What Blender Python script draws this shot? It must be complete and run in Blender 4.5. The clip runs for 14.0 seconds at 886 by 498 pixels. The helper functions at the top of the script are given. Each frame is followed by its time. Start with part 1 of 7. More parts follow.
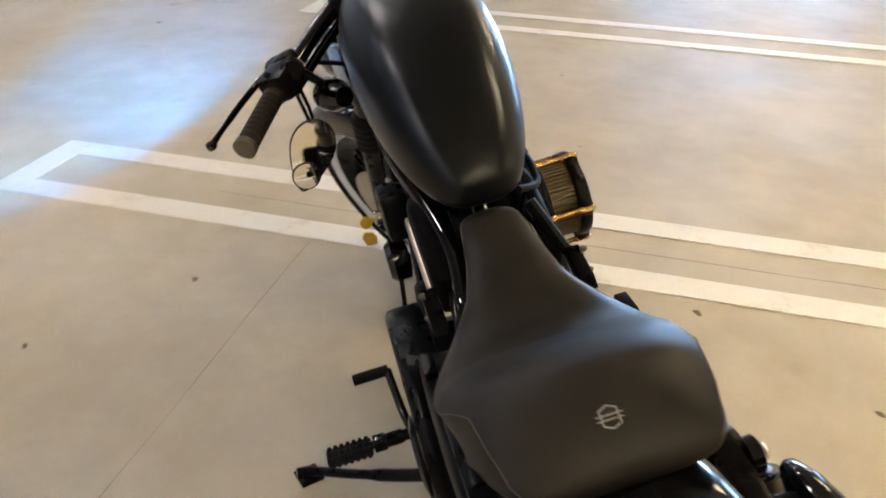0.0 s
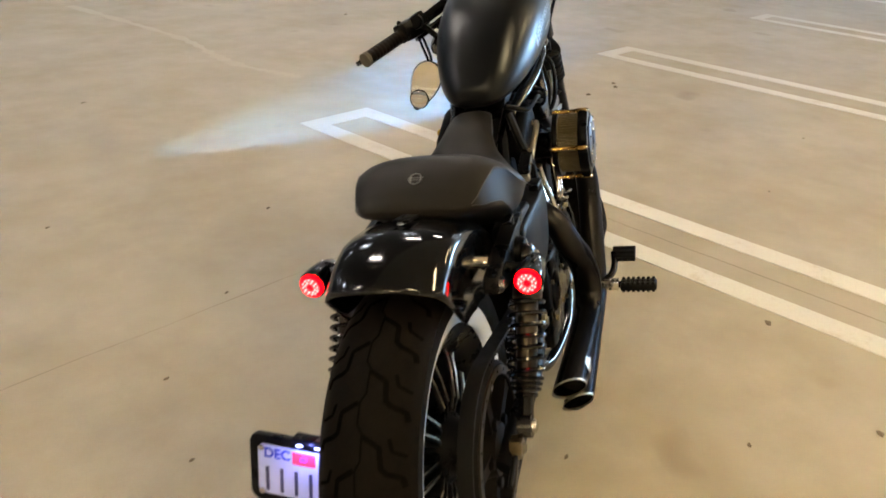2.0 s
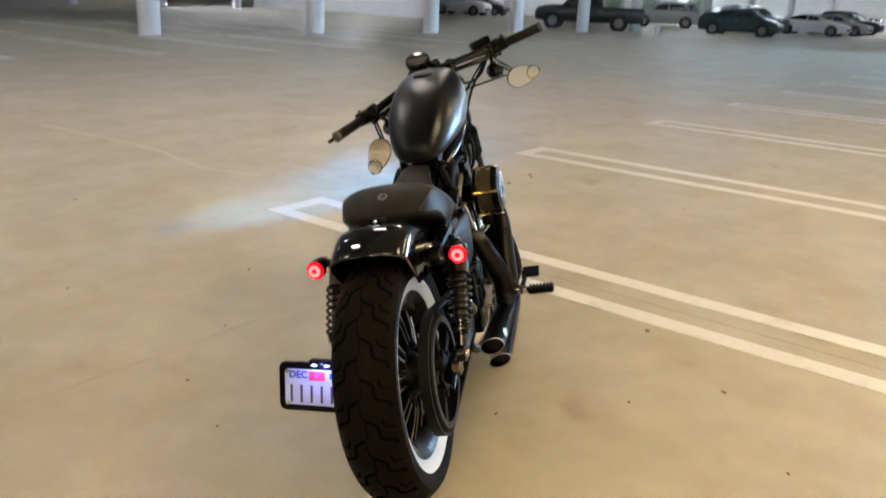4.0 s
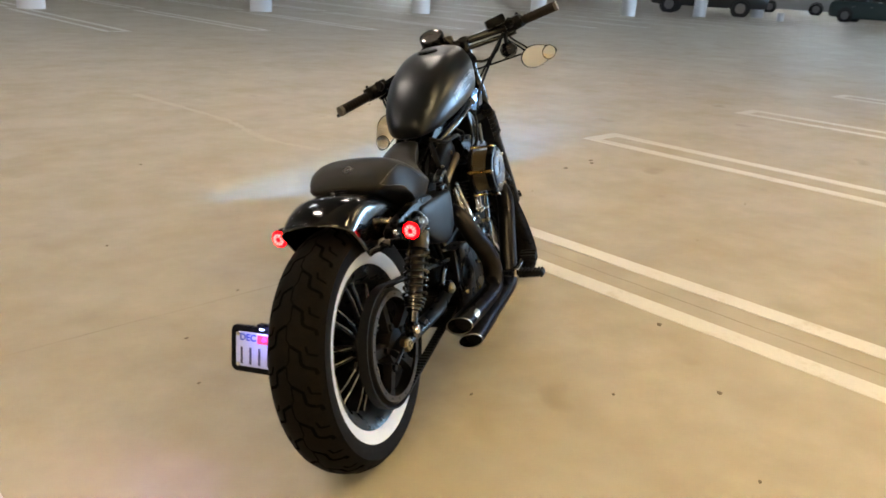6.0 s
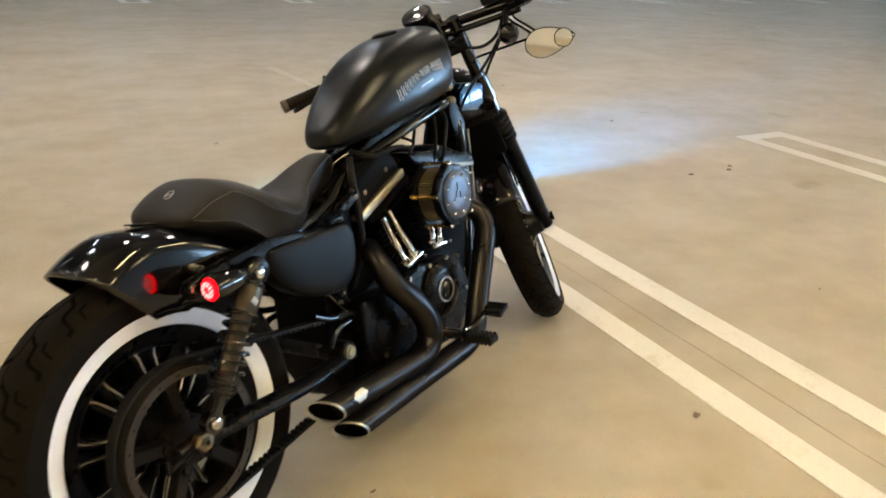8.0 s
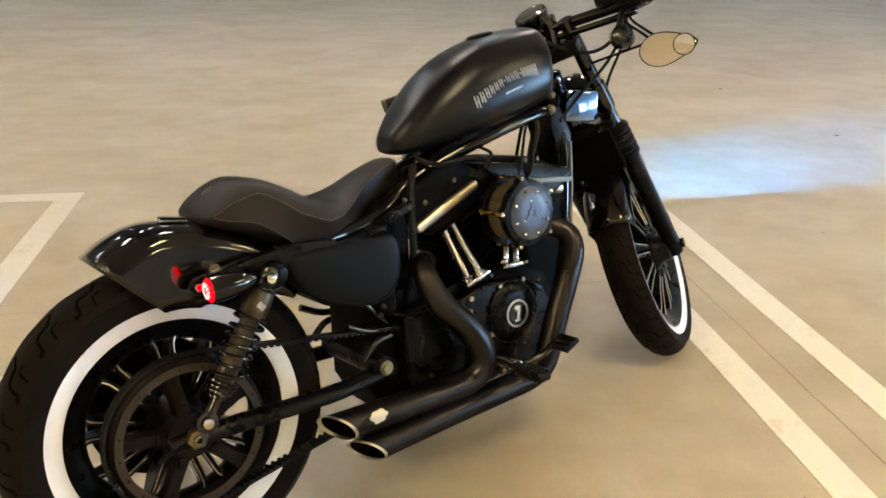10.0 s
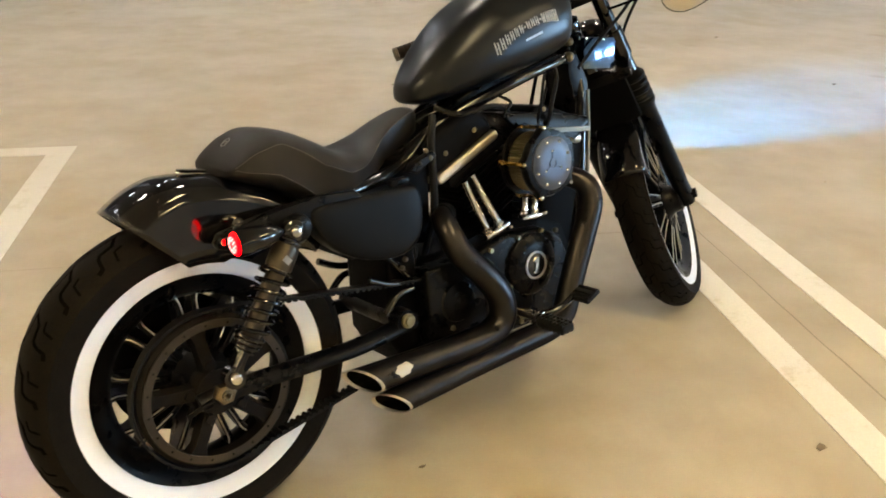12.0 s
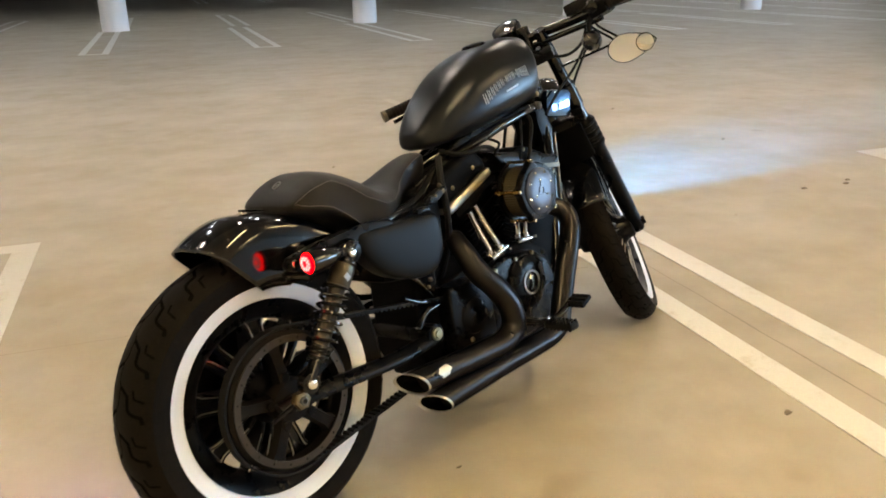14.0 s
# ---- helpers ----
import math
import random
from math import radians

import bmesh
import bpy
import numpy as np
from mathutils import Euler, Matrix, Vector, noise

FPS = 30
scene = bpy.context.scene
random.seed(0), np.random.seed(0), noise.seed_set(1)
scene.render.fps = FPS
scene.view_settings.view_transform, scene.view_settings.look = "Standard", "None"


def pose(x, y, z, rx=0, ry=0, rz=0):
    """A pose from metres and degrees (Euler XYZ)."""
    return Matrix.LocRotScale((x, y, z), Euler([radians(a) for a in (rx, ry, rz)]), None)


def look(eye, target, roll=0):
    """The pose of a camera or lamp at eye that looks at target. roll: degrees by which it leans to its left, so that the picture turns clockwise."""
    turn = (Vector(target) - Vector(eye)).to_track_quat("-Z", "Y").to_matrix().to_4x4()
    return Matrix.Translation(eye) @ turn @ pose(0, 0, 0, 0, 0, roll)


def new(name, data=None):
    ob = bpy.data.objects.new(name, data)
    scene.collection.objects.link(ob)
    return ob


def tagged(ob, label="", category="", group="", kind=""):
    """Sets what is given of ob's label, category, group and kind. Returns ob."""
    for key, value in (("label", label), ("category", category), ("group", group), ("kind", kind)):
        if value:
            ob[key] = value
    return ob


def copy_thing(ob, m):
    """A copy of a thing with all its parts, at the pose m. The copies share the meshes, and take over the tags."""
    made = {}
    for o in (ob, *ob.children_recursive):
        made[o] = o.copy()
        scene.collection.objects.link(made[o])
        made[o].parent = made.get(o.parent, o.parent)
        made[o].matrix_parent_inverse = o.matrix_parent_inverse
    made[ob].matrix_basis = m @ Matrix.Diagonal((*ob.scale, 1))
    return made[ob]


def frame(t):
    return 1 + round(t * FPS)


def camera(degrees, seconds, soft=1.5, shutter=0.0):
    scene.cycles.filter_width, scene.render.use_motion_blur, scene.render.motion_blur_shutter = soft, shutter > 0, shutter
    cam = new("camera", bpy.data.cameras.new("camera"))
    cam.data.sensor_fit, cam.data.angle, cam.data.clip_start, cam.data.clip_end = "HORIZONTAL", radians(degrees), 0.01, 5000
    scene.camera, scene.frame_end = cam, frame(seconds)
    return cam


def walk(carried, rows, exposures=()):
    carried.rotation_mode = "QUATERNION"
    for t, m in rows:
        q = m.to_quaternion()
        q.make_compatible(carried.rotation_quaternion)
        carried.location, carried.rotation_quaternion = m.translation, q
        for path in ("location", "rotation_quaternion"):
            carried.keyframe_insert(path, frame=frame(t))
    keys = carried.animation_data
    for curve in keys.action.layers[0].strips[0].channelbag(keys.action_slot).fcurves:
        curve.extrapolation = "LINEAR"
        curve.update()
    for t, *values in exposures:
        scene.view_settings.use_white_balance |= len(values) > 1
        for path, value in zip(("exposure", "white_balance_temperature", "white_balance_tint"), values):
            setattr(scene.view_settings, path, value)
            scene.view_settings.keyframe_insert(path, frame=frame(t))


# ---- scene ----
cam = camera(59.9, 14.0, soft=1.7, shutter=0.4)
PATH = [
    (0, (-0.346, 0.466, 1.239), (1.328, 0.07, 0.219), 1.8),
    (0.5, (-0.48, 0.239, 1.206), (1.246, 0.207, 0.196), 3.0),
    (1, (-0.67, 0.056, 1.213), (1.071, 0.242, 0.246), 4.5),
    (1.5, (-0.839, -0.13, 1.219), (0.888, 0.293, 0.303), 4.1),
    (2, (-1.005, -0.172, 1.218), (0.723, 0.273, 0.313), 3.6),
    (2.5, (-1.208, -0.126, 1.214), (0.582, 0.07, 0.342), 5.1),
    (3, (-1.314, -0.141, 1.231), (0.478, 0.101, 0.377), 3.9),
    (3.5, (-1.519, -0.288, 1.213), (0.298, 0.009, 0.431), 3.8),
    (4, (-1.731, -0.319, 1.233), (0.141, 0.013, 0.613), 2.8),
    (4.2, (-1.807, -0.304, 1.232), (0.088, 0.014, 0.676), 2.3),
    (6.5, (-1.463, -0.813, 1.241), (0.263, -0.108, 0.517), 3.2),
    (7, (-1.225, -0.939, 1.249), (0.426, -0.1, 0.493), 2.7),
    (7.5, (-0.993, -1.087, 1.256), (0.57, -0.115, 0.473), 3.6),
    (8, (-0.727, -1.074, 1.238), (0.801, -0.034, 0.475), 2.7),
    (8.5, (-0.558, -1.096, 1.237), (0.9, 0.059, 0.503), 2.4),
    (9, (-0.426, -1.218, 1.261), (0.783, 0.171, 0.482), 3.5),
    (9.2, (-0.394, -1.261, 1.26), (0.751, 0.181, 0.479), 2.9),
    (11.3, (-0.329, -1.267, 1.255), (0.769, 0.186, 0.429), 0.9),
    (11.5, (-0.343, -1.252, 1.247), (0.77, 0.18, 0.404), 1.5),
    (12, (-0.398, -1.198, 1.243), (0.71, 0.195, 0.332), 1.7),
    (12.5, (-0.499, -1.145, 1.245), (0.636, 0.202, 0.299), 1.4),
    (13, (-0.577, -1.127, 1.225), (0.661, 0.184, 0.36), 1.4),
    (13.5, (-0.689, -1.167, 1.214), (0.659, 0.129, 0.504), 1.7),
    (14, (-0.799, -1.247, 1.186), (0.556, 0.055, 0.503), -0.8),
]
# the white balance starts cool and settles within the first second; the exposure lifts a little as the dark machine fills the view
walk(cam, [(t, look(eye, target, roll)) for t, eye, target, roll in PATH], [(0.0, 0.06, 6050.0, 16.5), (0.5, 0.0, 6250.0, 14.5), (1.0, 0.0, 6500.0, 13.0), (4.2, -0.04, 6500.0, 13.0), (6.5, 0.06, 6750.0, 13.0), (7.5, 0.15, 6600.0, 12.5), (8.5, 0.20, 6500.0, 11.5), (9.0, 0.26, 6600.0, 13.0), (11.5, 0.25, 6600.0, 11.0), (12.5, 0.25, 6900.0, 12.5), (14.0, 0.19, 6850.0, 13.5)])

# ---- plan of the garage: s runs along the parked row, v across it ----
ROW_ANGLE = -26.8
GARAGE = pose(0, 0, 0, 0, 0, ROW_ANGLE)


def plan(s, v, z=0.0):
    """A place of the garage by its row coordinates (v grows towards the near wall)."""
    return GARAGE @ Vector((s, -v, z))


# ---- world and light ----
world = bpy.data.worlds.new("sky")
scene.world = world
world.use_nodes = True
wn = world.node_tree.nodes
sky = wn.new("ShaderNodeTexSky")
sky.sky_type, sky.sun_disc = "NISHITA", False
sky.sun_elevation, sky.sun_rotation = radians(38), radians(200)
world.node_tree.links.new(sky.outputs[0], wn["Background"].inputs[0])
wn["Background"].inputs[1].default_value = 0.12
sun = new("sun", bpy.data.lights.new("sun", "SUN"))
sun.data.energy, sun.data.angle, sun.data.color = 2.5, radians(0.6), (1.0, 0.95, 0.88)
sun.matrix_world = look((0, 0, 50), (-10, 22, 22))
CEILING, LAMP_HEIGHT = 5.2, 3.3
LAMP_WARM = (1.0, 0.79, 0.43)
LAMP_COOL = (1.0, 0.90, 0.77)
LAMP_FAR = (0.84, 0.92, 1.0)
# daylight of the sky, from an unseen entrance added to the near wall
daylight = new("daylight", bpy.data.lights.new("daylight", "AREA"))
daylight.data.shape, daylight.data.size, daylight.data.size_y = "RECTANGLE", 7.8, 2.8
daylight.data.energy, daylight.data.color = 1150.0, (0.40, 0.68, 1.0)
daylight.matrix_world = GARAGE @ pose(22.5, -8.85, 1.45, 90, 0, 0)
# unseen open end of the parked row, added to throw blue onto the tank
row_daylight = new("row_daylight", bpy.data.lights.new("row_daylight", "AREA"))
row_daylight.data.shape, row_daylight.data.size, row_daylight.data.size_y = "RECTANGLE", 9.0, 2.9
row_daylight.data.energy, row_daylight.data.color = 4400.0, (0.40, 0.68, 1.0)
row_daylight.matrix_world = GARAGE @ pose(34.0, -4.0, 1.5, 90, 0, 90)
far_daylight = new("far_daylight", bpy.data.lights.new("far_daylight", "AREA"))
far_daylight.data.shape, far_daylight.data.size, far_daylight.data.size_y = "RECTANGLE", 46.0, 2.8
far_daylight.data.energy, far_daylight.data.color = 17000.0, (0.58, 0.80, 1.0)
far_daylight.matrix_world = GARAGE @ pose(84.15, 14.6, 3.2, 90, 0, 90)

# ---- materials ----


class Nodes:
    """A short way to write node materials."""

    def __init__(self, name):
        self.mat = bpy.data.materials.new(name)
        self.mat.use_nodes = True
        self.tree = self.mat.node_tree
        self.bsdf = self.tree.nodes["Principled BSDF"]
        self.space = None

    def add(self, kind, **sets):
        n = self.tree.nodes.new(kind)
        for key, value in sets.items():
            n.inputs[key.replace("_", " ")].default_value = value
        return n

    def link(self, a, b):
        self.tree.links.new(a, b)

    def coords(self):
        if not self.space:
            self.space = self.add("ShaderNodeTexCoord").outputs["Object"]
        return self.space

    def noise(self, scale, detail=4.0, rough=0.6, stretch=None):
        n = self.add("ShaderNodeTexNoise", Scale=scale, Detail=detail, Roughness=rough)
        src = self.coords()
        if stretch:
            m = self.add("ShaderNodeMapping", Scale=stretch)
            self.link(src, m.inputs["Vector"])
            src = m.outputs[0]
        self.link(src, n.inputs["Vector"])
        return n.outputs["Fac"]

    def ramp(self, fac, stops):
        r = self.tree.nodes.new("ShaderNodeValToRGB")
        el = r.color_ramp.elements
        while len(el) < len(stops):
            el.new(0.5)
        for e, (p, c) in zip(el, stops):
            e.position, e.color = p, (*c, 1.0) if len(c) == 3 else c
        self.link(fac, r.inputs[0])
        return r.outputs[0]

    def mix(self, fac, a, b, mode="MIX"):
        m = self.tree.nodes.new("ShaderNodeMix")
        m.data_type, m.blend_type = "RGBA", mode
        for socket, value in ((m.inputs[0], fac), (m.inputs[6], a), (m.inputs[7], b)):
            if isinstance(value, (int, float)):
                socket.default_value = value
            elif isinstance(value, tuple):
                socket.default_value = (*value, 1.0)
            else:
                self.link(value, socket)
        return m.outputs[2]

    def bump(self, fac, strength, distance=0.002):
        b = self.add("ShaderNodeBump", Strength=strength, Distance=distance)
        self.link(fac, b.inputs["Height"])
        self.link(b.outputs[0], self.bsdf.inputs["Normal"])

    def base(self, value):
        if isinstance(value, tuple):
            self.bsdf.inputs["Base Color"].default_value = (*value, 1.0)
        else:
            self.link(value, self.bsdf.inputs["Base Color"])

    def rough(self, value):
        if isinstance(value, float):
            self.bsdf.inputs["Roughness"].default_value = value
        else:
            self.link(value, self.bsdf.inputs["Roughness"])


def grey(a):
    return (a, a, a)


def surface(name, dark, light, rough=(0.4, 0.5), metal=0.0, scale=40.0, grain=400.0, bump=0.0, coat=0.0, coat_rough=0.03, spec=0.5):
    """Paint, metal, rubber or plastic whose colour and gloss vary at two scales."""
    n = Nodes(name)
    big, fine = n.noise(scale), n.noise(grain, 3.0)
    n.base(n.mix(0.35, n.ramp(big, [(0.3, dark), (0.7, light)]), n.ramp(fine, [(0.3, dark), (0.7, light)])))
    n.rough(n.ramp(big, [(0.3, grey(rough[0])), (0.7, grey(rough[1]))]))
    n.bsdf.inputs["Metallic"].default_value = metal
    n.bsdf.inputs["Specular IOR Level"].default_value = spec
    n.bsdf.inputs["Coat Weight"].default_value = coat
    n.bsdf.inputs["Coat Roughness"].default_value = coat_rough
    if bump:
        n.bump(fine, bump, 0.001)
    return n.mat


def glow(name, colour, strength):
    n = Nodes(name)
    n.base(tuple(c * 0.12 for c in colour))
    n.bsdf.inputs["Emission Color"].default_value = (*colour, 1.0)
    n.bsdf.inputs["Emission Strength"].default_value = strength
    n.bsdf.inputs["Specular IOR Level"].default_value = 0.12
    return n.mat


def concrete():
    n = Nodes("sealed_concrete")
    stains, blotch, cloud, fine = n.noise(0.22, 5.0), n.noise(1.3, 6.0, 0.62), n.noise(5.5, 5.0, 0.6), n.noise(260.0, 3.0)
    tone = n.ramp(blotch, [(0.28, (0.275, 0.228, 0.155)), (0.48, (0.39, 0.345, 0.26)), (0.72, (0.48, 0.425, 0.33))])
    tone = n.mix(0.35, tone, n.ramp(stains, [(0.35, (0.33, 0.29, 0.225)), (0.65, (0.45, 0.40, 0.31))]))
    tone = n.mix(0.36, tone, n.ramp(cloud, [(0.3, (0.275, 0.225, 0.15)), (0.7, (0.48, 0.42, 0.325))]))
    tone = n.mix(0.10, tone, n.ramp(fine, [(0.3, grey(0.2)), (0.7, grey(0.5))]))
    patch = n.ramp(n.noise(2.2, 3.5, 0.55), [(0.43, grey(0.0)), (0.68, grey(0.55))])
    tone = n.mix(patch, tone, (0.315, 0.255, 0.155))
    pale = n.ramp(n.noise(0.9, 3.0, 0.55, (1.0, 1.3, 1.0)), [(0.48, grey(0.0)), (0.70, grey(0.45))])
    tone = n.mix(pale, tone, (0.49, 0.455, 0.385))
    spots = n.ramp(n.noise(2.3, 2.0, 0.5), [(0.69, grey(0.0)), (0.76, grey(1.0))])
    tone = n.mix(spots, tone, n.mix(0.6, tone, (0.25, 0.20, 0.14)))
    n.base(tone)
    n.rough(n.ramp(blotch, [(0.3, grey(0.42)), (0.7, grey(0.6))]))
    n.bump(fine, 0.12, 0.001)
    return n.mat


def line_paint():
    n = Nodes("worn_line_paint")
    fine, worn = n.noise(180.0, 4.0), n.noise(6.0, 8.0, 0.75)
    tone = n.mix(0.3, (0.68, 0.665, 0.62), n.ramp(fine, [(0.3, grey(0.52)), (0.7, grey(0.76))]))
    tone = n.mix(n.ramp(worn, [(0.55, grey(0.0)), (0.72, grey(0.8))]), tone, (0.45, 0.40, 0.31))
    # colour takes the lamp beam's wash: near line ends blend towards the floor
    axes = n.add("ShaderNodeSeparateXYZ")
    n.link(n.coords(), axes.inputs[0])
    start = n.add("ShaderNodeMapRange", From_Min=1.0, From_Max=2.2, To_Min=0.0, To_Max=0.5)
    n.link(axes.outputs["Y"], start.inputs["Value"])
    stop = n.add("ShaderNodeMapRange", From_Min=3.0, From_Max=4.0, To_Min=1.0, To_Max=0.0)
    n.link(axes.outputs["Y"], stop.inputs["Value"])
    both = n.tree.nodes.new("ShaderNodeMath")
    both.operation = "MULTIPLY"
    n.link(start.outputs[0], both.inputs[0])
    n.link(stop.outputs[0], both.inputs[1])
    n.base(n.mix(both.outputs[0], tone, (0.46, 0.42, 0.34)))
    n.rough(0.55)
    n.bump(fine, 0.15, 0.001)
    return n.mat


def wall_paint(name, colour, scale=0.6):
    n = Nodes(name)
    a, b = n.noise(scale, 5.0), n.noise(90.0, 3.0)
    dim = tuple(c * 0.86 for c in colour)
    n.base(n.mix(0.2, n.ramp(a, [(0.3, dim), (0.7, colour)]), n.ramp(b, [(0.3, dim), (0.7, colour)])))
    n.rough(0.6)
    n.bump(b, 0.1, 0.002)
    return n.mat


def leather():
    n = Nodes("black_leather")
    grain = n.add("ShaderNodeTexVoronoi", Scale=650.0)
    n.link(n.coords(), grain.inputs["Vector"])
    big = n.noise(9.0)
    n.base(n.ramp(big, [(0.3, (0.0085, 0.0073, 0.0062)), (0.7, (0.0150, 0.0128, 0.0108))]))
    n.rough(n.ramp(big, [(0.3, grey(0.42)), (0.7, grey(0.52))]))
    n.bsdf.inputs["Specular IOR Level"].default_value = 0.19
    n.bump(grain.outputs["Distance"], 0.12, 0.0006)
    return n.mat


def mirror_glass():
    n = Nodes("mirror_glass")
    n.base((0.96, 0.95, 0.93))
    n.bsdf.inputs["Metallic"].default_value = 1.0
    n.rough(n.ramp(n.noise(30.0), [(0.3, grey(0.02)), (0.7, grey(0.05))]))
    return n.mat


def clear_glass(name, tint):
    n = Nodes(name)
    n.base(tint)
    n.rough(0.03)
    n.bsdf.inputs["Transmission Weight"].default_value = 1.0
    return n.mat


MATTE_BLACK = surface("matte_black_denim_paint", (0.0020, 0.0021, 0.0025), (0.0028, 0.0029, 0.0034), (0.285, 0.32), scale=16, spec=0.29)
PANEL_BLACK = surface("matte_black_plastic", (0.0018, 0.0020, 0.0026), (0.0028, 0.0031, 0.0039), (0.36, 0.44), scale=9, bump=0.03, spec=0.10)
MATTE_BLACK.node_tree.nodes["Principled BSDF"].inputs["Specular Tint"].default_value = (0.86, 0.92, 1.0, 1.0)
GLOSS_BLACK = surface("gloss_black_paint", (0.002, 0.002, 0.0022), (0.0035, 0.0035, 0.004), (0.07, 0.12), scale=12, spec=0.5)
SATIN_BLACK = surface("satin_black_powder_coat", (0.0020, 0.0020, 0.0022), (0.0036, 0.0036, 0.004), (0.24, 0.34), scale=25, bump=0.05, spec=0.09)
WRINKLE_BLACK = surface("wrinkle_black_engine_finish", (0.0020, 0.0020, 0.0022), (0.0038, 0.0038, 0.0042), (0.42, 0.55), scale=30, grain=900, bump=0.25, spec=0.028)
PIPE_BLACK = surface("heat_black_exhaust_coating", (0.022, 0.021, 0.021), (0.036, 0.034, 0.033), (0.27, 0.33), metal=0.9, scale=18, bump=0.008, spec=0.3)
PIPE_BLACK.node_tree.nodes["Principled BSDF"].inputs["Specular Tint"].default_value = (0.32, 0.32, 0.35, 1.0)
TYRE_RUBBER = surface("tyre_rubber", (0.0048, 0.0040, 0.0032), (0.0092, 0.0077, 0.0059), (0.5, 0.65), scale=22, bump=0.14, spec=0.03)
SOFT_RUBBER = surface("black_rubber", (0.0030, 0.0030, 0.0030), (0.006, 0.0058, 0.0055), (0.5, 0.65), scale=60, bump=0.1, spec=0.12)
GRIP_RUBBER = surface("brown_black_grip_rubber", (0.006, 0.0043, 0.0033), (0.012, 0.0087, 0.007), (0.5, 0.65), scale=60, bump=0.15, spec=0.12)
WHITE_RUBBER = surface("white_wall_rubber", (0.70, 0.735, 0.83), (0.78, 0.81, 0.90), (0.5, 0.62), scale=14, bump=0.04)
CHROME = surface("chrome", (0.60, 0.58, 0.54), (0.72, 0.70, 0.66), (0.08, 0.18), metal=1.0, scale=50)
CUT_METAL = surface("machined_aluminium", (0.42, 0.38, 0.31), (0.50, 0.46, 0.38), (0.38, 0.46), metal=1.0, scale=20)
# dark chrome with the reflected blue daylight put into its base colour
BLUE_SHEEN_CHROME = surface("blue_sheen_chrome", (0.13, 0.21, 0.33), (0.18, 0.27, 0.40), (0.05, 0.11), metal=1.0, scale=30)
BEAM_BLUE, BEAM_PALE = (0.03, 0.36, 1.0), (0.38, 0.66, 0.60)
DULL_METAL = surface("dull_brushed_metal", (0.13, 0.115, 0.09), (0.20, 0.18, 0.145), (0.45, 0.55), metal=1.0, scale=40)
DAMPER_BLACK = surface("satin_damper_coating", (0.034, 0.029, 0.023), (0.055, 0.047, 0.037), (0.30, 0.40), metal=0.8, scale=40)
SHOCK_SILVER = surface("dull_silver_shock_body", (0.060, 0.052, 0.041), (0.100, 0.086, 0.066), (0.34, 0.44), metal=1.0, scale=60)
AXLE_STEEL = surface("tarnished_axle_steel", (0.10, 0.075, 0.045), (0.20, 0.155, 0.095), (0.35, 0.5), metal=1.0, scale=60)
BARE_STEEL = surface("zinc_plated_steel", (0.26, 0.22, 0.13), (0.38, 0.33, 0.21), (0.30, 0.44), metal=1.0, scale=70)
BRASS = surface("brass", (0.72, 0.43, 0.13), (0.85, 0.55, 0.20), (0.18, 0.30), metal=1.0, scale=60)
PULLEY_METAL = surface("dusty_black_pulley", (0.0030, 0.0025, 0.0020), (0.0075, 0.0061, 0.0047), (0.55, 0.7), scale=25, bump=0.05, spec=0.08)
PULLEY_RING = surface("dusty_bronze_flange", (0.022, 0.017, 0.012), (0.042, 0.033, 0.023), (0.4, 0.55), metal=0.6, scale=30)
FILTER_MESH = surface("gauze_filter", (0.085, 0.068, 0.042), (0.17, 0.14, 0.090), (0.45, 0.6), metal=0.5, scale=300)
FACE_BLUE = surface("slate_blue_face", (0.030, 0.038, 0.060), (0.045, 0.056, 0.085), (0.32, 0.40), metal=0.35, scale=14, coat=0.04)
STITCH = surface("grey_stitching", (0.045, 0.042, 0.038), (0.08, 0.075, 0.07), (0.6, 0.7))
SILVER_PRINT = surface("silver_print", (0.24, 0.24, 0.25), (0.33, 0.33, 0.34), (0.35, 0.45), metal=0.3)
LEATHER = leather()
MIRROR = mirror_glass()
DARK_GLASS = surface("dark_lamp_glass", (0.05, 0.05, 0.06), (0.08, 0.08, 0.09), (0.05, 0.1), coat=1.0)
RED_DIM = glow("red_lens", (0.95, 0.0006, 0.0016), 13.0)
RED_HOT = glow("red_lamp_ring", (1.0, 0.042, 0.040), 3.8)
WHITE_HOT = glow("lamp_diode", (1.0, 0.40, 0.37), 2.4)
YELLOW_TAG = surface("yellow_brass_key", (0.46, 0.29, 0.03), (0.60, 0.39, 0.05), (0.3, 0.4), metal=0.5)
# white plate face whose colour already holds the plate lamp's blue light
PLATE_BLUE_LIT = surface("plate_face", (0.42, 0.48, 0.72), (0.50, 0.56, 0.80), (0.35, 0.45))
PLATE_BLUE = surface("plate_blue_ink", (0.02, 0.04, 0.35), (0.03, 0.06, 0.45), (0.4, 0.5))
PLATE_INK = surface("plate_dark_ink", (0.03, 0.035, 0.09), (0.05, 0.055, 0.12), (0.4, 0.5))
STICKER_RED = surface("red_sticker", (0.72, 0.03, 0.06), (0.85, 0.06, 0.10), (0.4, 0.5))
STICKER_PURPLE = surface("purple_print", (0.35, 0.05, 0.65), (0.45, 0.08, 0.8), (0.4, 0.5))
PLATE_LED = glow("plate_led", (0.40, 0.50, 1.0), 12.0)
CONCRETE = concrete()
JOINT = surface("joint_filler", (0.21, 0.175, 0.13), (0.31, 0.265, 0.20), (0.7, 0.8), scale=3)
LINE = line_paint()
STREAK = surface("pale_scrape", (0.41, 0.37, 0.29), (0.49, 0.45, 0.37), (0.5, 0.6), scale=8)
PILLAR_WHITE = wall_paint("white_pillar_paint", (0.80, 0.80, 0.82))
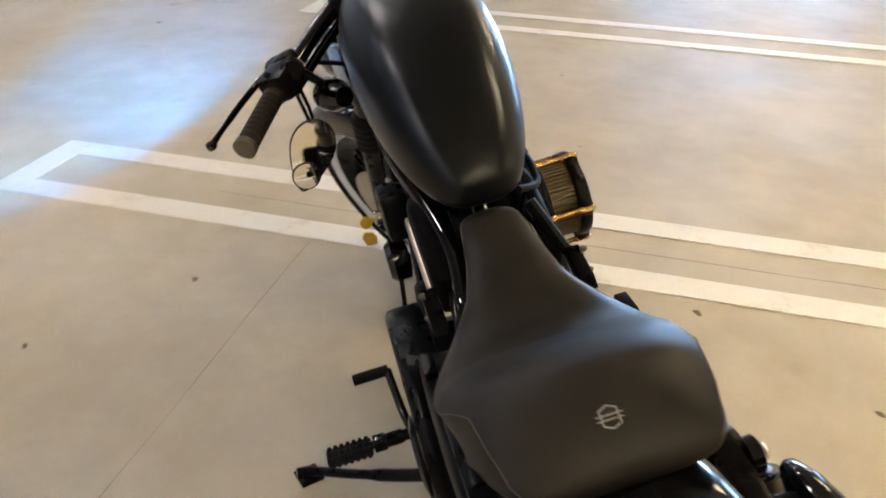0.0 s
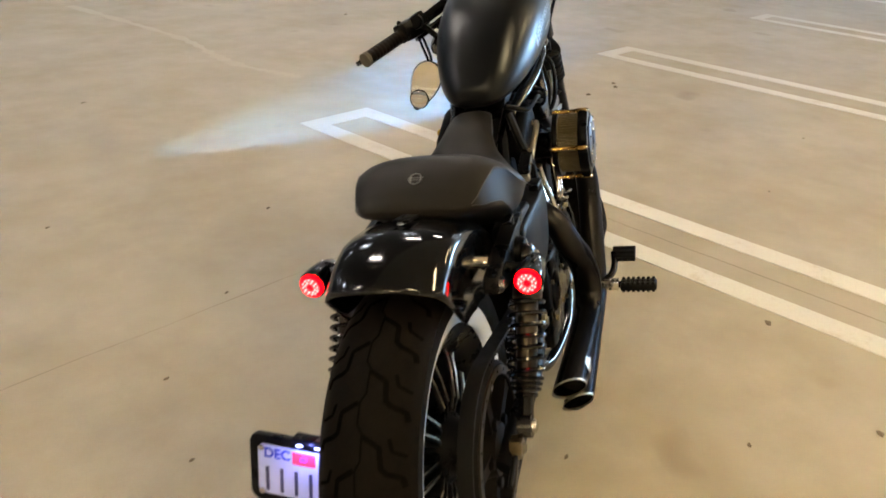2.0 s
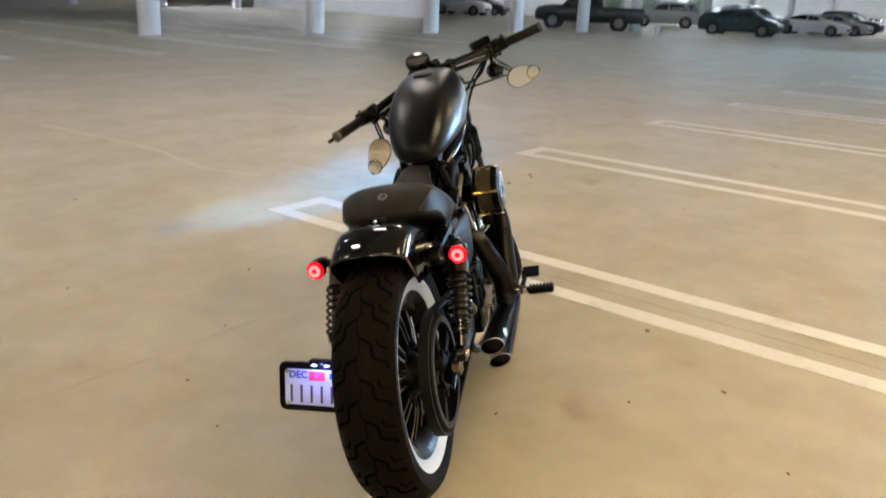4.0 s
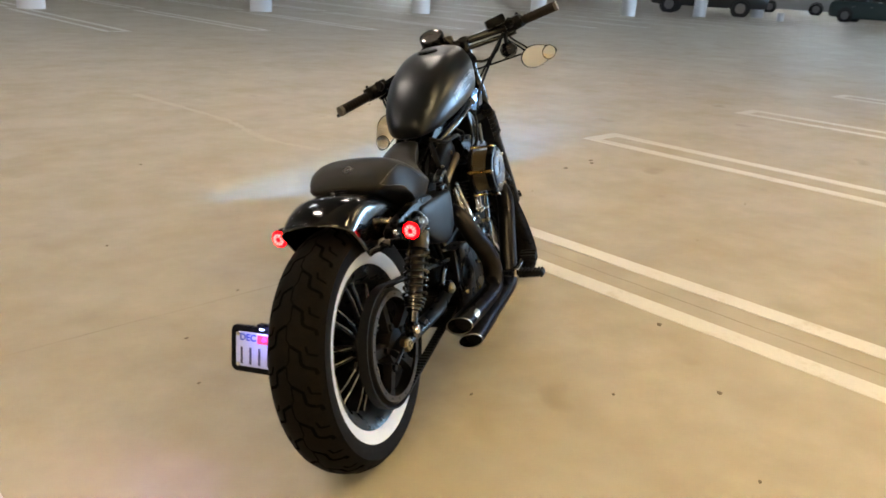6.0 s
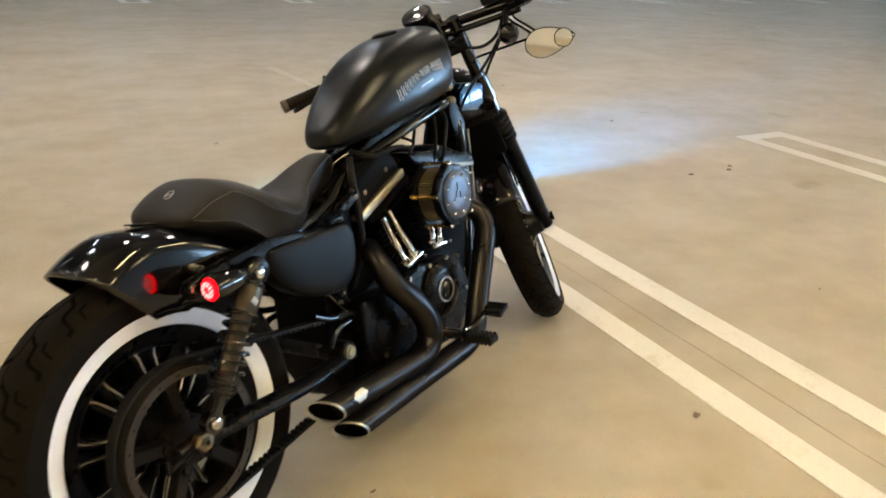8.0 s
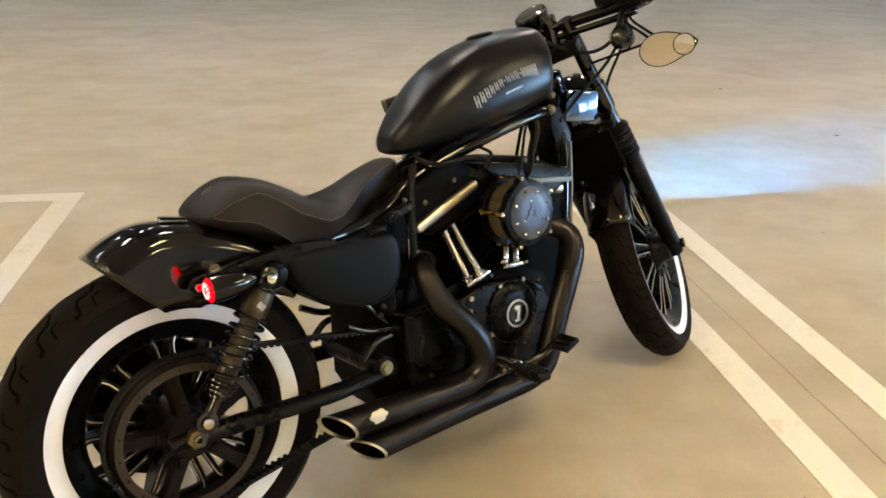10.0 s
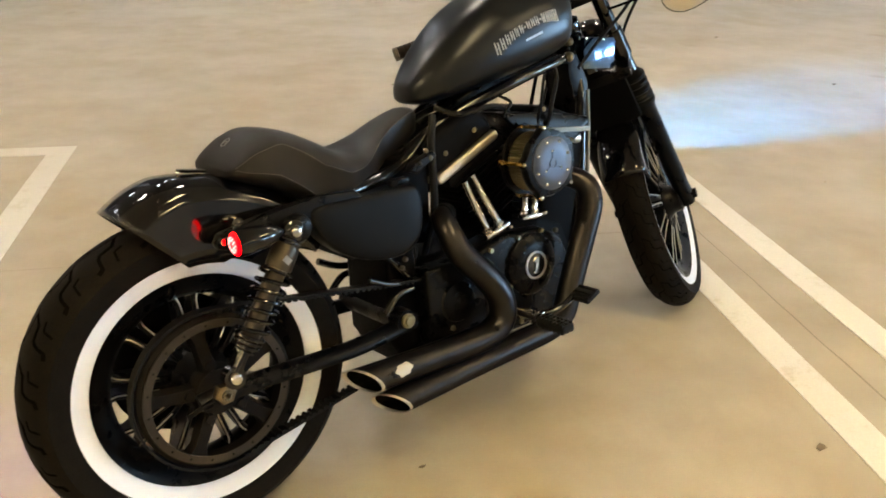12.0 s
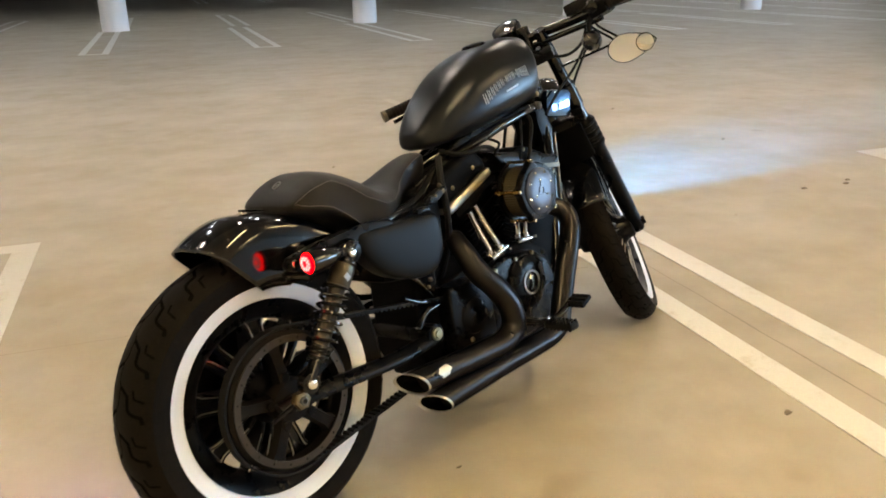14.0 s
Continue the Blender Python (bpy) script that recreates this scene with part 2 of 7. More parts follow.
WALL_WHITE = wall_paint("white_wall_paint", (0.78, 0.77, 0.76))
WALL_CREAM = wall_paint("pale_wall_paint", (0.78, 0.78, 0.80))
HAZE = glow("hazy_sky", (0.80, 0.90, 1.0), 1.25)
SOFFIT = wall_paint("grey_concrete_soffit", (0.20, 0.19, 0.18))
# paler than the aisle soffit so that mirror and tank reflect it
SOFFIT_REFLECTED = wall_paint("pale_reflected_soffit", (0.42, 0.39, 0.33))
FLECK = surface("dry_dirt", (0.09, 0.07, 0.045), (0.20, 0.155, 0.10), (0.7, 0.9), scale=60)

# ---- mesh builders ----


def ring_skin(bm, rings, closed=True, caps=True):
    """Joins rings of equal count into one skin."""
    rows = [[bm.verts.new(p) for p in ring] for ring in rings]
    n = len(rows[0])
    for a, b in zip(rows, rows[1:]):
        for i in range(n if closed else n - 1):
            j = (i + 1) % n
            bm.faces.new((a[i], a[j], b[j], b[i]))
    if caps and closed:
        bm.faces.new(rows[0][::-1])
        bm.faces.new(rows[-1])
    return rows


def smooth_path(points, steps=6):
    """A Catmull-Rom curve through the points."""
    p = [Vector(q) for q in points]
    p = [p[0] * 2 - p[1], *p, p[-1] * 2 - p[-2]]
    out = []
    for i in range(1, len(p) - 2):
        a, b, c, d = p[i - 1:i + 3]
        for k in range(steps):
            t = k / steps
            out.append(0.5 * (2 * b + (c - a) * t + (2 * a - 5 * b + 4 * c - d) * t * t + (3 * b - a - 3 * c + d) * t ** 3))
    return [*out, p[-2]]


def tube(bm, points, radius, segs=10, caps=True, squash=1.0):
    """A pipe along the points; radius is a number or one for each point."""
    pts = [Vector(p) for p in points]
    radii = radius if isinstance(radius, (list, tuple)) else [radius] * len(pts)
    side, rings = None, []
    for i, p in enumerate(pts):
        d = (pts[min(i + 1, len(pts) - 1)] - pts[max(i - 1, 0)]).normalized()
        if side is None:
            side = d.orthogonal().normalized()
        side = (side - d * side.dot(d)).normalized()
        up = d.cross(side)
        rings.append([p + radii[i] * (math.cos(a) * side + squash * math.sin(a) * up) for a in (2 * math.pi * k / segs for k in range(segs))])
    ring_skin(bm, rings, True, caps)


def lathe(bm, profile, centre, axis, segs=48, closed=False):
    """Turns (radius, along) points round an axis through centre."""
    turn = Vector(axis).normalized().to_track_quat("Z", "Y").to_matrix()
    rows = []
    for r, h in profile:
        rows.append([bm.verts.new(Vector(centre) + turn @ Vector((r * math.cos(a), r * math.sin(a), h))) for a in (2 * math.pi * k / segs for k in range(segs))])
    pairs = list(zip(rows, rows[1:])) + ([(rows[-1], rows[0])] if closed else [])
    for a, b in pairs:
        for i in range(segs):
            bm.faces.new((a[i], a[(i + 1) % segs], b[(i + 1) % segs], b[i]))
    if not closed:
        for row in (rows[0][::-1], rows[-1]):
            bm.faces.new(row)


def disc(bm, centre, axis, radius, depth, segs=24, chamfer=None):
    c = min(radius, depth) * 0.2 if chamfer is None else chamfer
    lathe(bm, [(radius - c, -depth / 2), (radius, -depth / 2 + c), (radius, depth / 2 - c), (radius - c, depth / 2)], centre, axis, segs)


def dome(bm, centre, axis, r, h):
    """A round-headed bolt."""
    lathe(bm, [(r, -h), (r, 0.0), (r * 0.86, h * 0.5), (r * 0.5, h * 0.86), (r * 0.08, h)], centre, axis, 14)


def box(bm, size, m=None, bevel=0.0, segments=2):
    """A box of that size in the middle of m, with rounded edges."""
    made = bmesh.ops.create_cube(bm, size=1.0, matrix=(m or Matrix()) @ Matrix.Diagonal((*size, 1)))
    if bevel:
        edges = list({e for v in made["verts"] for e in v.link_edges})
        bmesh.ops.bevel(bm, geom=edges, offset=bevel, segments=segments, profile=0.6, affect="EDGES", clamp_overlap=True)


def slab(bm, outline, y0, y1, bevel=0.0, m=None):
    """Extrudes an (x, z) outline from y0 to y1 and rounds its rims."""
    m = m or Matrix()
    a = [bm.verts.new(m @ Vector((x, y0, z))) for x, z in outline]
    b = [bm.verts.new(m @ Vector((x, y1, z))) for x, z in outline]
    n = len(a)
    faces = [bm.faces.new(a), bm.faces.new(b[::-1])]
    for i in range(n):
        faces.append(bm.faces.new((a[(i + 1) % n], a[i], b[i], b[(i + 1) % n])))
    if bevel:
        rims = list({e for f in faces[:2] for e in f.edges})
        bmesh.ops.bevel(bm, geom=rims, offset=bevel, segments=3, profile=0.6, affect="EDGES", clamp_overlap=True)


def oval(n, a, b, power=2.5):
    """Points of a rounded box, as unit pairs."""
    out = []
    for k in range(n):
        t = 2 * math.pi * k / n
        c, s = math.cos(t), math.sin(t)
        out.append((a * math.copysign(abs(c) ** (2 / power), c), b * math.copysign(abs(s) ** (2 / power), s)))
    return out


def finish(bm, name, material, smooth=40.0):
    bmesh.ops.recalc_face_normals(bm, faces=bm.faces)
    me = bpy.data.meshes.new(name)
    bm.to_mesh(me)
    bm.free()
    me.materials.append(material)
    if smooth:
        me.shade_smooth()
        me.set_sharp_from_angle(angle=radians(smooth))
    return me


def part(name, bm, material, parent, label="", m=None, smooth=40.0):
    """Links a bmesh as one mesh under a thing or a part."""
    if m:
        bm.transform(m)
    ob = new(name, finish(bm, name, material, smooth))
    ob.parent = parent
    return tagged(ob, label)


def thing(name, bm, material, label, category, group="", kind="", smooth=40.0):
    return tagged(new(name, finish(bm, name, material, smooth)), label, category, group, kind)


def soften(ob, levels=2):
    mod = ob.modifiers.new("smooth", "SUBSURF")
    mod.levels = mod.render_levels = levels
    return ob

# ---- garage: floor, lines, pillars, walls, ceiling ----


def settle(ob):
    ob.matrix_world = GARAGE
    return ob


def floor_sheet():
    bm = bmesh.new()
    xs = [-60, -20, -6, -2, 0, 2, 4, 8, 20, 60, 140]
    ys = [-40, -12, -4, -1, 1, 3, 6, 12, 30, 60, 120]
    grid = [[bm.verts.new((x, y, 0)) for x in xs] for y in ys]
    for r0, r1 in zip(grid, grid[1:]):
        for i in range(len(xs) - 1):
            bm.faces.new((r0[i], r0[i + 1], r1[i + 1], r1[i]))
    return settle(thing("floor", bm, CONCRETE, "tan sealed concrete garage floor with faint stains", "floor", kind="structure", smooth=0))


floor_sheet()

STALL, LINE_W, LINE_LOW, LINE_HIGH = 2.706, 0.107, 1.453, 1.902


def parking_line(s0, near, far, wear=0.0):
    """A hairpin of two painted strips, joined at the aisle end, lying on the floor."""
    bm = bmesh.new()
    w, span = LINE_W, LINE_HIGH - LINE_LOW
    sign = 1 if far > near else -1
    pieces = [((0, near), (w, far)), ((span - w, near), (span, far)), ((w, near), (span - w, near + sign * w))]
    for (x0, y0), (x1, y1) in pieces:
        y0, y1 = min(y0, y1), max(y0, y1)
        box(bm, (x1 - x0, y1 - y0, 0.003), pose(s0 + (x0 + x1) / 2, (y0 + y1) / 2, 0.0015))
    return settle(thing("parking_line", bm, LINE, "worn off-white double parking line painted on concrete", "parking line", "parking lines", "structure", smooth=0))


for k in range(-4, 16):
    parking_line(LINE_LOW + k * STALL, 2.385, -3.1)
for k in range(-6, 16):
    parking_line(LINE_LOW - 0.15 + k * STALL, 12.0, 17.3)
    parking_line(LINE_LOW + k * STALL, 23.2, 17.9)
for k in range(0, 18):
    parking_line(LINE_LOW + k * STALL, 33.0, 38.4)


def floor_joint(name, points, width=0.004):
    """A narrow filled saw cut, slightly wandering."""
    bm = bmesh.new()
    rnd = random.Random(len(points))
    a, b = Vector((*points[0], 0)), Vector((*points[1], 0))
    n = max(2, int((b - a).length / 0.12))
    d = (b - a).normalized()
    side = Vector((-d.y, d.x, 0))
    rows = []
    for i in range(n + 1):
        p = a.lerp(b, i / n) + side * rnd.uniform(-0.004, 0.004)
        w = width * rnd.uniform(0.4, 1.0)
        rows.append([bm.verts.new(p + side * w / 2 + Vector((0, 0, 0.0045))), bm.verts.new(p - side * w / 2 + Vector((0, 0, 0.0045)))])
    for p, q in zip(rows, rows[1:]):
        bm.faces.new((p[0], p[1], q[1], q[0]))
    return settle(thing(name, bm, JOINT, "thin dark saw-cut joint in the concrete floor", "floor joint", "floor joints", "structure", smooth=0))


floor_joint("floor_joint", [(1.662, -3.0), (1.662, 1.6)], 0.007)
floor_joint("floor_joint", [(-1.2, 1.163), (1.42, 1.163)], 0.0035)
floor_joint("floor_joint", [(7.1, -3.0), (7.1, 2.2)], 0.007)


def floor_streak(points, width):
    """A pale worn streak scraped into the floor's sealer."""
    bm = bmesh.new()
    rnd = random.Random(5)
    path = smooth_path([(x, y, 0.0015) for x, y in points], 10)
    rows = []
    for i, p in enumerate(path):
        d = (path[min(i + 1, len(path) - 1)] - path[max(i - 1, 0)]).normalized()
        side = Vector((-d.y, d.x, 0)) * width * rnd.uniform(0.25, 1.0)
        rows.append([bm.verts.new(p + side), bm.verts.new(p - side)])
    for p, q in zip(rows, rows[1:]):
        bm.faces.new((p[0], p[1], q[1], q[0]))
    return thing("floor_streak", bm, STREAK, "pale worn streak on the concrete floor", "floor mark", kind="structure", smooth=0)


floor_streak([(4.3, 4.4), (4.02, 3.69), (3.72, 3.0), (3.40, 2.55), (3.27, 2.32), (3.21, 2.05), (3.18, 1.85)], 0.05)


def pillar():
    bm = bmesh.new()
    lathe(bm, [(0.285, 0.0), (0.285, 0.6), (0.28, 1.6), (0.285, 2.6), (0.285, CEILING)], (0, 0, 0), (0, 0, 1), 40)
    return thing("pillar", bm, PILLAR_WHITE, "round white-painted concrete pillar standing on the garage floor", "pillar", "pillars")


first = pillar()
spots = [(-1.06 + 5.64 * k, 17.6 - 0.11 * k) for k in range(-2, 8)] + [(-1.03 + 5.412 * k, 41.0) for k in range(0, 14)] + [(-1.03 + 5.412 * k, 64.0) for k in range(2, 16)]
spots = [p for p in spots if not (35.2 < p[0] < 44.0 and 28 < p[1] < 50) and not (66 < p[0] < 72)]
spots += [(56.0, 19.4), (60.5, 17.6), (66.0, 16.2), (72.0, 14.6), (62.0, 21.4)]
for i, (s, y) in enumerate(spots):
    m = GARAGE @ pose(s, y, 0)
    if i == 0:
        first.matrix_world = m
    else:
        copy_thing(first, m)


def slabs(name, boxes, material, label, category):
    bm = bmesh.new()
    for (x0, y0, z0), (x1, y1, z1) in boxes:
        box(bm, (x1 - x0, y1 - y0, z1 - z0), pose((x0 + x1) / 2, (y0 + y1) / 2, (z0 + z1) / 2))
    return settle(thing(name, bm, material, label, category, kind="structure", smooth=0))


# edge of the added, unseen lower ceiling, placed for the tank's reflections
NEAR_EDGE = 1.8
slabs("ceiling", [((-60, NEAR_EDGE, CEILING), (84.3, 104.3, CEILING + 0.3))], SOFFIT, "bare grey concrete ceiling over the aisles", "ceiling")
slabs("ceiling_near", [((-60, -9.0, LAMP_HEIGHT), (84.3, NEAR_EDGE, LAMP_HEIGHT + 0.3)), ((-60, NEAR_EDGE - 0.3, LAMP_HEIGHT + 0.3), (84.3, NEAR_EDGE, CEILING))], SOFFIT_REFLECTED, "unseen lower ceiling added over the parked row, pale for reflections", "ceiling")
slabs("wall_core", [((36.5, 29.6, 0), (36.9, 45.5, CEILING))], WALL_CREAM, "cream-painted stair core wall", "wall")
slabs("wall_mid", [((65.6, 25.5, 0), (66.0, 43.5, CEILING)), ((60.4, 43.1, 0), (65.6, 43.5, CEILING))], WALL_CREAM, "pale painted partition wall behind the parked cars", "wall")
# unseen wall; its entrance is added so blue daylight reaches the bike
slabs("wall_near", [((-60, -9.0, 0), (18.5, -8.7, CEILING)), ((26.5, -9.0, 0), (84.0, -8.7, 1.05)), ((18.5, -9.0, 2.9), (84.0, -8.7, CEILING))] + [((x, -9.0, 1.05), (x + 0.6, -8.7, 2.9)) for x in (26.5, 32, 40, 49, 58, 67, 76)],
      WALL_WHITE, "unseen white outer wall with an added wide entrance and open bays for daylight", "wall")
# unseen frame added round the area lamp at the row's end
slabs("wall_end", [((34.0, 0.6, 0), (34.3, 1.4, CEILING)), ((34.0, -8.7, 3.0), (34.3, 0.6, LAMP_HEIGHT))], WALL_WHITE, "unseen white wall added to frame the daylight at the row's end", "wall")
slabs("wall_back", [((-40, -8.7, 0), (-39.7, 104, CEILING))], WALL_WHITE, "plain white garage wall", "wall")


def ramp_wall():
    """The east wall, whose openings have sills that climb with the ramp outside."""
    def sill(y):
        return max(1.1, 2.9 + (25.65 - y) * 0.145)
    bm = bmesh.new()
    bays = [(46.0, 41.0), (40.0, 34.5), (33.5, 26.6), (25.65, 17.26), (16.26, 12.1), (11.0, 3.5), (2.5, -4.0)]
    turned = Matrix(((0, 1, 0, 0), (1, 0, 0, 0), (0, 0, 1, 0), (0, 0, 0, 1)))
    for a, b in bays:
        if sill(b) < CEILING - 0.4:
            slab(bm, [(a, 0), (a, sill(a)), (b, sill(b)), (b, 0)], 84.0, 84.3, 0.0, turned)
            box(bm, (0.3, a - b, 0.25), pose(84.15, (a + b) / 2, CEILING - 0.125))
        else:
            box(bm, (0.3, a - b, CEILING), pose(84.15, (a + b) / 2, CEILING / 2))
    ends = [104.0] + [v for bay in bays for v in bay] + [-8.7]
    for a, b in zip(ends[::2], ends[1::2]):
        box(bm, (0.3, a - b, CEILING), pose(84.15, (a + b) / 2, CEILING / 2))
    return settle(thing("wall_east", bm, WALL_WHITE, "white outer wall with openings above a climbing parapet", "wall", kind="structure", smooth=0))


ramp_wall()
slabs("wall_side", [((70.0, 45.5, 0), (70.3, 104.0, 0.9)), ((70.0, 45.5, 4.4), (70.3, 104.0, CEILING))] + [((70.0, y, 0.9), (70.3, y + 1.0, 4.4)) for y in range(46, 104, 6)],
      WALL_WHITE, "white outer wall with long open bays to daylight", "wall")
slabs("wall_north", [((-39.7, 104.0, 0), (70.3, 104.3, CEILING))], WALL_WHITE, "plain white wall closing the garage", "wall")


def sky_sheet(name, a, b):
    """A plain sheet of bright hazy sky far outside the openings."""
    bm = bmesh.new()
    bm.faces.new([bm.verts.new((*q, z)) for q, z in ((a, -2), (b, -2), (b, 40), (a, 40))])
    return settle(thing(name, bm, HAZE, "bright hazy sky beyond the openings", "backdrop", kind="structure", smooth=0))


sky_sheet("backdrop", (138.0, -40.0), (138.0, 190.0))

# ceiling luminaires: the ones over the near stalls burn warm, those across the aisle cooler


def luminaire(material):
    root = new("ceiling_light")
    bm = bmesh.new()
    box(bm, (1.24, 0.30, 0.05), pose(0, 0, 0.055), 0.008)
    part("housing", bm, WALL_WHITE, root)
    bm = bmesh.new()
    box(bm, (1.18, 0.24, 0.03), pose(0, 0, 0.016), 0.006)
    part("diffuser", bm, material, root, "glowing white diffuser")
    return tagged(root, "long white ceiling strip light, switched on", "ceiling light", "ceiling lights")


WARM_TUBE, COOL_TUBE, FAR_TUBE, FILL_TUBE = glow("warm_tube", LAMP_WARM, 66.0), glow("cool_tube", LAMP_COOL, 92.0), glow("far_tube", LAMP_FAR, 46.0), glow("fill_tube", LAMP_FAR, 260.0)
warm, cool, far, bright = luminaire(WARM_TUBE), luminaire(COOL_TUBE), luminaire(FAR_TUBE), luminaire(FILL_TUBE)
warm_spots = [(x, y) for y in (-5.6, -1.3) for x in (-8.9, -5.5, -2.1, 1.3, 4.7, 8.1)] + [(x, -3.5) for x in (-14.0, -22.0)]
cool_spots = [(x, y) for y in (4.0, 12.0) for x in (-14.0, -22.0, -30.0)] + [(x, 4.6) for x in (-6.8, -3.4, 0.0, 3.4, 6.8)]
# far and bright tubes are unseen, added to lift the far floor and walls
far_spots = [(x, y) for y in (3.5,) for x in (13.0, 20.0, 28.0, 38.0, 50.0)] + [(x, y) for y in (8.6, 14.5, 20.5) for x in (-8.0, -3.0, 2.0, 7.0, 13.0, 20.0, 28.0)]
fill_spots = [(29.5, y) for y in (29.0, 34.0, 39.0, 44.0)] + [(59.0, y) for y in (25.0, 30.0, 35.0, 40.0)] + [(x, y) for y in (4.0, 11.0, 18.0) for x in (66.0, 77.0)] + [(60.0, y) for y in (56.0, 68.0, 80.0, 92.0)] + [(30.0, 94.0), (44.0, 94.0), (12.0, 94.0), (14.0, 60.0), (30.0, 66.0), (44.0, 16.0)]
for master, places, height in ((warm, warm_spots, LAMP_HEIGHT), (cool, cool_spots, CEILING), (far, far_spots, CEILING), (bright, fill_spots, CEILING)):
    for i, (x, y) in enumerate(places):
        m = GARAGE @ pose(x, y, height - 0.08, 0, 0, 90)
        if i == 0:
            master.matrix_world = m
        else:
            copy_thing(master, m)

# ---- the motorcycle, in its own upright frame: x ahead, y to its left, z up, rear tyre on the origin ----
LEAN_ANGLE = 12.8
BIKE = pose(0, 0, 0, 0, 0, 0.7) @ pose(0, 0, 0, -LEAN_ANGLE, 0, 0) @ pose(0, 0.012, 0)
RAKE, LOCK = 30.0, 33.6
AXIS_FOOT = Vector((1.632, 0, 0))
AXIS = Vector((-math.sin(radians(RAKE)), 0, math.cos(radians(RAKE))))
STEER = Matrix.Translation((0, 0.005, 0.010)) @ Matrix.Translation(AXIS_FOOT) @ Matrix.Rotation(radians(LOCK), 4, AXIS) @ Matrix.Translation(-AXIS_FOOT)
AHEAD = Vector((math.cos(radians(RAKE)), 0, math.sin(radians(RAKE))))
REAR_AXLE, FRONT_AXLE = Vector((0, 0, 0.32)), Vector((1.4965, 0, 0.302))

bike = tagged(new("motorcycle"), "matte black cruiser motorcycle with whitewall tyres leaning on its side stand", "motorcycle")
bike.matrix_world = BIKE


def tyre_profile(radius, width, rim):
    """Half-round tyre section as (radius, across)."""
    w = width / 2
    return [(rim, -w * 0.66), (rim + 0.010, -w * 0.77), (rim + (radius - rim) * 0.30, -w * 0.895), (rim + (radius - rim) * 0.5, -w * 0.975), (rim + (radius - rim) * 0.68, -w),
            (radius - 0.026, -w * 0.90), (radius - 0.012, -w * 0.68), (radius - 0.003, -w * 0.36), (radius, 0)]


def mirrored(profile):
    return profile + [(r, -h) for r, h in reversed(profile[:-1])]


def wheel(name, centre, radius, width, rim, white, spokes, m=None):
    """A cast wheel with split spokes, its tyre and its white walls."""
    c, y = Vector(centre), (0, 1, 0)
    bm = bmesh.new()
    w = width / 2
    lathe(bm, [(rim - 0.040, -0.018), (rim - 0.028, -w * 0.45), (rim - 0.010, -w * 0.66), (rim + 0.006, -w * 0.74), (rim + 0.010, -w * 0.68), (rim - 0.004, -w * 0.55),
               (rim - 0.004, w * 0.55), (rim + 0.010, w * 0.68), (rim + 0.006, w * 0.74), (rim - 0.010, w * 0.66), (rim - 0.028, w * 0.45), (rim - 0.040, 0.018)], c, y, 72, True)
    root = part(name, bm, SATIN_BLACK, bike, "black cast split-spoke wheel", m)
    bm = bmesh.new()
    lathe(bm, [(0.020, -0.085), (0.040, -0.08), (0.044, -0.055), (0.060, -0.035), (0.060, 0.035), (0.044, 0.055), (0.040, 0.08), (0.020, 0.085)], c, y, 32)
    part("hub", bm, SATIN_BLACK, root, "", m)
    for k in range(spokes):
        a = 2 * math.pi * (k + 0.2) / spokes
        for off in (-1, 1):
            bm = bmesh.new()
            a0, a1 = a + off * 0.16, a + off * 0.105
            pts = []
            for i, (r, ang, lift) in enumerate([(0.050, a0, 0.030), (0.085, a + off * 0.135, 0.034), (0.13, a + off * 0.11, 0.026), (rim - 0.05, a1, 0.018), (rim - 0.024, a + off * 0.15, 0.012)]):
                pts.append((c + Vector((r * math.cos(ang), 0, r * math.sin(ang))), lift))
            rings = []
            for i, (p, lift) in enumerate(pts):
                d = (pts[min(i + 1, 4)][0] - pts[max(i - 1, 0)][0]).normalized()
                s = Vector((-d.z, 0, d.x)) * 0.0062
                rings.append([p + s + Vector((0, -lift, 0)), p + s * 0.5 + Vector((0, -lift - 0.003, 0)), p - s * 0.5 + Vector((0, -lift - 0.003, 0)), p - s + Vector((0, -lift, 0)),
                              p - s + Vector((0, lift, 0)), p - s * 0.5 + Vector((0, lift + 0.003, 0)), p + s * 0.5 + Vector((0, lift + 0.003, 0)), p + s + Vector((0, lift, 0))])
            ring_skin(bm, rings)
            part("spoke", bm, SATIN_BLACK, root, "", m)
            bm = bmesh.new()
            edge = [[p - Vector((-d.z, 0, d.x)) * 0.0028 + Vector((0, -lift - 0.0036, 0)) for p, lift in pts] for d in [(pts[-1][0] - pts[0][0]).normalized()]][0]
            tube(bm, edge[1:], 0.0016, 5)
            part("spoke_edge", bm, CUT_METAL, root, "machined bright spoke edge", m)
    bm = bmesh.new()
    lathe(bm, mirrored(tyre_profile(radius, width, rim)), c, y, 96, True)
    tyre = part("tyre", bm, TYRE_RUBBER, root, "black tyre with zigzag tread grooves", m)
    lo, hi = white
    prof = tyre_profile(radius, width, rim)

    def side_at(r):
        for (r0, h0), (r1, h1) in zip(prof, prof[1:]):
            if r0 <= r <= r1:
                return h0 + (h1 - h0) * (r - r0) / (r1 - r0)
        return prof[0][1]
    for sign in (1, -1):
        bm = bmesh.new()
        steps = [lo + (hi - lo) * i / 6 for i in range(7)]
        outer = [(r, sign * (side_at(r) - 0.0006 * (1 if 0 < i < 6 else 0.3))) for i, r in enumerate(steps)]
        inner = [(r, sign * (side_at(r) + 0.003)) for r in reversed(steps)]
        lathe(bm, outer + inner, c, y, 96, True)
        part("whitewall", bm, WHITE_RUBBER, root, "clean white sidewall band", m)
    return root


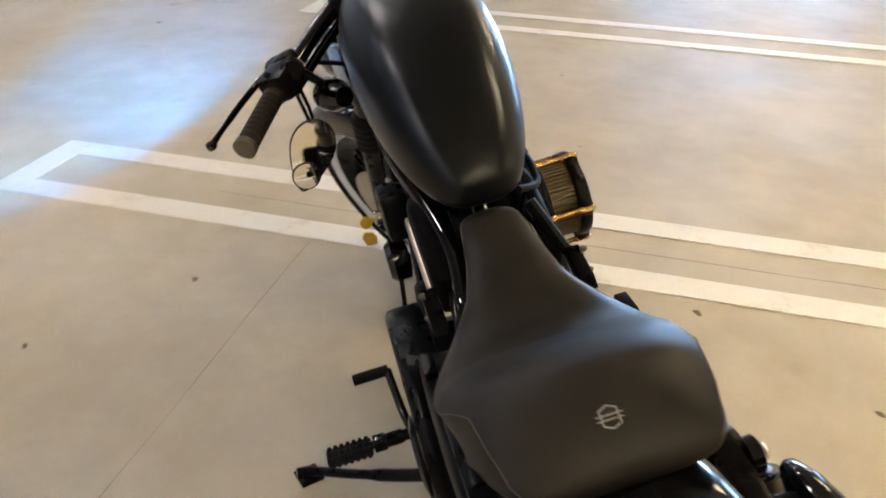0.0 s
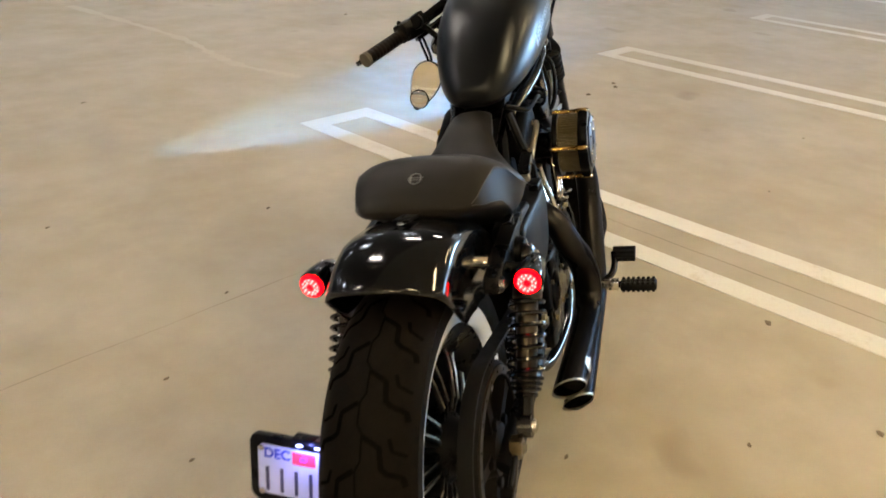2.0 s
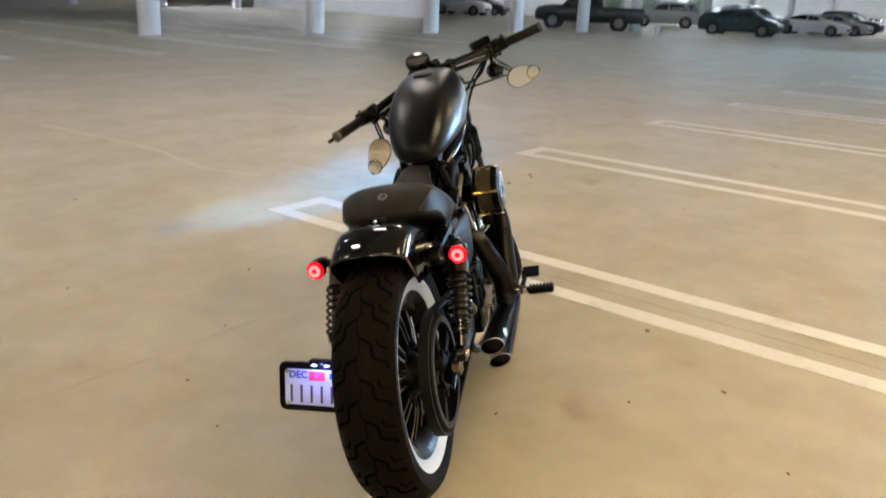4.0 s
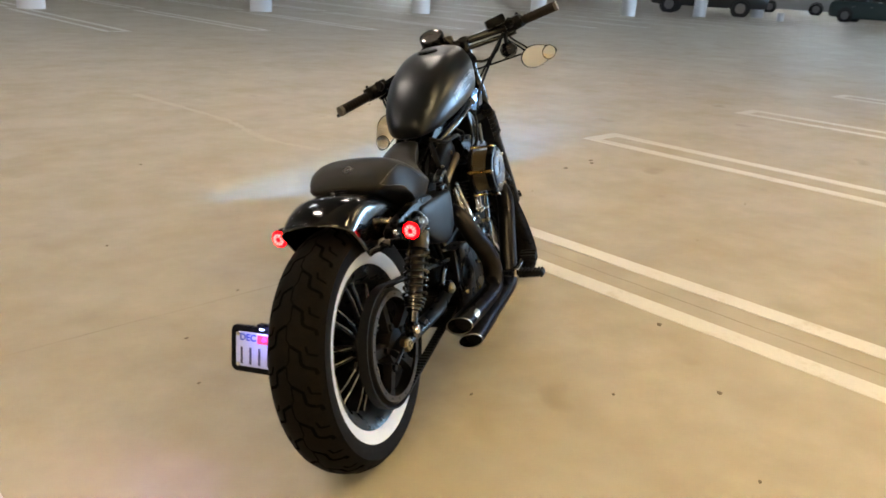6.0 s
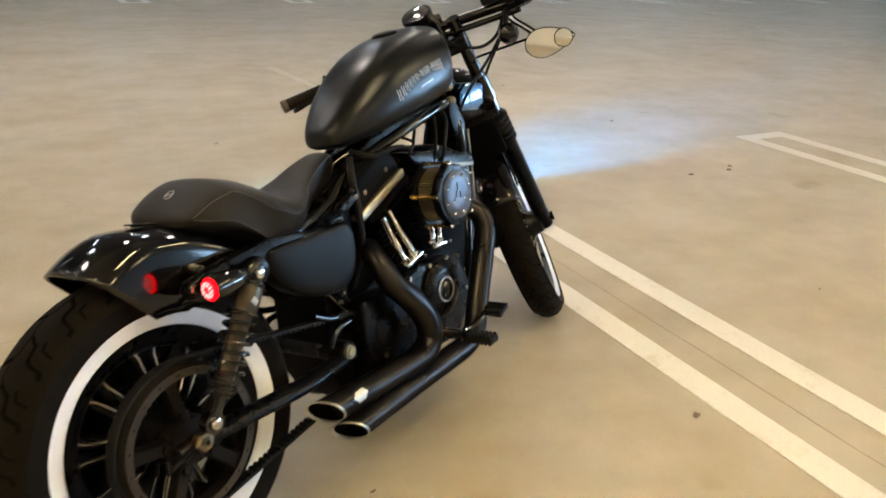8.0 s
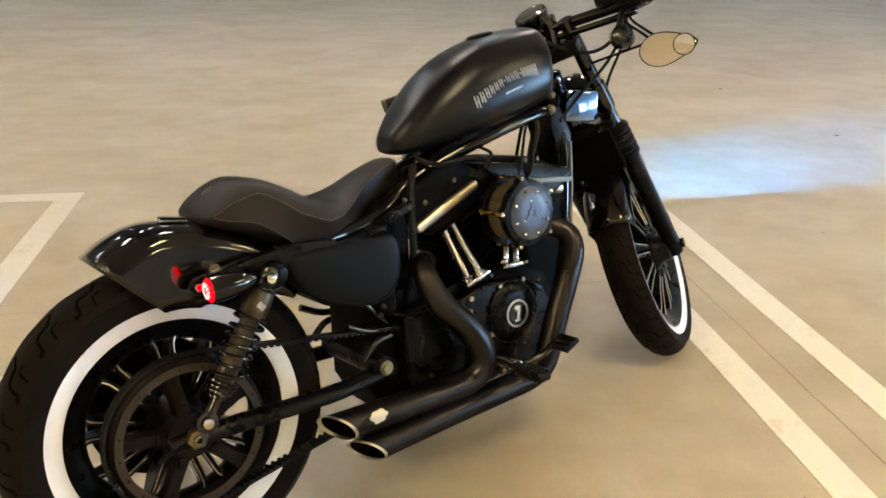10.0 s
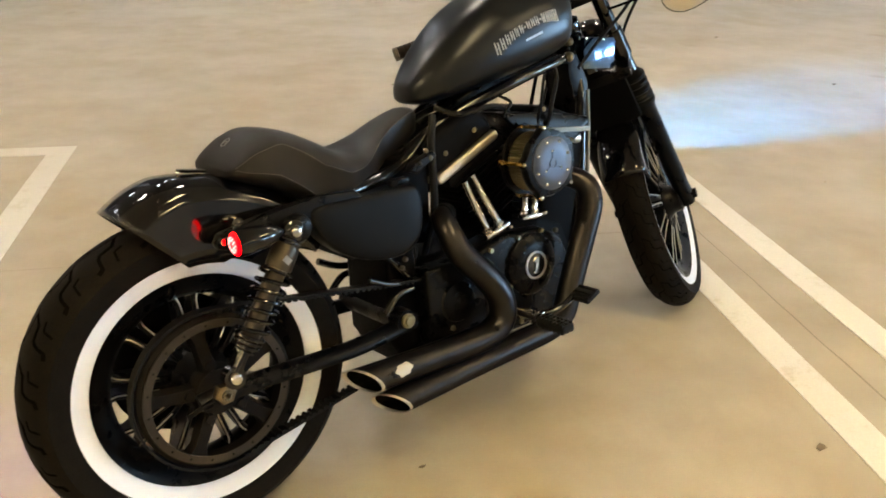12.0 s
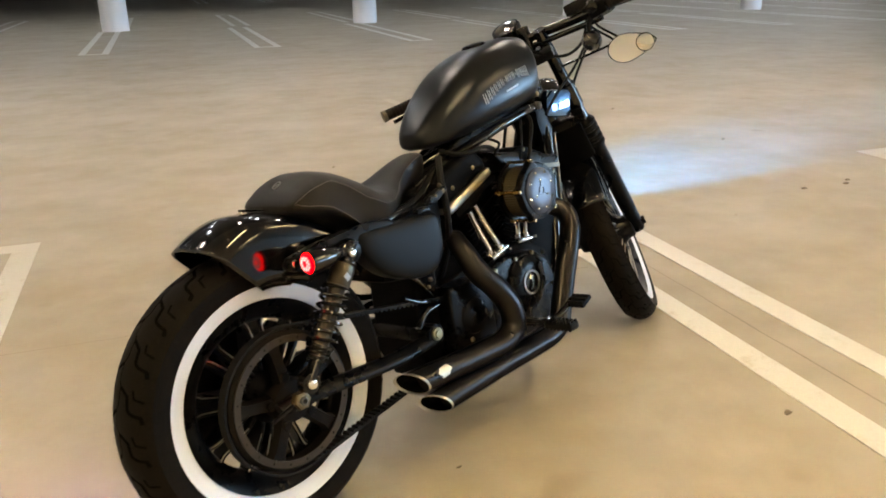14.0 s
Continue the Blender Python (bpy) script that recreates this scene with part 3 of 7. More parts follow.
def tread(root, centre, radius, width, repeats, m=None, fine_cut=1.0):
    """Grooves of a zigzag tread: dark strips a hair proud of the rubber stand for the shade in each cut."""
    prof = mirrored(tyre_profile(radius, width, radius * 0.66))

    def on(across, angle, lift):
        h = max(-0.95, min(0.95, across)) * width / 2
        crown = [p for p in prof if p[0] > radius - 0.05]
        r = radius
        for (r0, h0), (r1, h1) in zip(crown, crown[1:]):
            if min(h0, h1) <= h <= max(h0, h1) and h0 != h1:
                r = r0 + (r1 - r0) * (h - h0) / (h1 - h0)
        r += lift
        return Vector(centre) + Vector((r * math.cos(angle), h, r * math.sin(angle)))

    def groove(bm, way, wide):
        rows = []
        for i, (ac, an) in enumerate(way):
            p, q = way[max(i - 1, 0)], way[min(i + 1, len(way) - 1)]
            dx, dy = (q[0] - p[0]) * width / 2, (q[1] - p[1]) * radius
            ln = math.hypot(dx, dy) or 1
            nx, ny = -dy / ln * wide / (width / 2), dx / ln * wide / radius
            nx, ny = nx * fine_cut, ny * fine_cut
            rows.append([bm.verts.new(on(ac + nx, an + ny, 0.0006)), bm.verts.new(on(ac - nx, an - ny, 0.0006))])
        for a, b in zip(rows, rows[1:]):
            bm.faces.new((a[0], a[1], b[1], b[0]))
    bm = bmesh.new()
    step = 2 * math.pi / repeats
    def dense(way, parts):
        out = []
        for p, q in zip(way, way[1:]):
            out += [(p[0] + (q[0] - p[0]) * t / parts, p[1] + (q[1] - p[1]) * t / parts) for t in range(parts)]
        return out + [way[-1]]
    for k in range(repeats):
        a = k * step
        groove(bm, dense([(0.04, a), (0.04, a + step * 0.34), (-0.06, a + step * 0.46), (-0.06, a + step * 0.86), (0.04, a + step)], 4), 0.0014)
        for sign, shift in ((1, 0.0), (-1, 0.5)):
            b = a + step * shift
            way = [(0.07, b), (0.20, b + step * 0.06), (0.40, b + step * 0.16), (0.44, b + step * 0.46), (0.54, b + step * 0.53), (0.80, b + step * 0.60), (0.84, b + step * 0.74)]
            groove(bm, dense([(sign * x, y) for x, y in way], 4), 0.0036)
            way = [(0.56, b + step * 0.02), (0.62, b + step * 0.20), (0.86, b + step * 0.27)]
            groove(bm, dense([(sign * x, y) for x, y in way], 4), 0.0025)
    return tagged(part("tread_pattern", bm, RECESS_BLACK, root, "dark strips coloured as the shade in the tread grooves", m, smooth=0), kind="stuff")


# near-black for strips and discs that stand for shaded cuts and holes
RECESS_BLACK = surface("groove_shade_rubber", (0.0030, 0.0026, 0.0021), (0.0042, 0.0036, 0.003), (0.9, 1.0), scale=30, spec=0.0)

# rear wheel, pulley, belt, swingarm, shocks
rear = wheel("rear_wheel", REAR_AXLE, 0.32, 0.150, 0.207, (0.211, 0.246), 9)
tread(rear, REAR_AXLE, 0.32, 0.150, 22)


def pulley():
    c, y = REAR_AXLE + Vector((0, -0.104, 0)), (0, -1, 0)
    bm = bmesh.new()
    lathe(bm, [(0.128, -0.014), (0.150, -0.014), (0.150, 0.010), (0.143, 0.016), (0.128, 0.016)], c, y, 72, True)
    root = part("pulley", bm, PULLEY_METAL, rear, "dusty black belt pulley")
    for k in range(5):
        a = 2 * math.pi * (k + 0.35) / 5
        bm = bmesh.new()
        d = Vector((math.cos(a), 0, math.sin(a)))
        s = Vector((-math.sin(a), 0, math.cos(a)))
        rings = []
        for r, w in ((0.035, 0.020), (0.07, 0.016), (0.11, 0.016), (0.132, 0.026)):
            p = c + d * r
            rings.append([p + s * w + Vector((0, 0.008, 0)), p + s * w * 0.7 + Vector((0, -0.012, 0)), p - s * w * 0.7 + Vector((0, -0.012, 0)), p - s * w + Vector((0, 0.008, 0))])
        ring_skin(bm, rings)
        ob = new("pulley_spoke", finish(bm, "pulley_spoke", PULLEY_METAL))
        ob.parent = rear
        bm = bmesh.new()
        disc(bm, c + d * 0.055 + Vector((0, -0.016, 0)), y, 0.011, 0.008, 6)
        part("pulley_bolt", bm, PULLEY_METAL, rear)
    bm = bmesh.new()
    lathe(bm, [(0.126, 0.017), (0.141, 0.017), (0.141, 0.0195), (0.126, 0.0195)], c, y, 72, True)
    part("pulley_flange", bm, PULLEY_RING, rear, "bronze-brown flange ring with dark discs for small holes")
    # the ring's holes are discs, coloured near-black for the shade inside
    bm = bmesh.new()
    for k in range(20):
        a = 2 * math.pi * k / 20
        disc(bm, c + Vector((0.1335 * math.cos(a), -0.0196, 0.1335 * math.sin(a))), y, 0.0022, 0.0012, 8)
    tagged(part("flange_hole_shade", bm, RECESS_BLACK, rear), kind="stuff")
    bm = bmesh.new()
    lathe(bm, [(0.018, -0.02), (0.048, -0.02), (0.05, 0.0), (0.044, 0.018), (0.018, 0.022)], c, y, 32, True)
    part("pulley_hub", bm, PULLEY_METAL, rear)
    return root


pulley()


def rear_brake():
    c = REAR_AXLE + Vector((0, 0.082, 0))
    bm = bmesh.new()
    lathe(bm, [(0.070, 0.0), (0.146, 0.0), (0.146, 0.006), (0.070, 0.006)], c, (0, 1, 0), 48, True)
    part("brake_disc", bm, PULLEY_METAL, rear, "dark steel rear brake disc")
    bm = bmesh.new()
    lathe(bm, [(0.020, -0.006), (0.076, -0.004), (0.076, 0.010), (0.020, 0.012)], c, (0, 1, 0), 32, True)
    part("disc_carrier", bm, SATIN_BLACK, rear)
    bm = bmesh.new()
    slab(bm, [(0.075, 0.345), (0.155, 0.350), (0.165, 0.420), (0.120, 0.440), (0.070, 0.410)], 0.070, 0.125, 0.008)
    part("brake_caliper", bm, SATIN_BLACK, bike, "black rear brake caliper")


rear_brake()


def belt():
    """Toothed drive belt round the pulley and the small front sprocket."""
    c0, r0, c1, r1, y = Vector((0, -0.104, 0.32)), 0.154, Vector((0.56, -0.104, 0.31)), 0.066, 0.0125
    d = c1 - c0
    base = math.atan2(d.z, d.x)
    beta = math.acos((r0 - r1) / d.length)
    path = []
    for i in range(41):
        a = base + beta + (2 * math.pi - 2 * beta) * i / 40
        path.append((c0 + Vector((r0 * math.cos(a), 0, r0 * math.sin(a))), a))
    for i in range(17):
        a = base - beta + 2 * beta * i / 16
        path.append((c1 + Vector((r1 * math.cos(a), 0, r1 * math.sin(a))), a))
    rings = [[p + Vector((0, s * y, 0)) + Vector((math.cos(a), 0, math.sin(a))) * o for s, o in ((-1, 0), (1, 0), (1, 0.005), (-1, 0.005))] for p, a in path]
    bm = bmesh.new()
    rings.append(rings[0])
    ring_skin(bm, rings, True, False)
    root = part("drive_belt", bm, SOFT_RUBBER, bike, "black toothed rubber drive belt")
    bm = bmesh.new()
    runs = [(path[-1][0], path[0][0]), (path[40][0], path[41][0])]
    for a, b in runs:
        n = int((b - a).length / 0.014)
        nrm = Vector((-(b - a).z, 0, (b - a).x)).normalized()
        if nrm.dot(Vector((0.25, 0, 0.315)) - (a + b) / 2) < 0:
            nrm = -nrm
        for i in range(n):
            p = a.lerp(b, (i + 0.5) / n)
            ang = math.degrees(math.atan2((b - a).z, (b - a).x))
            box(bm, (0.0075, 0.025, 0.005), Matrix.Translation(p + nrm * 0.002) @ pose(0, 0, 0, 0, -ang, 0))
    tagged(part("belt_toothing", bm, SOFT_RUBBER, root), kind="stuff")


belt()


def swingarm():
    bm = bmesh.new()
    for s in (-1, 1):
        pts = smooth_path([(-0.045, s * 0.135, 0.318), (0.0, s * 0.136, 0.321), (0.10, s * 0.137, 0.318), (0.28, s * 0.132, 0.305), (0.40, s * 0.115, 0.303), (0.46, s * 0.105, 0.304)], 4)
        tube(bm, pts, [0.017 if i < 4 else 0.020 for i in range(len(pts))], 12, True, 0.62)
    tube(bm, [(0.432, -0.127, 0.315), (0.432, 0.127, 0.315)], 0.026, 18)
    root = part("swingarm", bm, SATIN_BLACK, bike, "black tubular swingarm")
    for s in (-1, 1):
        bm = bmesh.new()
        lathe(bm, [(0.009, 0.140), (0.0195, 0.140), (0.0205, 0.143), (0.0205, 0.156), (0.0185, 0.160), (0.012, 0.161), (0.009, 0.158)], (0, 0, 0.325), (0, s, 0), 6, True)
        part("axle_nut", bm, AXLE_STEEL, root, "tarnished steel axle nut", smooth=20.0)
        bm = bmesh.new()
        lathe(bm, [(0.0055, 0.130), (0.0092, 0.130), (0.0092, 0.164), (0.0080, 0.1655), (0.0060, 0.1655), (0.0055, 0.1640)], (0, 0, 0.325), (0, s, 0), 20, True)
        part("axle", bm, DULL_METAL, root, "hollow steel wheel axle")
        bm = bmesh.new()
        disc(bm, (0.432, s * 0.130, 0.317), (0, 1, 0), 0.0165, 0.008, 24, 0.001)
        disc(bm, (0.432, s * 0.135, 0.317), (0, 1, 0), 0.0115, 0.007, 6, 0.001)
        part("pivot_bolt", bm, BARE_STEEL, root, "zinc pivot bolt")
        bm = bmesh.new()
        tube(bm, [(-0.02, s * 0.150, 0.322), (-0.075, s * 0.150, 0.306)], 0.0045, 8)
        part("adjuster", bm, SATIN_BLACK, root)


swingarm()


def shock(s):
    a, b = Vector((0.017, s * 0.166, 0.358)), Vector((0.182, s * 0.168, 0.594))
    d = (b - a).normalized()
    bm = bmesh.new()
    tube(bm, [a, a + d * 0.07], 0.013, 14)
    for h, r in ((0.050, 0.020), (0.060, 0.0255), (0.069, 0.0275), (0.078, 0.030)):
        disc(bm, a + d * h, d, r, 0.0065, 28)
    lathe(bm, [(0.011, -0.011), (0.021, -0.011), (0.021, 0.011), (0.011, 0.011)], a, (0, 1, 0), 24, True)
    root = part("shock_absorber", bm, GLOSS_BLACK, bike, "black coil-over rear shock absorber")
    bm = bmesh.new()
    lathe(bm, [(0.012, 0.212), (0.0245, 0.213), (0.0255, 0.217), (0.0255, 0.252), (0.0235, 0.258), (0.0225, 0.268), (0.012, 0.272)], a, d, 28)
    part("shock_body", bm, SHOCK_SILVER, root, "dull silver upper shock body")
    bm = bmesh.new()
    lathe(bm, [(0.011, -0.013), (0.014, -0.013), (0.022, -0.007), (0.022, 0.007), (0.014, 0.013), (0.011, 0.013)], b, (0, 1, 0), 24, True)
    lathe(bm, [(0.012, 0.262), (0.0265, 0.262), (0.0275, 0.265), (0.0265, 0.269), (0.012, 0.270)], a, d, 28)
    part("top_mount", bm, GLOSS_BLACK, root, "gloss black upper eye and collar")
    bm = bmesh.new()
    disc(bm, a + d * 0.208, d, 0.031, 0.005, 28)
    part("spring_cup", bm, GLOSS_BLACK, root)
    bm = bmesh.new()
    tube(bm, [a + d * 0.055, a + d * 0.212], 0.0182, 20)
    part("damper_tube", bm, DAMPER_BLACK, root, "satin brown-black damper tube")
    bm = bmesh.new()
    side = d.orthogonal().normalized()
    up = d.cross(side)
    turns, pts = 6.5, []
    for i in range(int(turns * 18) + 1):
        t = i / (turns * 18)
        ang = 2 * math.pi * turns * t
        pts.append(a + d * (0.082 + 0.124 * t) + 0.0300 * (math.cos(ang) * side + math.sin(ang) * up))
    tube(bm, pts, 0.0041, 8)
    part("spring", bm, GLOSS_BLACK, root, "black coil spring")
    for p, rr in ((a, 0.0115), (b, 0.0105)):
        bm = bmesh.new()
        lathe(bm, [(0.002, 0.011), (rr, 0.011), (rr, 0.016), (rr * 0.85, 0.0185), (rr * 0.5, 0.0195), (0.002, 0.0195)], p, (0, s, 0), 20)
        part("mount_bolt", bm, CHROME, root, "bright acorn bolt")
    if s < 0:
        bm = bmesh.new()
        box(bm, (0.012, 0.0012, 0.016), Matrix.Translation(a + d * 0.235 + Vector((-0.002, s * 0.0258, 0))) @ pose(0, 0, 0, 0, -35, 0))
        part("maker_sticker", bm, SILVER_PRINT, root, "small worn silver sticker")


shock(-1)
shock(1)


def fender_arc(bm, centre, radius, half, depth, start, end, steps, lean=0.0, tuck=0.0):
    """A mudguard: a crowned section carried round the wheel. depth(t) is the skirt's drop, lean how far it runs forward as it drops, tuck how much closer the open end lies to the tyre."""
    rings = []
    for i in range(steps + 1):
        t = i / steps
        a = radians(start + (end - start) * t)
        sec = []
        d = depth(t)
        half_pts = [(0.0, 0.0), (half * 0.48, 0.0035), (half * 0.76, 0.0110), (half * 0.89, 0.0185), (half * 0.945, 0.0250), (half * 0.975, 0.0330), (half * 0.99, 0.0440), (half, 0.068)]
        pts = [(y, min(q, d)) for y, q in half_pts] + [(half, max(d * f, min(0.068, d))) for f in (0.6, 0.8, 1.0)]
        for y, q in [(-y, q) for y, q in reversed(pts[1:])] + pts:
            r = radius - q - tuck * max(0.0, 1 - t * 4) ** 1.3
            x = centre[0] + r * math.cos(a) + lean * q * (1 - t)
            sec.append((x, y, centre[2] + r * math.sin(a)))
        rings.append(sec)
    ring_skin(bm, rings, False, False)


def thicken(ob, t):
    mod = ob.modifiers.new("thickness", "SOLIDIFY")
    mod.thickness, mod.offset = t, -1.0
    return ob


def rear_fender():
    bm = bmesh.new()
    fender_arc(bm, REAR_AXLE, 0.398, 0.098, lambda t: 0.118 + 0.045 * min(1, t * 5.0) - 0.09 * max(0.0, t - 0.5) / 0.5, 106.0, 38.0, 34, 0.6, 0.030)
    root = thicken(part("rear_fender", bm, GLOSS_BLACK, bike, "short gloss black rear mudguard"), 0.004)
    for s in (-1, 1):
        bm = bmesh.new()
        outline = [(0.043, 0.601), (0.054, 0.616), (0.10, 0.624), (0.19, 0.634), (0.26, 0.640), (0.34, 0.634), (0.36, 0.615), (0.24, 0.594), (0.19, 0.568), (0.12, 0.572), (0.065, 0.584), (0.047, 0.590)]
        slab(bm, outline, s * 0.118, s * 0.146, 0.008)
        part("strut", bm, SATIN_BLACK, root, "black mudguard support strut")
        bm = bmesh.new()
        lathe(bm, [(0.029, -0.016), (0.029, 0.004), (0.025, 0.012), (0.014, 0.015), (0.002, 0.0155)], (0.20, s * 0.150, 0.592), (0, s, 0), 28)
        part("strut_boss", bm, SATIN_BLACK, root)
        bm = bmesh.new()
        disc(bm, (0.057, s * 0.149, 0.604), (0, 1, 0), 0.008, 0.010, 16)
        part("strut_bolt", bm, CHROME, root)
        bm = bmesh.new()
        tube(bm, [(0.10, s * 0.09, 0.625), (0.10, s * 0.12, 0.622)], 0.012, 12)
        part("spacer", bm, CHROME, root)
    bm = bmesh.new()
    box(bm, (0.05, 0.030, 0.006), pose(0.075, 0, 0.716, 0, 12, 0), 0.003)
    part("seat_tab", bm, SATIN_BLACK, root, "black seat bracket")
    bm = bmesh.new()
    lathe(bm, [(0.002, 0.0042), (0.005, 0.0036), (0.0062, 0.0016), (0.0062, 0.0)], (0.050, 0, 0.717), (-0.15, 0, 1), 20)
    part("seat_screw", bm, CHROME, root, "bright thumb screw")
    return root


rear_fender()


def tail_lamp(s):
    c = Vector((0.068, s * 0.190, 0.605))
    bm = bmesh.new()
    lathe(bm, [(0.004, -0.085), (0.012, -0.078), (0.021, -0.050), (0.0248, -0.015), (0.0248, 0.005), (0.0215, 0.007)], c, (-1, 0, 0), 28)
    tube(bm, [c + Vector((0.035, 0, 0.004)), c + Vector((0.04, -s * 0.045, 0.004))], 0.009, 12)
    root = part("tail_lamp", bm, GLOSS_BLACK, bike, "black bullet brake and turn lamp, lit red")
    bm = bmesh.new()
    lathe(bm, [(0.0218, 0.004), (0.0216, 0.0075), (0.0185, 0.0112), (0.011, 0.0134), (0.002, 0.014)], c, (-1, 0, 0), 28)
    part("lens", bm, RED_DIM, root, "glowing red lens")
    bm = bmesh.new()
    lathe(bm, [(0.0060, 0.0136), (0.0155, 0.0117), (0.0158, 0.0127), (0.0060, 0.0147)], c, (-1, 0, 0), 32, True)
    part("led_ring", bm, RED_HOT, root, "bright ring of red light diodes")
    for count, r in ((12, 0.0138), (8, 0.0094)):
        for k in range(count):
            a = 2 * math.pi * (k + (0.5 if count == 8 else 0.0)) / count
            bm = bmesh.new()
            disc(bm, c + Vector((-0.0150 + 9 * (r - 0.0085) ** 2 * 6, r * math.cos(a), r * math.sin(a))), (-1, 0, 0), 0.0018, 0.0024, 8)
            part("diode", bm, WHITE_HOT, root, "white-hot red diode")


tail_lamp(-1)
tail_lamp(1)


CROWN = [(1.0, 0.0), (0.99, 0.2), (0.955, 0.42), (0.885, 0.585), (0.79, 0.735), (0.70, 0.838), (0.61, 0.902), (0.48, 0.944), (0.28, 0.980), (0.0, 1.0)]


def crown(f):
    k = min(int(f * 9), 8)
    (y0, z0), (y1, z1) = CROWN[k], CROWN[k + 1]
    return y0 + (y1 - y0) * (f * 9 - k), z0 + (z1 - z0) * (f * 9 - k)


def tank():
    bm = bmesh.new()
    rows = [(0.566, 0.030, 0.770, 0.800), (0.572, 0.048, 0.762, 0.812), (0.59, 0.066, 0.757, 0.832), (0.62, 0.084, 0.757, 0.864), (0.66, 0.101, 0.760, 0.900), (0.71, 0.115, 0.766, 0.938),
            (0.77, 0.126, 0.774, 0.972), (0.84, 0.132, 0.784, 0.998), (0.91, 0.134, 0.796, 1.013), (0.98, 0.131, 0.808, 1.020), (1.03, 0.127, 0.818, 1.022), (1.052, 0.121, 0.824, 1.019), (1.066, 0.108, 0.834, 1.008), (1.071, 0.075, 0.86, 0.975)]
    rings = []
    n = 36
    rows = [(x + (0.9 - x) * 0.036 if x < 0.9 else 0.9 + (x - 0.9) * 0.81, w, lo, hi) for x, w, lo, hi in rows]
    for x, w, lo, hi in rows:
        mid = lo + (hi - lo) * 0.42
        ring = []
        for k in range(n):
            t = 2 * math.pi * k / n
            c, s = math.cos(t), math.sin(t)
            if s > 0:
                f = t / math.pi * 2 if c > 0 else (math.pi - t) / math.pi * 2
                yy, zz = crown(f)
                y, z = w * math.copysign(yy, c), (hi - mid) * zz
            else:
                y = w * math.copysign(abs(c) ** (2 / 3.2), c) * (1 - 0.18 * abs(s) ** 2)
                z = -(mid - lo) * abs(s) ** (2 / 3.2)
            ring.append((x, y * 0.95 - 0.001, mid + z))
        rings.append(ring)
    ring_skin(bm, rings)
    root = soften(part("fuel_tank", bm, MATTE_BLACK, bike, "matte black teardrop fuel tank", smooth=180), 1)
    bm = bmesh.new()
    lathe(bm, [(0.036, -0.006), (0.036, 0.004), (0.032, 0.010), (0.024, 0.0125), (0.002, 0.0135)], (0.895, 0.0, 1.002), (-0.16, 0, 1), 36)
    part("fuel_cap", bm, SATIN_BLACK, root, "black round filler cap")
    bm = bmesh.new()
    lathe(bm, [(0.034, -0.002), (0.040, -0.002), (0.041, 0.001), (0.038, 0.0035)], (0.895, 0.0, 1.001), (-0.16, 0, 1), 36, True)
    part("cap_ring", bm, GLOSS_BLACK, root)
    # the maker's lettering becomes plain bars along an arc on both flanks
    for s in (-1, 1):
        widths = [0.017, 0.016, 0.015, 0.014, 0.014, 0.015, 0.006, 0.016, 0.013, 0.014, 0.007, 0.015, 0.014, 0.014, 0.014]
        widths = [w * 0.78 for w in widths]
        total = sum(widths) + 0.0030 * 14
        pos = -total / 2
        bm = bmesh.new()
        for w in widths:
            mid = pos + w / 2
            pos += w + 0.0030
            tall = 0.017 + 0.013 * (abs(mid) / (total / 2)) ** 1.5
            x = 0.862 + mid * 0.97
            z = 0.900 + mid * 0.30 - 1.6 * mid * mid
            if w > 0.008:
                for k in (-1, 1):
                    box(bm, (w * 0.30, 0.0016, tall), pose(x + k * w * 0.31, 0, z, 0, -15, 0))
                box(bm, (w * 0.7, 0.0016, 0.0030), pose(x, 0, z, 0, -15, 0))
            else:
                box(bm, (w, 0.0016, 0.005), pose(x, 0, z, 0, -15, 0))
        wrap = part("tank_lettering", bm, SILVER_PRINT, root, "row of faded silver lettering drawn as bars")
        for v in wrap.data.vertices:
            x, z = v.co.x, v.co.z
            out = flank(rows, x, z)
            v.co.y = s * (out * 0.95 + 0.0006 + abs(v.co.y) * 0.3) - 0.001
        bm = bmesh.new()
        box(bm, (0.055, 0.001, 0.005), pose(0.880, 0, 0.874, 0, -14, 0))
        small = part("tank_lettering", bm, SILVER_PRINT, root, "short faded silver bar")
        for v in small.data.vertices:
            v.co.y = s * (flank(rows, v.co.x, v.co.z) * 0.95 + 0.0006) - 0.001
    return root


def flank(rows, x, z):
    """The tank's half width at x and z."""
    for (x0, w0, l0, h0), (x1, w1, l1, h1) in zip(rows, rows[1:]):
        if x0 <= x <= x1:
            f = (x - x0) / (x1 - x0)
            w, lo, hi = w0 + (w1 - w0) * f, l0 + (l1 - l0) * f, h0 + (h1 - h0) * f
            mid = lo + (hi - lo) * 0.42
            if z > mid:
                k = min(0.99, (z - mid) / (hi - mid))
                for (y0, z0), (y1, z1) in zip(CROWN, CROWN[1:]):
                    if z0 <= k <= z1:
                        return w * (y0 + (y1 - y0) * (k - z0) / (z1 - z0))
            k = min(0.98, (mid - z) / (mid - lo))
            return w * (1 - k ** 3.2) ** (1 / 3.2) * (1 - 0.18 * k ** 3.2)
    return 0.1


tank()

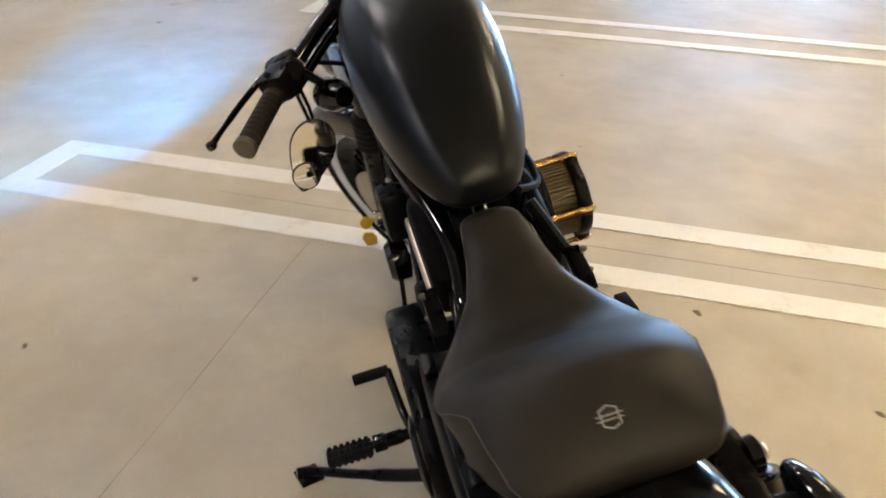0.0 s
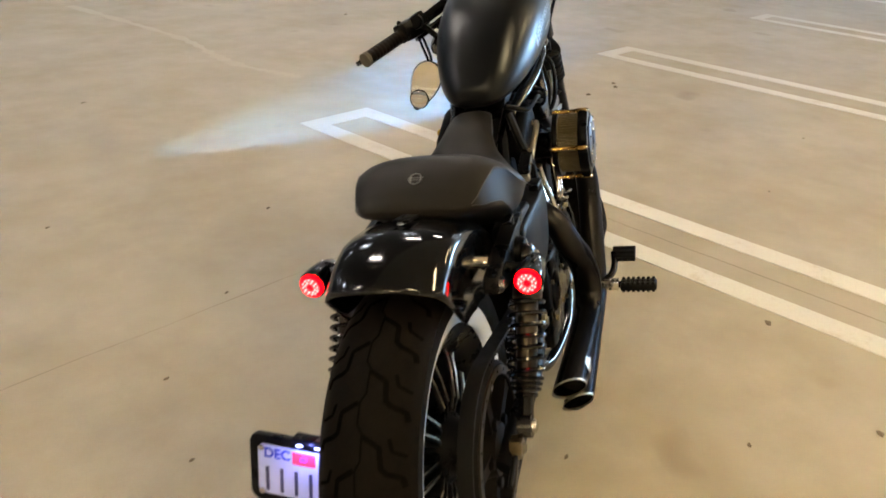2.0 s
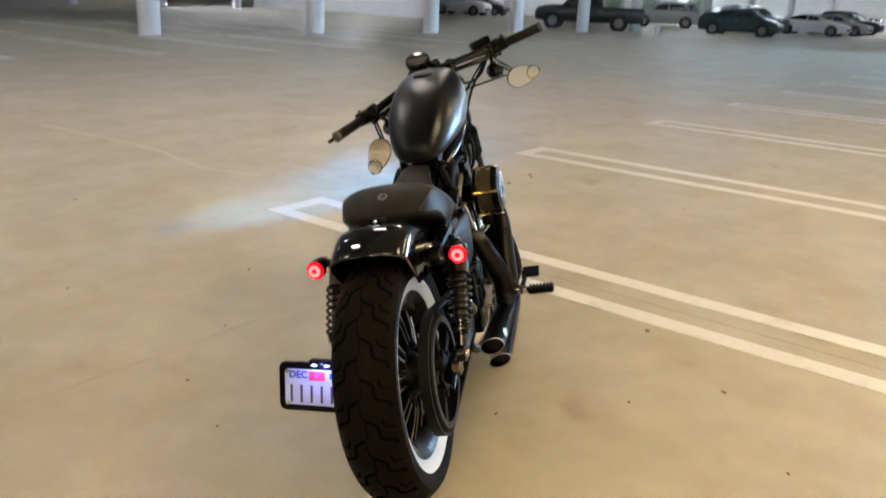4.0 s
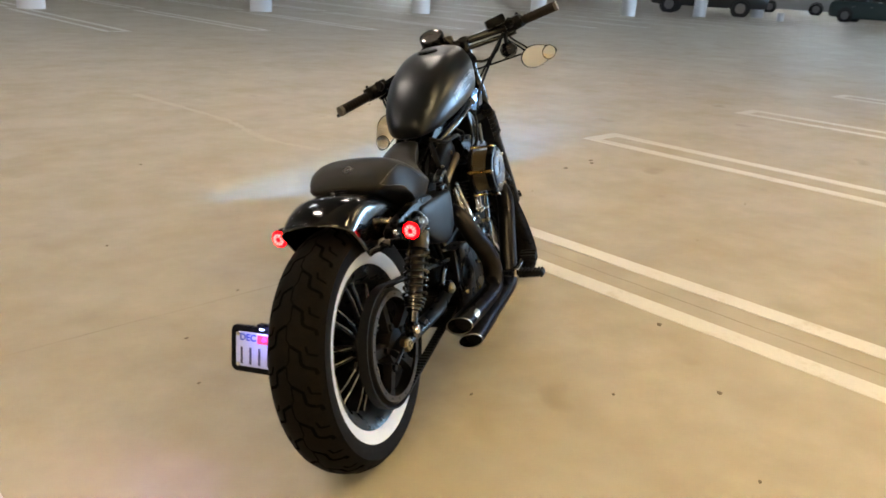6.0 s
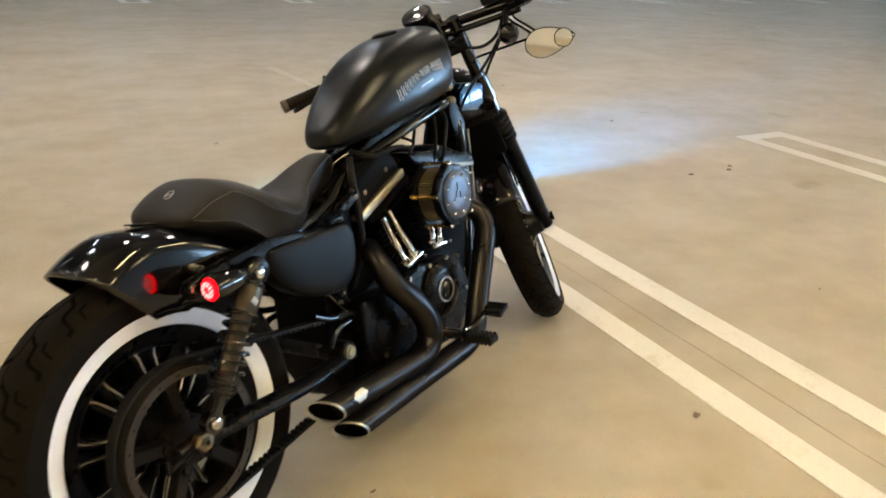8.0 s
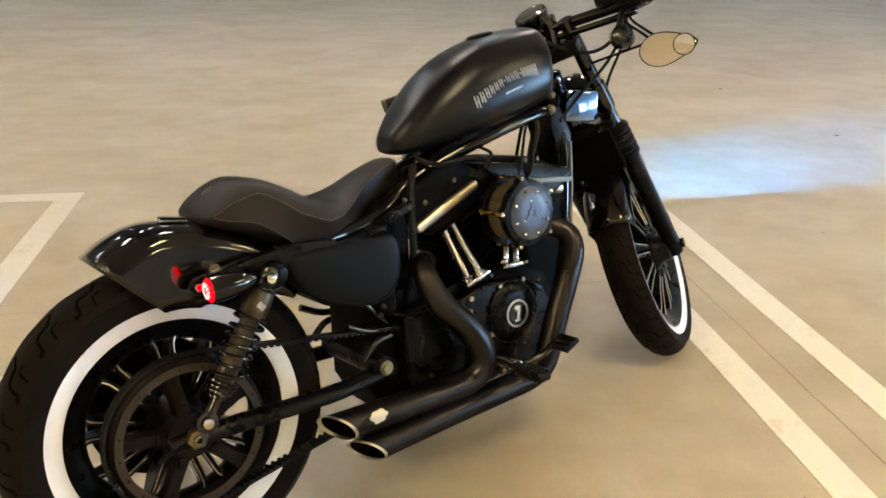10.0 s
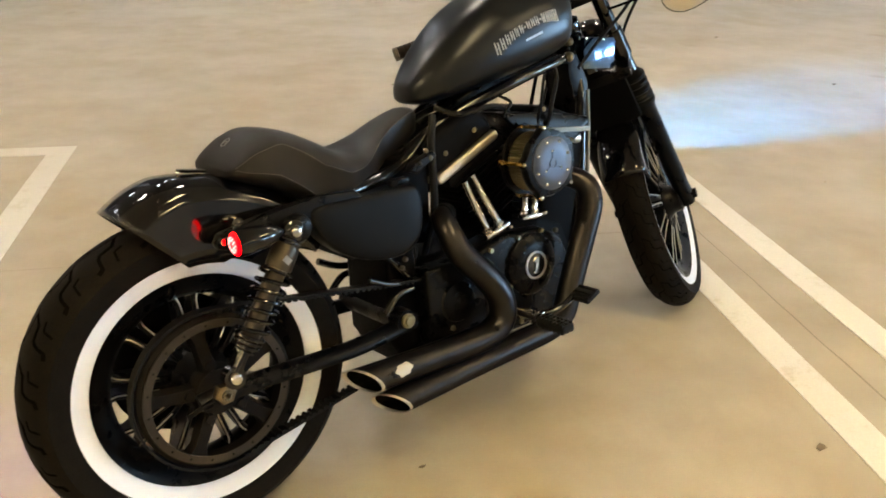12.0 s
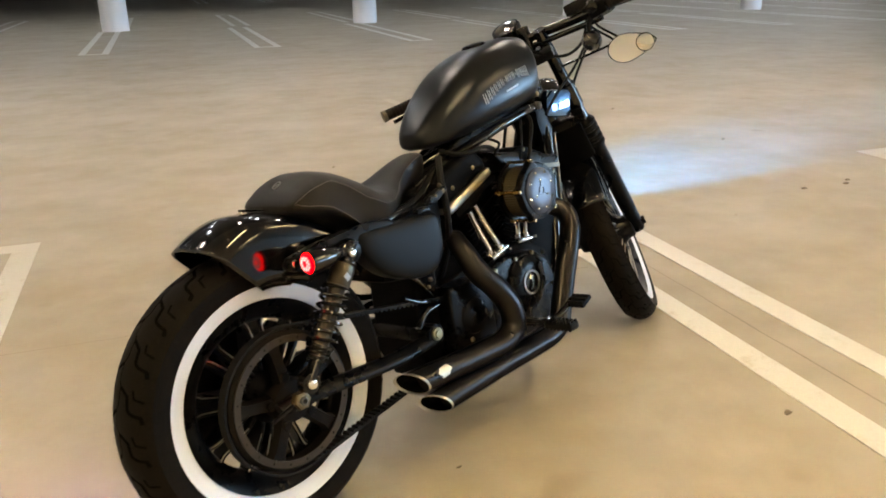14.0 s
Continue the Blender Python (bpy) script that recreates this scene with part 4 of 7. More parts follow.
SEAT_ROWS = [(0.112, 0.080, 0.702, 0.716), (0.118, 0.104, 0.696, 0.727), (0.134, 0.120, 0.688, 0.743), (0.165, 0.134, 0.674, 0.764), (0.205, 0.144, 0.656, 0.779), (0.25, 0.154, 0.633, 0.770), (0.30, 0.163, 0.607, 0.744),
             (0.34, 0.161, 0.598, 0.716), (0.38, 0.143, 0.603, 0.704), (0.42, 0.113, 0.618, 0.706), (0.46, 0.080, 0.642, 0.720), (0.50, 0.066, 0.664, 0.738), (0.54, 0.060, 0.682, 0.751), (0.570, 0.054, 0.694, 0.758), (0.586, 0.044, 0.705, 0.755), (0.592, 0.030, 0.716, 0.745)]


UPPER_CREASE = [(0.112, 8.0), (0.12, 9.0), (0.15, 22.0), (0.215, 27.0), (0.245, 16.0), (0.28, 6.0), (0.335, 7.0), (0.39, 16.0), (0.47, 27.0), (0.525, 36.0), (0.592, 40.0)]
LOWER_CREASE = [(0.112, 2.0), (0.12, 2.0), (0.145, -4.0), (0.195, -8.0), (0.23, -20.0), (0.28, -46.0), (0.33, -62.0), (0.592, -66.0)]


def between(table, x):
    for (x0, a), (x1, b) in zip(table, table[1:]):
        if x <= x1:
            f = max(0.0, (x - x0) / (x1 - x0))
            return a + (b - a) * f
    return table[-1][1]


def seat_point(x, ang):
    """A place on the seat's round skin at x, ang degrees up from its right edge over the top."""
    for (x0, *a), (x1, *b) in zip(SEAT_ROWS, SEAT_ROWS[1:]):
        if x0 <= x <= x1:
            f = (x - x0) / (x1 - x0)
            w, lo, hi = (p + (q - p) * f for p, q in zip(a, b))
            c, s = math.cos(radians(ang)), math.sin(radians(ang))
            pw = 2.6 if s > 0 else 4.5
            y = w * math.copysign(abs(c) ** (2 / pw), c)
            dip = 0.010 * max(0.0, 1 - abs(x - 0.36) / 0.16) * (1 - abs(y) / w)
            return Vector((x, 0.001 - y * 0.935, (lo + hi) / 2 + (hi - lo) / 2 * math.copysign(abs(s) ** (2 / pw), s) - dip))
    return Vector((x, 0, 0.7))


def seat_half(x):
    """The right half of a section from the bottom to the top, flat between its two creases."""
    x = min(max(x, 0.11201), 0.5919)
    upper, lower = between(UPPER_CREASE, x), between(LOWER_CREASE, x)
    a, b = seat_point(x, lower), seat_point(x, upper)
    under = seat_point(x, -90)
    row = [under, under.lerp(seat_point(x, -72), 0.9)]
    for f in (0.35, 0.75, 0.95):
        # the lowest panel tucks in below its crease
        p = seat_point(x, -72 + (lower + 72) * f)
        row.append(Vector((p.x, p.y * (1 - 0.05 * (1 - f)), p.z)))
    row.append(a)
    for f in (0.05, 0.35, 0.65, 0.95):
        p = a.lerp(b, f)
        row.append(p.lerp(seat_point(x, lower + (upper - lower) * f), 0.25))
    row.append(b)
    row += [seat_point(x, upper + (90 - upper) * f) for f in (0.06, 0.22, 0.42, 0.62, 0.82)]
    return row


def seat():
    bm = bmesh.new()
    stations = smooth_path([(x, 0.0, 0.0) for x, *_ in SEAT_ROWS], 2)
    rings = []
    for p in stations:
        half = seat_half(p[0])
        top = seat_point(min(max(p[0], 0.11201), 0.5919), 90)
        rings.append([*half, top, *[Vector((q.x, 0.002 - q.y, q.z)) for q in reversed(half[1:])]])
    ring_skin(bm, rings)
    root = soften(part("seat", bm, LEATHER, bike, "black leather solo seat with grey stitching", smooth=180), 1)
    for sgn in (1, -1):
        for table, x0, x1 in ((UPPER_CREASE, 0.122, 0.575), (LOWER_CREASE, 0.122, 0.295)):
            pts = []
            for k in range(41):
                x = x0 + (x1 - x0) * k / 40
                p = seat_point(x, between(table, x))
                away = (p - Vector((p.x, 0.0, 0.66))).normalized()
                p = p + away * 0.0004
                pts.append(Vector((p.x, p.y if sgn > 0 else 0.002 - p.y, p.z)))
            bm = bmesh.new()
            tube(bm, pts, 0.0007, 5)
            part("seam", bm, STITCH, root, "line of grey stitching")
    bm = bmesh.new()
    m = pose(0.152, 0.0, 0.7565, 0, -33, 0) @ Matrix.Scale(0.68, 4)
    for o in (-0.0034, 0.0034):
        box(bm, (0.0016, 0.040, 0.001), m @ pose(o, 0, 0))
    outline = [(0.0165, 0.0), (0.011, 0.013), (-0.011, 0.013), (-0.0165, 0.0), (-0.011, -0.013), (0.011, -0.013)]
    tube(bm, [m @ Vector((x, y, 0)) for x, y in [*outline, outline[0]]], 0.0010, 5)
    part("seat_badge", bm, SILVER_PRINT, root, "small grey embroidered badge")
    return root


seat()


def side_cover(s):
    """A puffed panel between the rear wheel and the engine."""
    outline = [(0.230, 0.606), (0.238, 0.621), (0.262, 0.624), (0.36, 0.619), (0.450, 0.620), (0.482, 0.616), (0.494, 0.604), (0.498, 0.560), (0.490, 0.515), (0.470, 0.484), (0.435, 0.469), (0.385, 0.472), (0.312, 0.494), (0.262, 0.534), (0.236, 0.575)]
    cx, cz = 0.36, 0.55
    rings = []
    for k, y in ((0.94, 0.085), (1.0, 0.100), (1.0, 0.136), (0.995, 0.145), (0.97, 0.151), (0.90, 0.1545), (0.60, 0.157), (0.2, 0.1575)):
        rings.append([(cx + (x - cx) * k, s * y, cz + (z - cz) * k) for x, z in outline])
    bm = bmesh.new()
    ring_skin(bm, rings)
    root = soften(part("side_cover", bm, PANEL_BLACK, bike, "matte black side cover", smooth=180), 1)
    bm = bmesh.new()
    box(bm, (0.045, 0.02, 0.014), pose(0.445, s * 0.142, 0.628, 0, 0, 0), 0.004)
    part("cover_tab", bm, SATIN_BLACK, root)
    return root


side_cover(-1)
side_cover(1)


def frame_tubes():
    runs = [[(1.085, 0, 0.875), (1.125, 0, 0.785)], [(1.08, 0, 0.85), (0.95, 0, 0.79), (0.75, 0, 0.75), (0.56, 0, 0.70), (0.48, 0, 0.58)]]
    for s in (-1, 1):
        runs += [[(1.11, s * 0.03, 0.80), (1.09, s * 0.06, 0.68), (1.055, s * 0.075, 0.50), (0.99, s * 0.09, 0.24), (0.95, s * 0.10, 0.16), (0.75, s * 0.12, 0.13), (0.52, s * 0.10, 0.145), (0.48, s * 0.075, 0.24), (0.50, s * 0.07, 0.42), (0.51, s * 0.07, 0.62)],
                 [(1.08, s * 0.035, 0.80), (1.0, s * 0.085, 0.806), (0.82, s * 0.095, 0.774), (0.62, s * 0.060, 0.708), (0.50, s * 0.072, 0.645), (0.36, s * 0.115, 0.628), (0.22, s * 0.13, 0.628)]]
    for pts in runs:
        bm = bmesh.new()
        tube(bm, smooth_path(pts, 5), 0.0145 if len(pts) > 2 else 0.030, 12)
        part("frame_tube", bm, GLOSS_BLACK, bike, "gloss black frame tube")
    bm = bmesh.new()
    lathe(bm, [(0.026, 0.74), (0.033, 0.745), (0.033, 0.775), (0.028, 0.785), (0.028, 0.86), (0.033, 0.87), (0.033, 0.895), (0.026, 0.90)], AXIS_FOOT + AXIS * 0.13, AXIS, 24)
    part("steering_head", bm, GLOSS_BLACK, bike, "gloss black steering head")
    bm = bmesh.new()
    slab(bm, [(1.05, 0.805), (1.09, 0.82), (1.13, 0.74), (1.125, 0.66), (1.085, 0.655), (1.074, 0.70), (1.065, 0.77)], -0.060, 0.030, 0.010)
    part("head_gusset", bm, SATIN_BLACK, bike, "gloss black steering head gusset")
    for p, r in (((1.03, -0.092, 0.810), 0.012), ((1.05, -0.075, 0.845), 0.010), ((0.55, -0.115, 0.655), 0.009)):
        bm = bmesh.new()
        dome(bm, p, (0, -1, 0), r, 0.010)
        part("frame_bolt", bm, DULL_METAL, bike, "bright frame bolt")


frame_tubes()


def engine():
    bm = bmesh.new()
    slab(bm, [(0.50, 0.20), (0.56, 0.165), (0.90, 0.155), (0.99, 0.20), (1.01, 0.30), (0.97, 0.40), (0.88, 0.45), (0.76, 0.45), (0.62, 0.43), (0.50, 0.42)], -0.085, 0.11, 0.02)
    root = part("crankcase", bm, WRINKLE_BLACK, bike, "black crankcase")
    bm = bmesh.new()
    slab(bm, [(0.655, 0.215), (0.74, 0.185), (0.88, 0.19), (0.945, 0.245), (0.95, 0.32), (0.92, 0.385), (0.86, 0.418), (0.74, 0.43), (0.66, 0.408)], -0.122, -0.080, 0.012)
    lathe(bm, [(0.078, 0.0), (0.078, 0.012), (0.068, 0.020), (0.046, 0.0235), (0.002, 0.024)], (0.812, -0.118, 0.338), (0, -1, 0), 40)
    part("cam_cover", bm, SATIN_BLACK, root, "satin black cam cover")
    bm = bmesh.new()
    slab(bm, [(0.485, 0.215), (0.52, 0.20), (0.65, 0.195), (0.652, 0.40), (0.60, 0.412), (0.492, 0.415)], -0.135, -0.075, 0.010)
    lathe(bm, [(0.05, 0.0), (0.046, 0.006), (0.03, 0.010), (0.002, 0.011)], (0.57, -0.134, 0.32), (0, -1, 0), 32)
    part("sprocket_cover", bm, SATIN_BLACK, root, "satin black sprocket cover")
    for x, z in ((0.545, 0.262), (0.69, 0.405), (0.683, 0.375), (0.715, 0.215), (0.765, 0.20), (0.93, 0.30), (0.905, 0.40), (0.855, 0.412), (0.78, 0.412), (0.74, 0.30)):
        bm = bmesh.new()
        disc(bm, (x, -0.124 if x > 0.655 else -0.137, z), (0, 1, 0), 0.0065, 0.010, 6, 0.001)
        part("cover_bolt", bm, BARE_STEEL, root, "small zinc bolt")
    c = Vector((0.812, -0.1425, 0.338))
    bm = bmesh.new()
    lathe(bm, [(0.0300, 0.0), (0.0345, 0.0), (0.0345, 0.003), (0.0300, 0.003)], c, (0, -1, 0), 40, True)
    lathe(bm, [(0.002, 0.0), (0.027, 0.0), (0.027, 0.0015), (0.002, 0.0015)], c, (0, -1, 0), 32)
    part("badge_ring", bm, SILVER_PRINT, root, "round badge with silver rim")
    bm = bmesh.new()
    disc(bm, c + Vector((0, -0.0012, 0)), (0, -1, 0), 0.0275, 0.0018, 32)
    part("badge_field", bm, GLOSS_BLACK, root, "black badge field")
    bm = bmesh.new()
    slab(bm, [(-0.010, -0.020), (0.010, -0.020), (0.010, -0.014), (0.005, -0.013), (0.005, 0.020), (-0.002, 0.020), (-0.010, 0.012), (-0.009, 0.008), (-0.004, 0.010), (-0.004, -0.013), (-0.010, -0.014)], -0.0016, 0.0016, 0, Matrix.Translation(c + Vector((0, -0.0035, 0))) @ pose(0, 0, 0, 0, 8, 0))
    part("badge_figure", bm, CHROME, root, "silver numeral one")
    # primary drive on the left
    bm = bmesh.new()
    slab(bm, [(0.50, 0.24), (0.56, 0.19), (0.80, 0.18), (0.93, 0.22), (0.96, 0.30), (0.93, 0.38), (0.84, 0.42), (0.58, 0.41), (0.51, 0.36)], 0.10, 0.185, 0.022)
    lathe(bm, [(0.075, 0), (0.072, 0.010), (0.05, 0.016), (0.002, 0.018)], (0.60, 0.182, 0.30), (0, 1, 0), 32)
    part("primary_cover", bm, SATIN_BLACK, root, "satin black primary cover")
    crank = Vector((0.82, 0, 0.33))
    for tilt in (-22.5, 22.5):
        up = Vector((math.sin(radians(tilt)), 0, math.cos(radians(tilt))))
        m = Matrix.Translation(crank) @ pose(0, 0, 0, 0, tilt, 0)
        bm = bmesh.new()
        box(bm, (0.105, 0.12, 0.16), m @ pose(0, 0, 0.205), 0.03)
        part("cylinder", bm, WRINKLE_BLACK, root, "black finned cylinder")
        for i in range(11):
            bm = bmesh.new()
            z = 0.150 + i * 0.0135
            w = 0.132 + (0.02 if i > 7 else 0.0)
            box(bm, (w, 0.140 + (0.02 if i > 7 else 0), 0.0042), m @ pose(0, 0, z), 0.0015, 1)
            part("cooling_fin", bm, WRINKLE_BLACK, root)
        bm = bmesh.new()
        box(bm, (0.19, 0.185, 0.028), m @ pose(0, 0, 0.308), 0.010)
        part("head_casting", bm, WRINKLE_BLACK, root)
        m = m @ pose(-0.024 if tilt < 0 else 0.0, 0, 0.004)
        bm = bmesh.new()
        slab(bm, [(-0.092, 0.321), (0.092, 0.321), (0.100, 0.327), (0.100, 0.340), (0.092, 0.345), (-0.092, 0.345), (-0.102, 0.340), (-0.102, 0.327)], -0.106, 0.106, 0.009, m)
        part("rocker_edge", bm, CUT_METAL, root, "bright machined rocker box edge")
        bm = bmesh.new()
        low = 0.040 if tilt > 0 else 0.0
        slab(bm, [(-0.098, 0.343), (0.098, 0.343), (0.099, 0.368 - low * 0.4), (0.084, 0.412 - low), (0.050, 0.426 - low), (-0.050, 0.426 - low), (-0.084, 0.412 - low), (-0.099, 0.368 - low * 0.4)], -0.101, 0.101, 0.024, m)
        part("rocker_cover", bm, WRINKLE_BLACK, root, "black wrinkle-finish rocker cover")
        for dx in (-0.05, 0.045):
            bm = bmesh.new()
            dome(bm, m @ Vector((dx, -0.099, 0.375)), (0, -1, 0), 0.007, 0.006)
            part("rocker_bolt", bm, BARE_STEEL, root)
    rods = [((0.690, -0.118, 0.452), (0.645, -0.108, 0.580)), ((0.722, -0.124, 0.462), (0.668, -0.110, 0.592)), ((0.805, -0.124, 0.470), (0.832, -0.110, 0.590)), ((0.835, -0.124, 0.465), (0.875, -0.110, 0.590))]
    for a, b in rods:
        bm = bmesh.new()
        tube(bm, [a, Vector(a).lerp(Vector(b), 0.5), Vector(a).lerp(Vector(b), 0.52), b], [0.0092, 0.0092, 0.0075, 0.0075], 14)
        part("pushrod_tube", bm, CHROME, root, "chrome pushrod tube")
    for a, b in (((0.690, -0.118, 0.448), (0.722, -0.124, 0.458)), ((0.800, -0.124, 0.463), (0.838, -0.124, 0.458))):
        bm = bmesh.new()
        mid = (Vector(a) + Vector(b)) / 2
        box(bm, (0.075, 0.042, 0.012), Matrix.Translation(mid) @ pose(0, 0, 0, 0, -14 if a[0] < 0.75 else 6, 0), 0.005)
        for p in (a, b):
            disc(bm, Vector(p) + Vector((0, 0, 0.008)), (0, 0, 1), 0.013, 0.014, 18)
        part("lifter_block", bm, CHROME, root, "chrome lifter block")
    for dx, dz in ((-0.030, -0.006), (0.034, -0.012)):
        for c0 in (Vector((0.706, -0.145, 0.456)), Vector((0.819, -0.146, 0.463))):
            bm = bmesh.new()
            disc(bm, c0 + Vector((dx, 0, dz + 0.010)), (0, 0, 1), 0.006, 0.008, 8)
            part("lifter_bolt", bm, CHROME, root)
    return root


engine()


def air_cleaner():
    c = Vector((0.818, -0.212, 0.596))
    out = Vector((0, -1, 0))
    bm = bmesh.new()
    lathe(bm, [(0.058, -0.080), (0.082, -0.080), (0.084, -0.074), (0.082, -0.068), (0.058, -0.068)], c, out, 48, True)
    disc(bm, c + Vector((0, 0.076, 0)), out, 0.060, 0.01, 32)
    root = part("air_cleaner", bm, SATIN_BLACK, bike, "round performance air cleaner with open gauze filter and brass posts")
    bm = bmesh.new()
    rings = []
    prof = []
    for k in range(240):
        a = 2 * math.pi * k / 240
        r = 0.0700 if k % 4 < 2 else 0.0635
        prof.append((r * math.cos(a), r * math.sin(a)))
    rings = [[c + Vector((x, y, z)) for x, z in prof] for y in (0.070, 0.016)]
    ring_skin(bm, rings)
    part("filter_gauze", bm, FILTER_MESH, root, "tan pleated gauze filter")
    bm = bmesh.new()
    ring = []
    for k in range(120):
        a = 2 * math.pi * k / 120
        lobe = max(0.0, math.cos(5 * (a - radians(100)))) ** 4
        ring.append((0.0770 + 0.011 * lobe, a))
    rows = [[c + Vector((r * f * math.cos(a), y, r * f * math.sin(a))) for r, a in ring] for y, f in ((0.020, 0.86), (0.020, 0.97), (0.015, 1.0), (0.004, 1.0), (-0.002, 0.96), (-0.003, 0.88))]
    ring_skin(bm, rows)
    part("cover_rim", bm, SATIN_BLACK, root, "scalloped black rim")
    bm = bmesh.new()
    lathe(bm, [(0.062, 0.002), (0.062, 0.006), (0.059, 0.008), (0.030, 0.0085), (0.002, 0.0085)], c, out, 48)
    part("cover_face", bm, FACE_BLUE, root, "glossy blue-black round face plate")
    for k in range(8):
        a = 2 * math.pi * k / 8 + 0.3
        bm = bmesh.new()
        dome(bm, c + Vector((0.051 * math.cos(a), -0.0085, 0.051 * math.sin(a))), out, 0.0040, 0.0028)
        part("face_screw", bm, CHROME, root)
    bm = bmesh.new()
    lathe(bm, [(0.009, 0.0085), (0.012, 0.0085), (0.012, 0.0105), (0.009, 0.0105)], c, out, 28, True)
    for k in range(3):
        a = radians(90 + 120 * k)
        box(bm, (0.0042, 0.002, 0.015), Matrix.Translation(c + Vector((0.018 * math.cos(a), -0.0095, 0.018 * math.sin(a)))) @ pose(0, 0, 0, 0, 90 - math.degrees(a), 0), 0.0006, 1)
    part("centre_badge", bm, FACE_BLUE, root, "small dark slate three-armed badge")
    for k in range(3):
        a = radians(90 + 120 * k)
        bm = bmesh.new()
        dome(bm, c + Vector((0.028 * math.cos(a), -0.0085, 0.028 * math.sin(a))), out, 0.0036, 0.0028)
        part("face_screw", bm, CHROME, root)
    for deg in (100, 172, 244, 316, 28):
        a = radians(deg)
        p = c + Vector((0.083 * math.cos(a), 0, 0.083 * math.sin(a)))
        bm = bmesh.new()
        lathe(bm, [(0.0055, -0.080), (0.0058, -0.070), (0.0045, -0.068), (0.0045, -0.025), (0.0058, -0.023), (0.0058, -0.004), (0.0052, 0.003)], p, out, 14)
        part("standoff_post", bm, BRASS, root, "brass standoff post")
        bm = bmesh.new()
        dome(bm, p + Vector((0, -0.002, 0)), out, 0.0054, 0.004)
        part("post_screw", bm, CHROME, root)
    bm = bmesh.new()
    tube(bm, [c + Vector((0, 0.09, 0)), c + Vector((0.01, 0.15, -0.005)), c + Vector((0.02, 0.20, -0.01))], 0.032, 16)
    box(bm, (0.07, 0.06, 0.06), Matrix.Translation(c + Vector((0.02, 0.17, -0.005))), 0.012)
    part("intake", bm, SATIN_BLACK, root)
    return root


air_cleaner()


def exhaust(name, pts, radii, tip_len, label):
    path = smooth_path(pts, 8)
    rr = []
    for i in range(len(path)):
        f = i / (len(path) - 1) * (len(radii) - 1)
        k = min(int(f), len(radii) - 2)
        rr.append(radii[k] + (radii[k + 1] - radii[k]) * (f - k))
    bm = bmesh.new()
    tube(bm, path, rr, 24)
    root = part(name, bm, PIPE_BLACK, bike, label)
    # slash-cut end: an outer shell whose inner side runs further back
    end, d = path[-1], (path[-1] - path[-4]).normalized()
    r = rr[-1]
    side = Vector((0, 0.75, 0.66)).normalized()
    side = (side - d * side.dot(d)).normalized()
    up = d.cross(side)

    def ring(back, rad, slant):
        return [end + d * (back + slant * math.cos(a)) + rad * (math.cos(a) * side + math.sin(a) * up) for a in (2 * math.pi * k / 32 for k in range(32))]
    bm = bmesh.new()
    ring_skin(bm, [ring(-0.03, r * 1.002, 0.0), ring(tip_len - 0.006, r * 1.002, 0.030)], True, False)
    part("muffler_shell", bm, PIPE_BLACK, root)
    bm = bmesh.new()
    ring_skin(bm, [ring(tip_len - 0.006, r * 1.003, 0.030), ring(tip_len, r * 1.003, 0.030), ring(tip_len + 0.001, r * 0.968, 0.030), ring(tip_len - 0.008, r * 0.94, 0.030)], True, False)
    part("muffler_tip", bm, CUT_METAL, root, "bare bright slash-cut tip")
    bm = bmesh.new()
    ring_skin(bm, [ring(tip_len - 0.008, r * 0.94, 0.030), ring(-0.10, r * 0.90, 0.0)], True, False)
    part("muffler_bore", bm, RECESS_BLACK, root, "near-black bore")
    return root


rear_pipe = exhaust("rear_exhaust", [(0.600, -0.090, 0.515), (0.560, -0.125, 0.522), (0.548, -0.160, 0.492), (0.562, -0.180, 0.440), (0.607, -0.192, 0.385), (0.642, -0.198, 0.325), (0.640, -0.200, 0.272), (0.595, -0.201, 0.247), (0.520, -0.201, 0.246), (0.40, -0.201, 0.252), (0.305, -0.200, 0.258)],
                    [0.022, 0.026, 0.028, 0.030, 0.031, 0.032, 0.032, 0.032, 0.031, 0.031, 0.031], 0.045, "black slash-cut rear exhaust pipe with a chip in its coating")
exhaust("front_exhaust", [(0.925, -0.095, 0.522), (0.962, -0.125, 0.524), (0.990, -0.155, 0.502), (0.986, -0.173, 0.458), (0.947, -0.182, 0.392), (0.908, -0.186, 0.326), (0.872, -0.190, 0.262), (0.843, -0.193, 0.213), (0.795, -0.195, 0.192), (0.700, -0.197, 0.190), (0.55, -0.200, 0.191), (0.360, -0.204, 0.190)],
        [0.022, 0.026, 0.029, 0.030, 0.030, 0.030, 0.030, 0.030, 0.030, 0.030, 0.030], 0.045, "black slash-cut front exhaust pipe")
bm = bmesh.new()
spot = [(0.020 * math.cos(a) * (1 + 0.10 * math.cos(6 * a) + 0.08 * math.sin(3 * a)), 0.0135 * math.sin(a) * (1 + 0.10 * math.cos(6 * a) + 0.08 * math.sin(2 * a))) for a in (2 * math.pi * k / 28 for k in range(28))]
rings = []
for f in (0.05, 0.35, 0.7, 1.0):
    rings.append([(0.343 + x * f, -0.201 - 0.0322 * math.cos(0.35 + z * f / 0.032), 0.2555 + 0.0322 * math.sin(0.35 + z * f / 0.032)) for x, z in spot])
ring_skin(bm, rings)
part("bare_chip", bm, CUT_METAL, rear_pipe, "chipped bare-metal patch")


